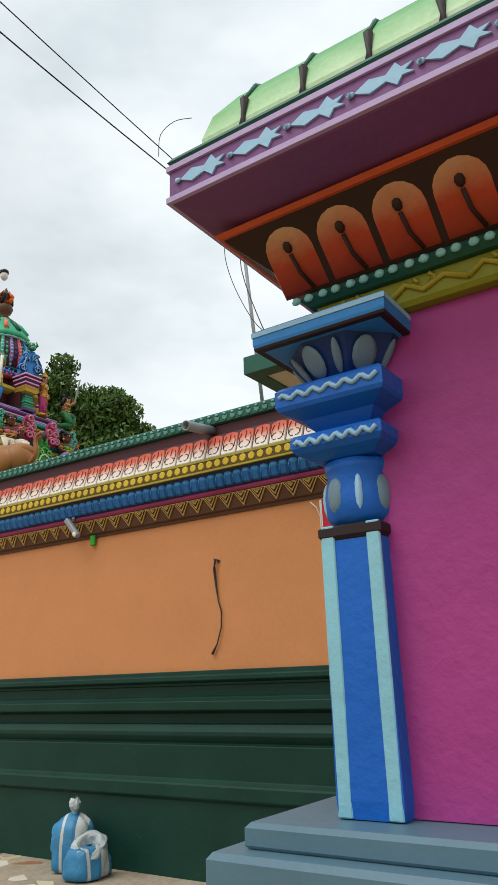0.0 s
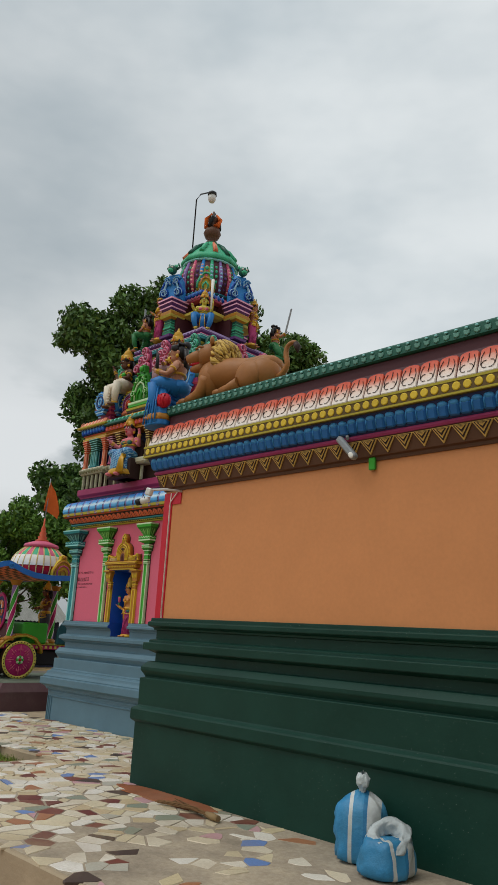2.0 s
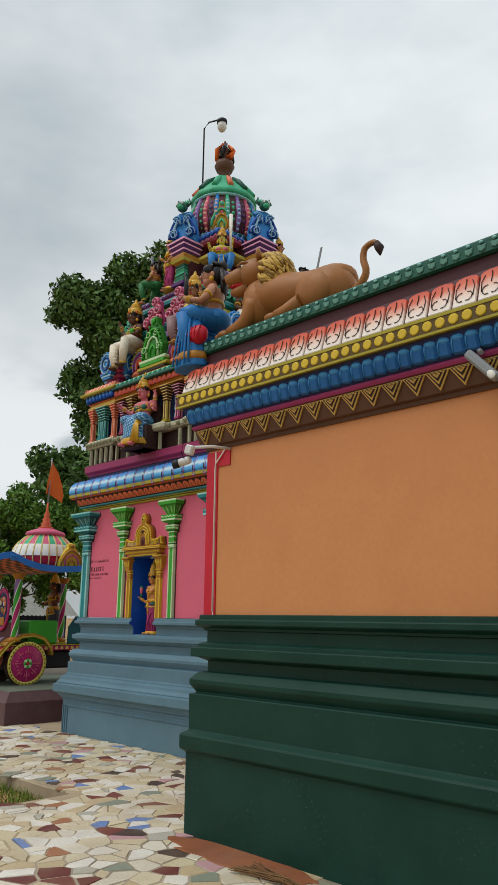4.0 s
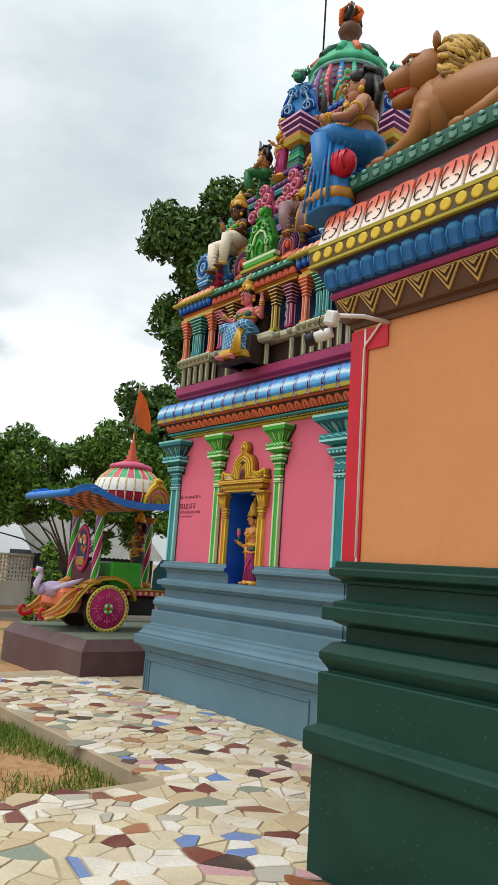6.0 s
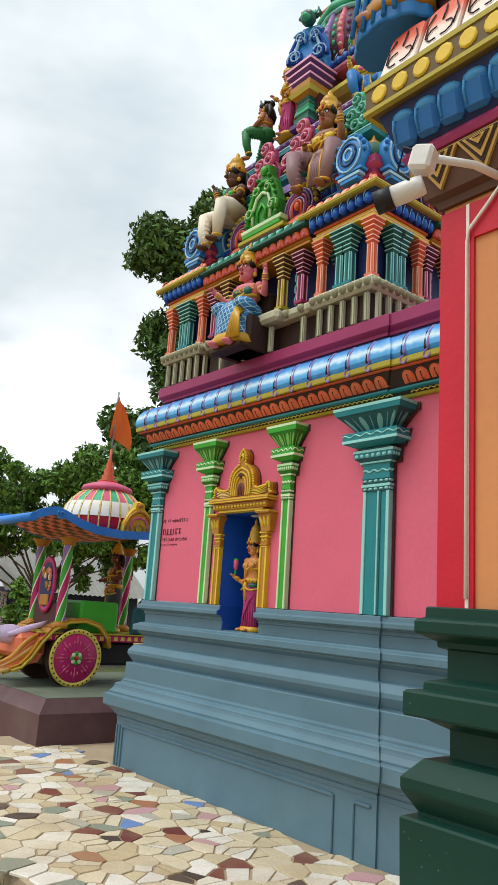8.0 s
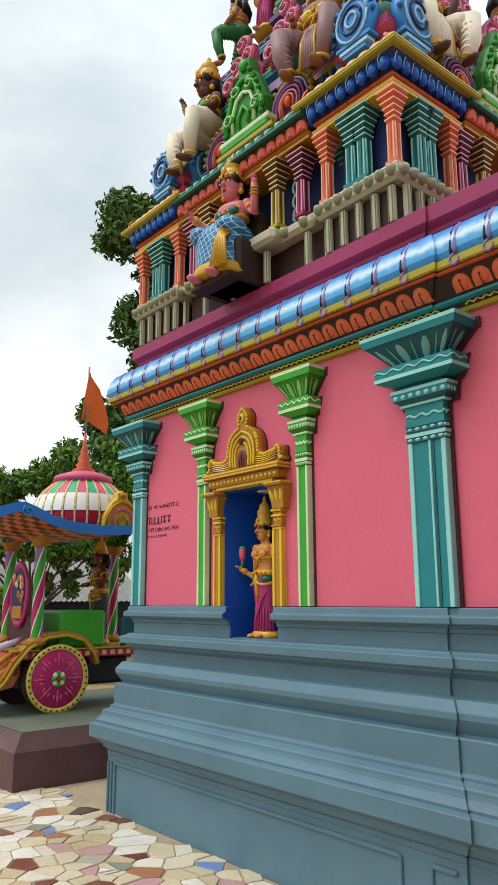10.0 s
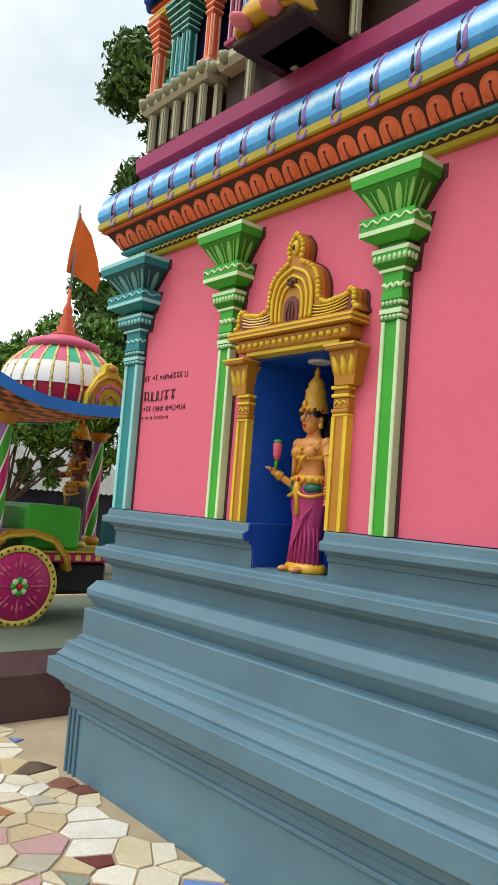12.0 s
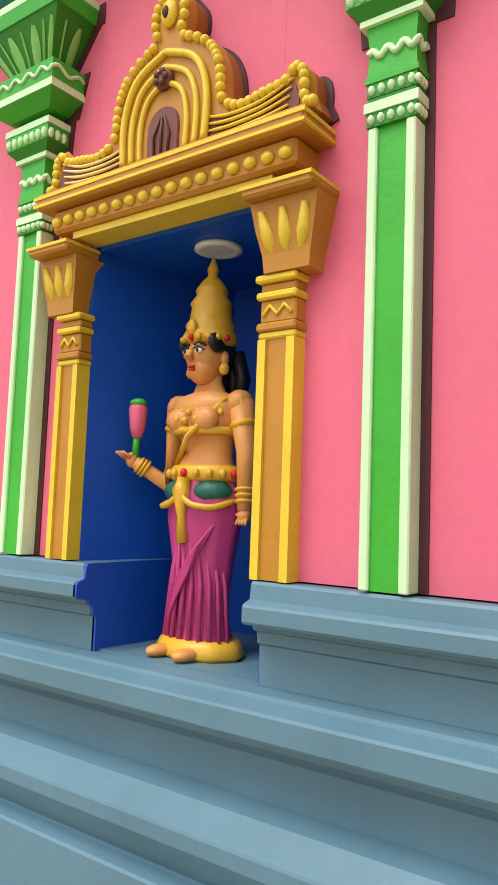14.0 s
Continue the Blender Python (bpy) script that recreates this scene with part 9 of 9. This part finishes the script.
tree(-24.6, 11.4, 5, [(0, 0, 4.0, 1.3), (-0.7, -1.5, 3.9, 1.3), (0.5, 1.4, 4.1, 1.3), (-1.2, -2.6, 3.7, 1.2), (0.8, 2.4, 3.9, 1.2), (1.2, 3.4, 3.6, 1.2), (-0.4, -1.0, 4.5, 1.1), (-1.0, -2.2, 4.3, 1.1), (0.2, 0.7, 4.7, 1.1), (0.6, 1.9, 4.5, 1.1), (-1.9, -3.6, 3.4, 1.2), (-1.6, -3.2, 2.6, 0.9), (0.9, 2.9, 2.9, 0.8), (0.2, 0.2, 3.0, 1.0), (-0.5, -1.3, 2.9, 0.9), (0.6, 1.5, 3.0, 1.0), (0.0, 0.9, 2.3, 0.5)], 58000, 0.085, 22, LEAFL, "bushy green garden tree beyond the lane", 0.09)
tree(-29.5, 9.3, 5, [(0, 0, 4.2, 1.4), (-0.5, -1.6, 3.8, 1.5), (0.5, 0.9, 4.0, 1.3), (0.2, 1.8, 4.4, 1.2), (0, 0.4, 4.9, 1.1), (-0.6, -2.4, 3.0, 1.3)], 26000, 0.095, 23, LEAFL, "bushy green tree by the white wall", 0.12)
tree(-22.6, 14.6, 5, [(0, 0, 3.8, 1.5), (0.8, 1.4, 4.0, 1.4), (1.6, 2.6, 3.6, 1.4), (-0.4, -0.8, 4.3, 1.1)], 22000, 0.085, 24, LEAFL, "bushy green garden tree behind the shrine", 0.09)
tree(-22.9, 9.95, 1.6, [(0, 0, 0.9, 0.42), (0.1, 0.1, 1.4, 0.4), (0, -0.1, 0.45, 0.35), (0.05, 0.05, 1.8, 0.3)], 2200, 0.07, 25, LEAFL, "small green shrub by the lane", 0.03)


def palm(x, y, h, seed):
    rng = random.Random(seed)
    t = thing("palm_tree", "tall coconut palm with drooping fronds", "palm tree", "coconut palms", m=pose(x, y, GROUND_Z))
    part("trunk", Geo().tube([(0, 0, 0), (0.2, 0.1, h * 0.5), (0.3, 0.2, h)], [0.2, 0.15, 0.12], 9), BARK, t)
    for i in range(14):
        a = 2 * math.pi * i / 14 + rng.uniform(-0.2, 0.2)
        up = rng.uniform(0.2, 1.3)
        g = Geo()
        L = 2.4
        pts = [Vector((0.3 + math.cos(a) * L * k / 8 * math.cos(up * (1 - k / 8)), 0.2 + math.sin(a) * L * k / 8 * math.cos(up * (1 - k / 8)), h + L * (k / 8) * math.sin(up) - 1.5 * (k / 8) ** 2)) for k in range(9)]
        g.tube(pts, 0.025, 5)
        for k in range(1, 9):
            for s in (-1, 1):
                for e in (0.0, 0.5):
                    p = pts[k - 1].lerp(pts[k], e)
                    q = p + Vector((-math.sin(a) * s * 0.32 + math.cos(a) * 0.2, math.cos(a) * s * 0.32 + math.sin(a) * 0.2, -0.28))
                    g.add([p, p + Vector((math.cos(a) * 0.07, math.sin(a) * 0.07, 0)), q], [(0, 1, 2)], 0)
        part("frond", g, LEAFL, t)


palm(-38.0, 13.2, 5.4, 31)
palm(-41.0, 12.6, 6.6, 32)


def compound():
    w = thing("compound_wall", "whitewashed compound wall with a pierced upper band", "wall", kind="structure")
    part("wall_base", Geo().box((-29.6, 11.6, 0.17), (0.16, 3.4, 0.82), 0, None, 0.02), paint("whitewash", "cfc9bc", 0.8, 0.1, 0.2, stain=0.4), w)
    part("wall_cap", Geo().box((-29.6, 11.6, 1.44), (0.2, 3.4, 0.08), 0, None, 0.02), MATS["whitewash"], w)
    me = Geo().box((0, 0, 0), (0.10, 0.045, 0.82)).mesh("pierced_post", [MATS["whitewash"]])
    for i in range(28):
        part("pierced_post", me, None, w, "", pose(-29.6, 9.97 + 0.12 * i, 0.99))
    me = Geo().box((0, 0, 0), (0.08, 3.36, 0.045)).mesh("pierced_rail", [MATS["whitewash"]])
    for i in range(6):
        part("pierced_rail", me, None, w, "", pose(-29.6, 11.6, 0.66 + 0.13 * i))
    h = thing("shed", "low shed with a grey corrugated sheet roof", "shed")
    part("shed_wall", Geo().box((-30.6, 14.8, 0.70), (2.4, 4.6, 1.87)), paint("dark_blue_wash", "2c2f44", 0.8, 0.2, 0.2, stain=0.3), h)
    g = Geo()
    n = 60
    for i in range(n):
        ya, yb = 12.2 + 5.2 * i / n, 12.2 + 5.2 * (i + 1) / n
        za, zb = 0.035 * (i % 2), 0.035 * ((i + 1) % 2)
        g.add([(-29.0, ya, 1.52 + za), (-29.0, yb, 1.52 + zb), (-31.4, yb, 3.1 + zb), (-31.4, ya, 3.1 + za)], [(0, 1, 2, 3)], 0)
    part("corrugated_roof", g, paint("asbestos_sheet", "9a9a94", 0.8, 0.15, 0.2, stain=0.4), h)


compound()
g, rng = Geo(), random.Random(12)
for _ in range(11000):
    x, y = rng.uniform(-13.8, -9.75), 5.34 - abs(rng.gauss(0, 0.42))
    if y < 3.2 or noise.noise(Vector((x * 1.3, y * 1.3, 2.0))) < rng.uniform(-0.35, 0.25):
        continue
    hgt, a = rng.uniform(0.02, 0.10), rng.uniform(0, 6.28)
    dx, dy = math.cos(a) * 0.006, math.sin(a) * 0.006
    g.add([(x - dx, y - dy, GROUND_Z), (x + dx, y + dy, GROUND_Z), (x + rng.uniform(-0.04, 0.04), y + rng.uniform(-0.04, 0.04), GROUND_Z + hgt)], [(0, 1, 2)], 0)
tagged(part("grass", g, leaf_material("grass_blade", "3f5a1c", "7f9440")), "thin dry grass beside the paving", "grass", kind="stuff")
hall_ornaments()
eave_ornaments()
broken_tiles()
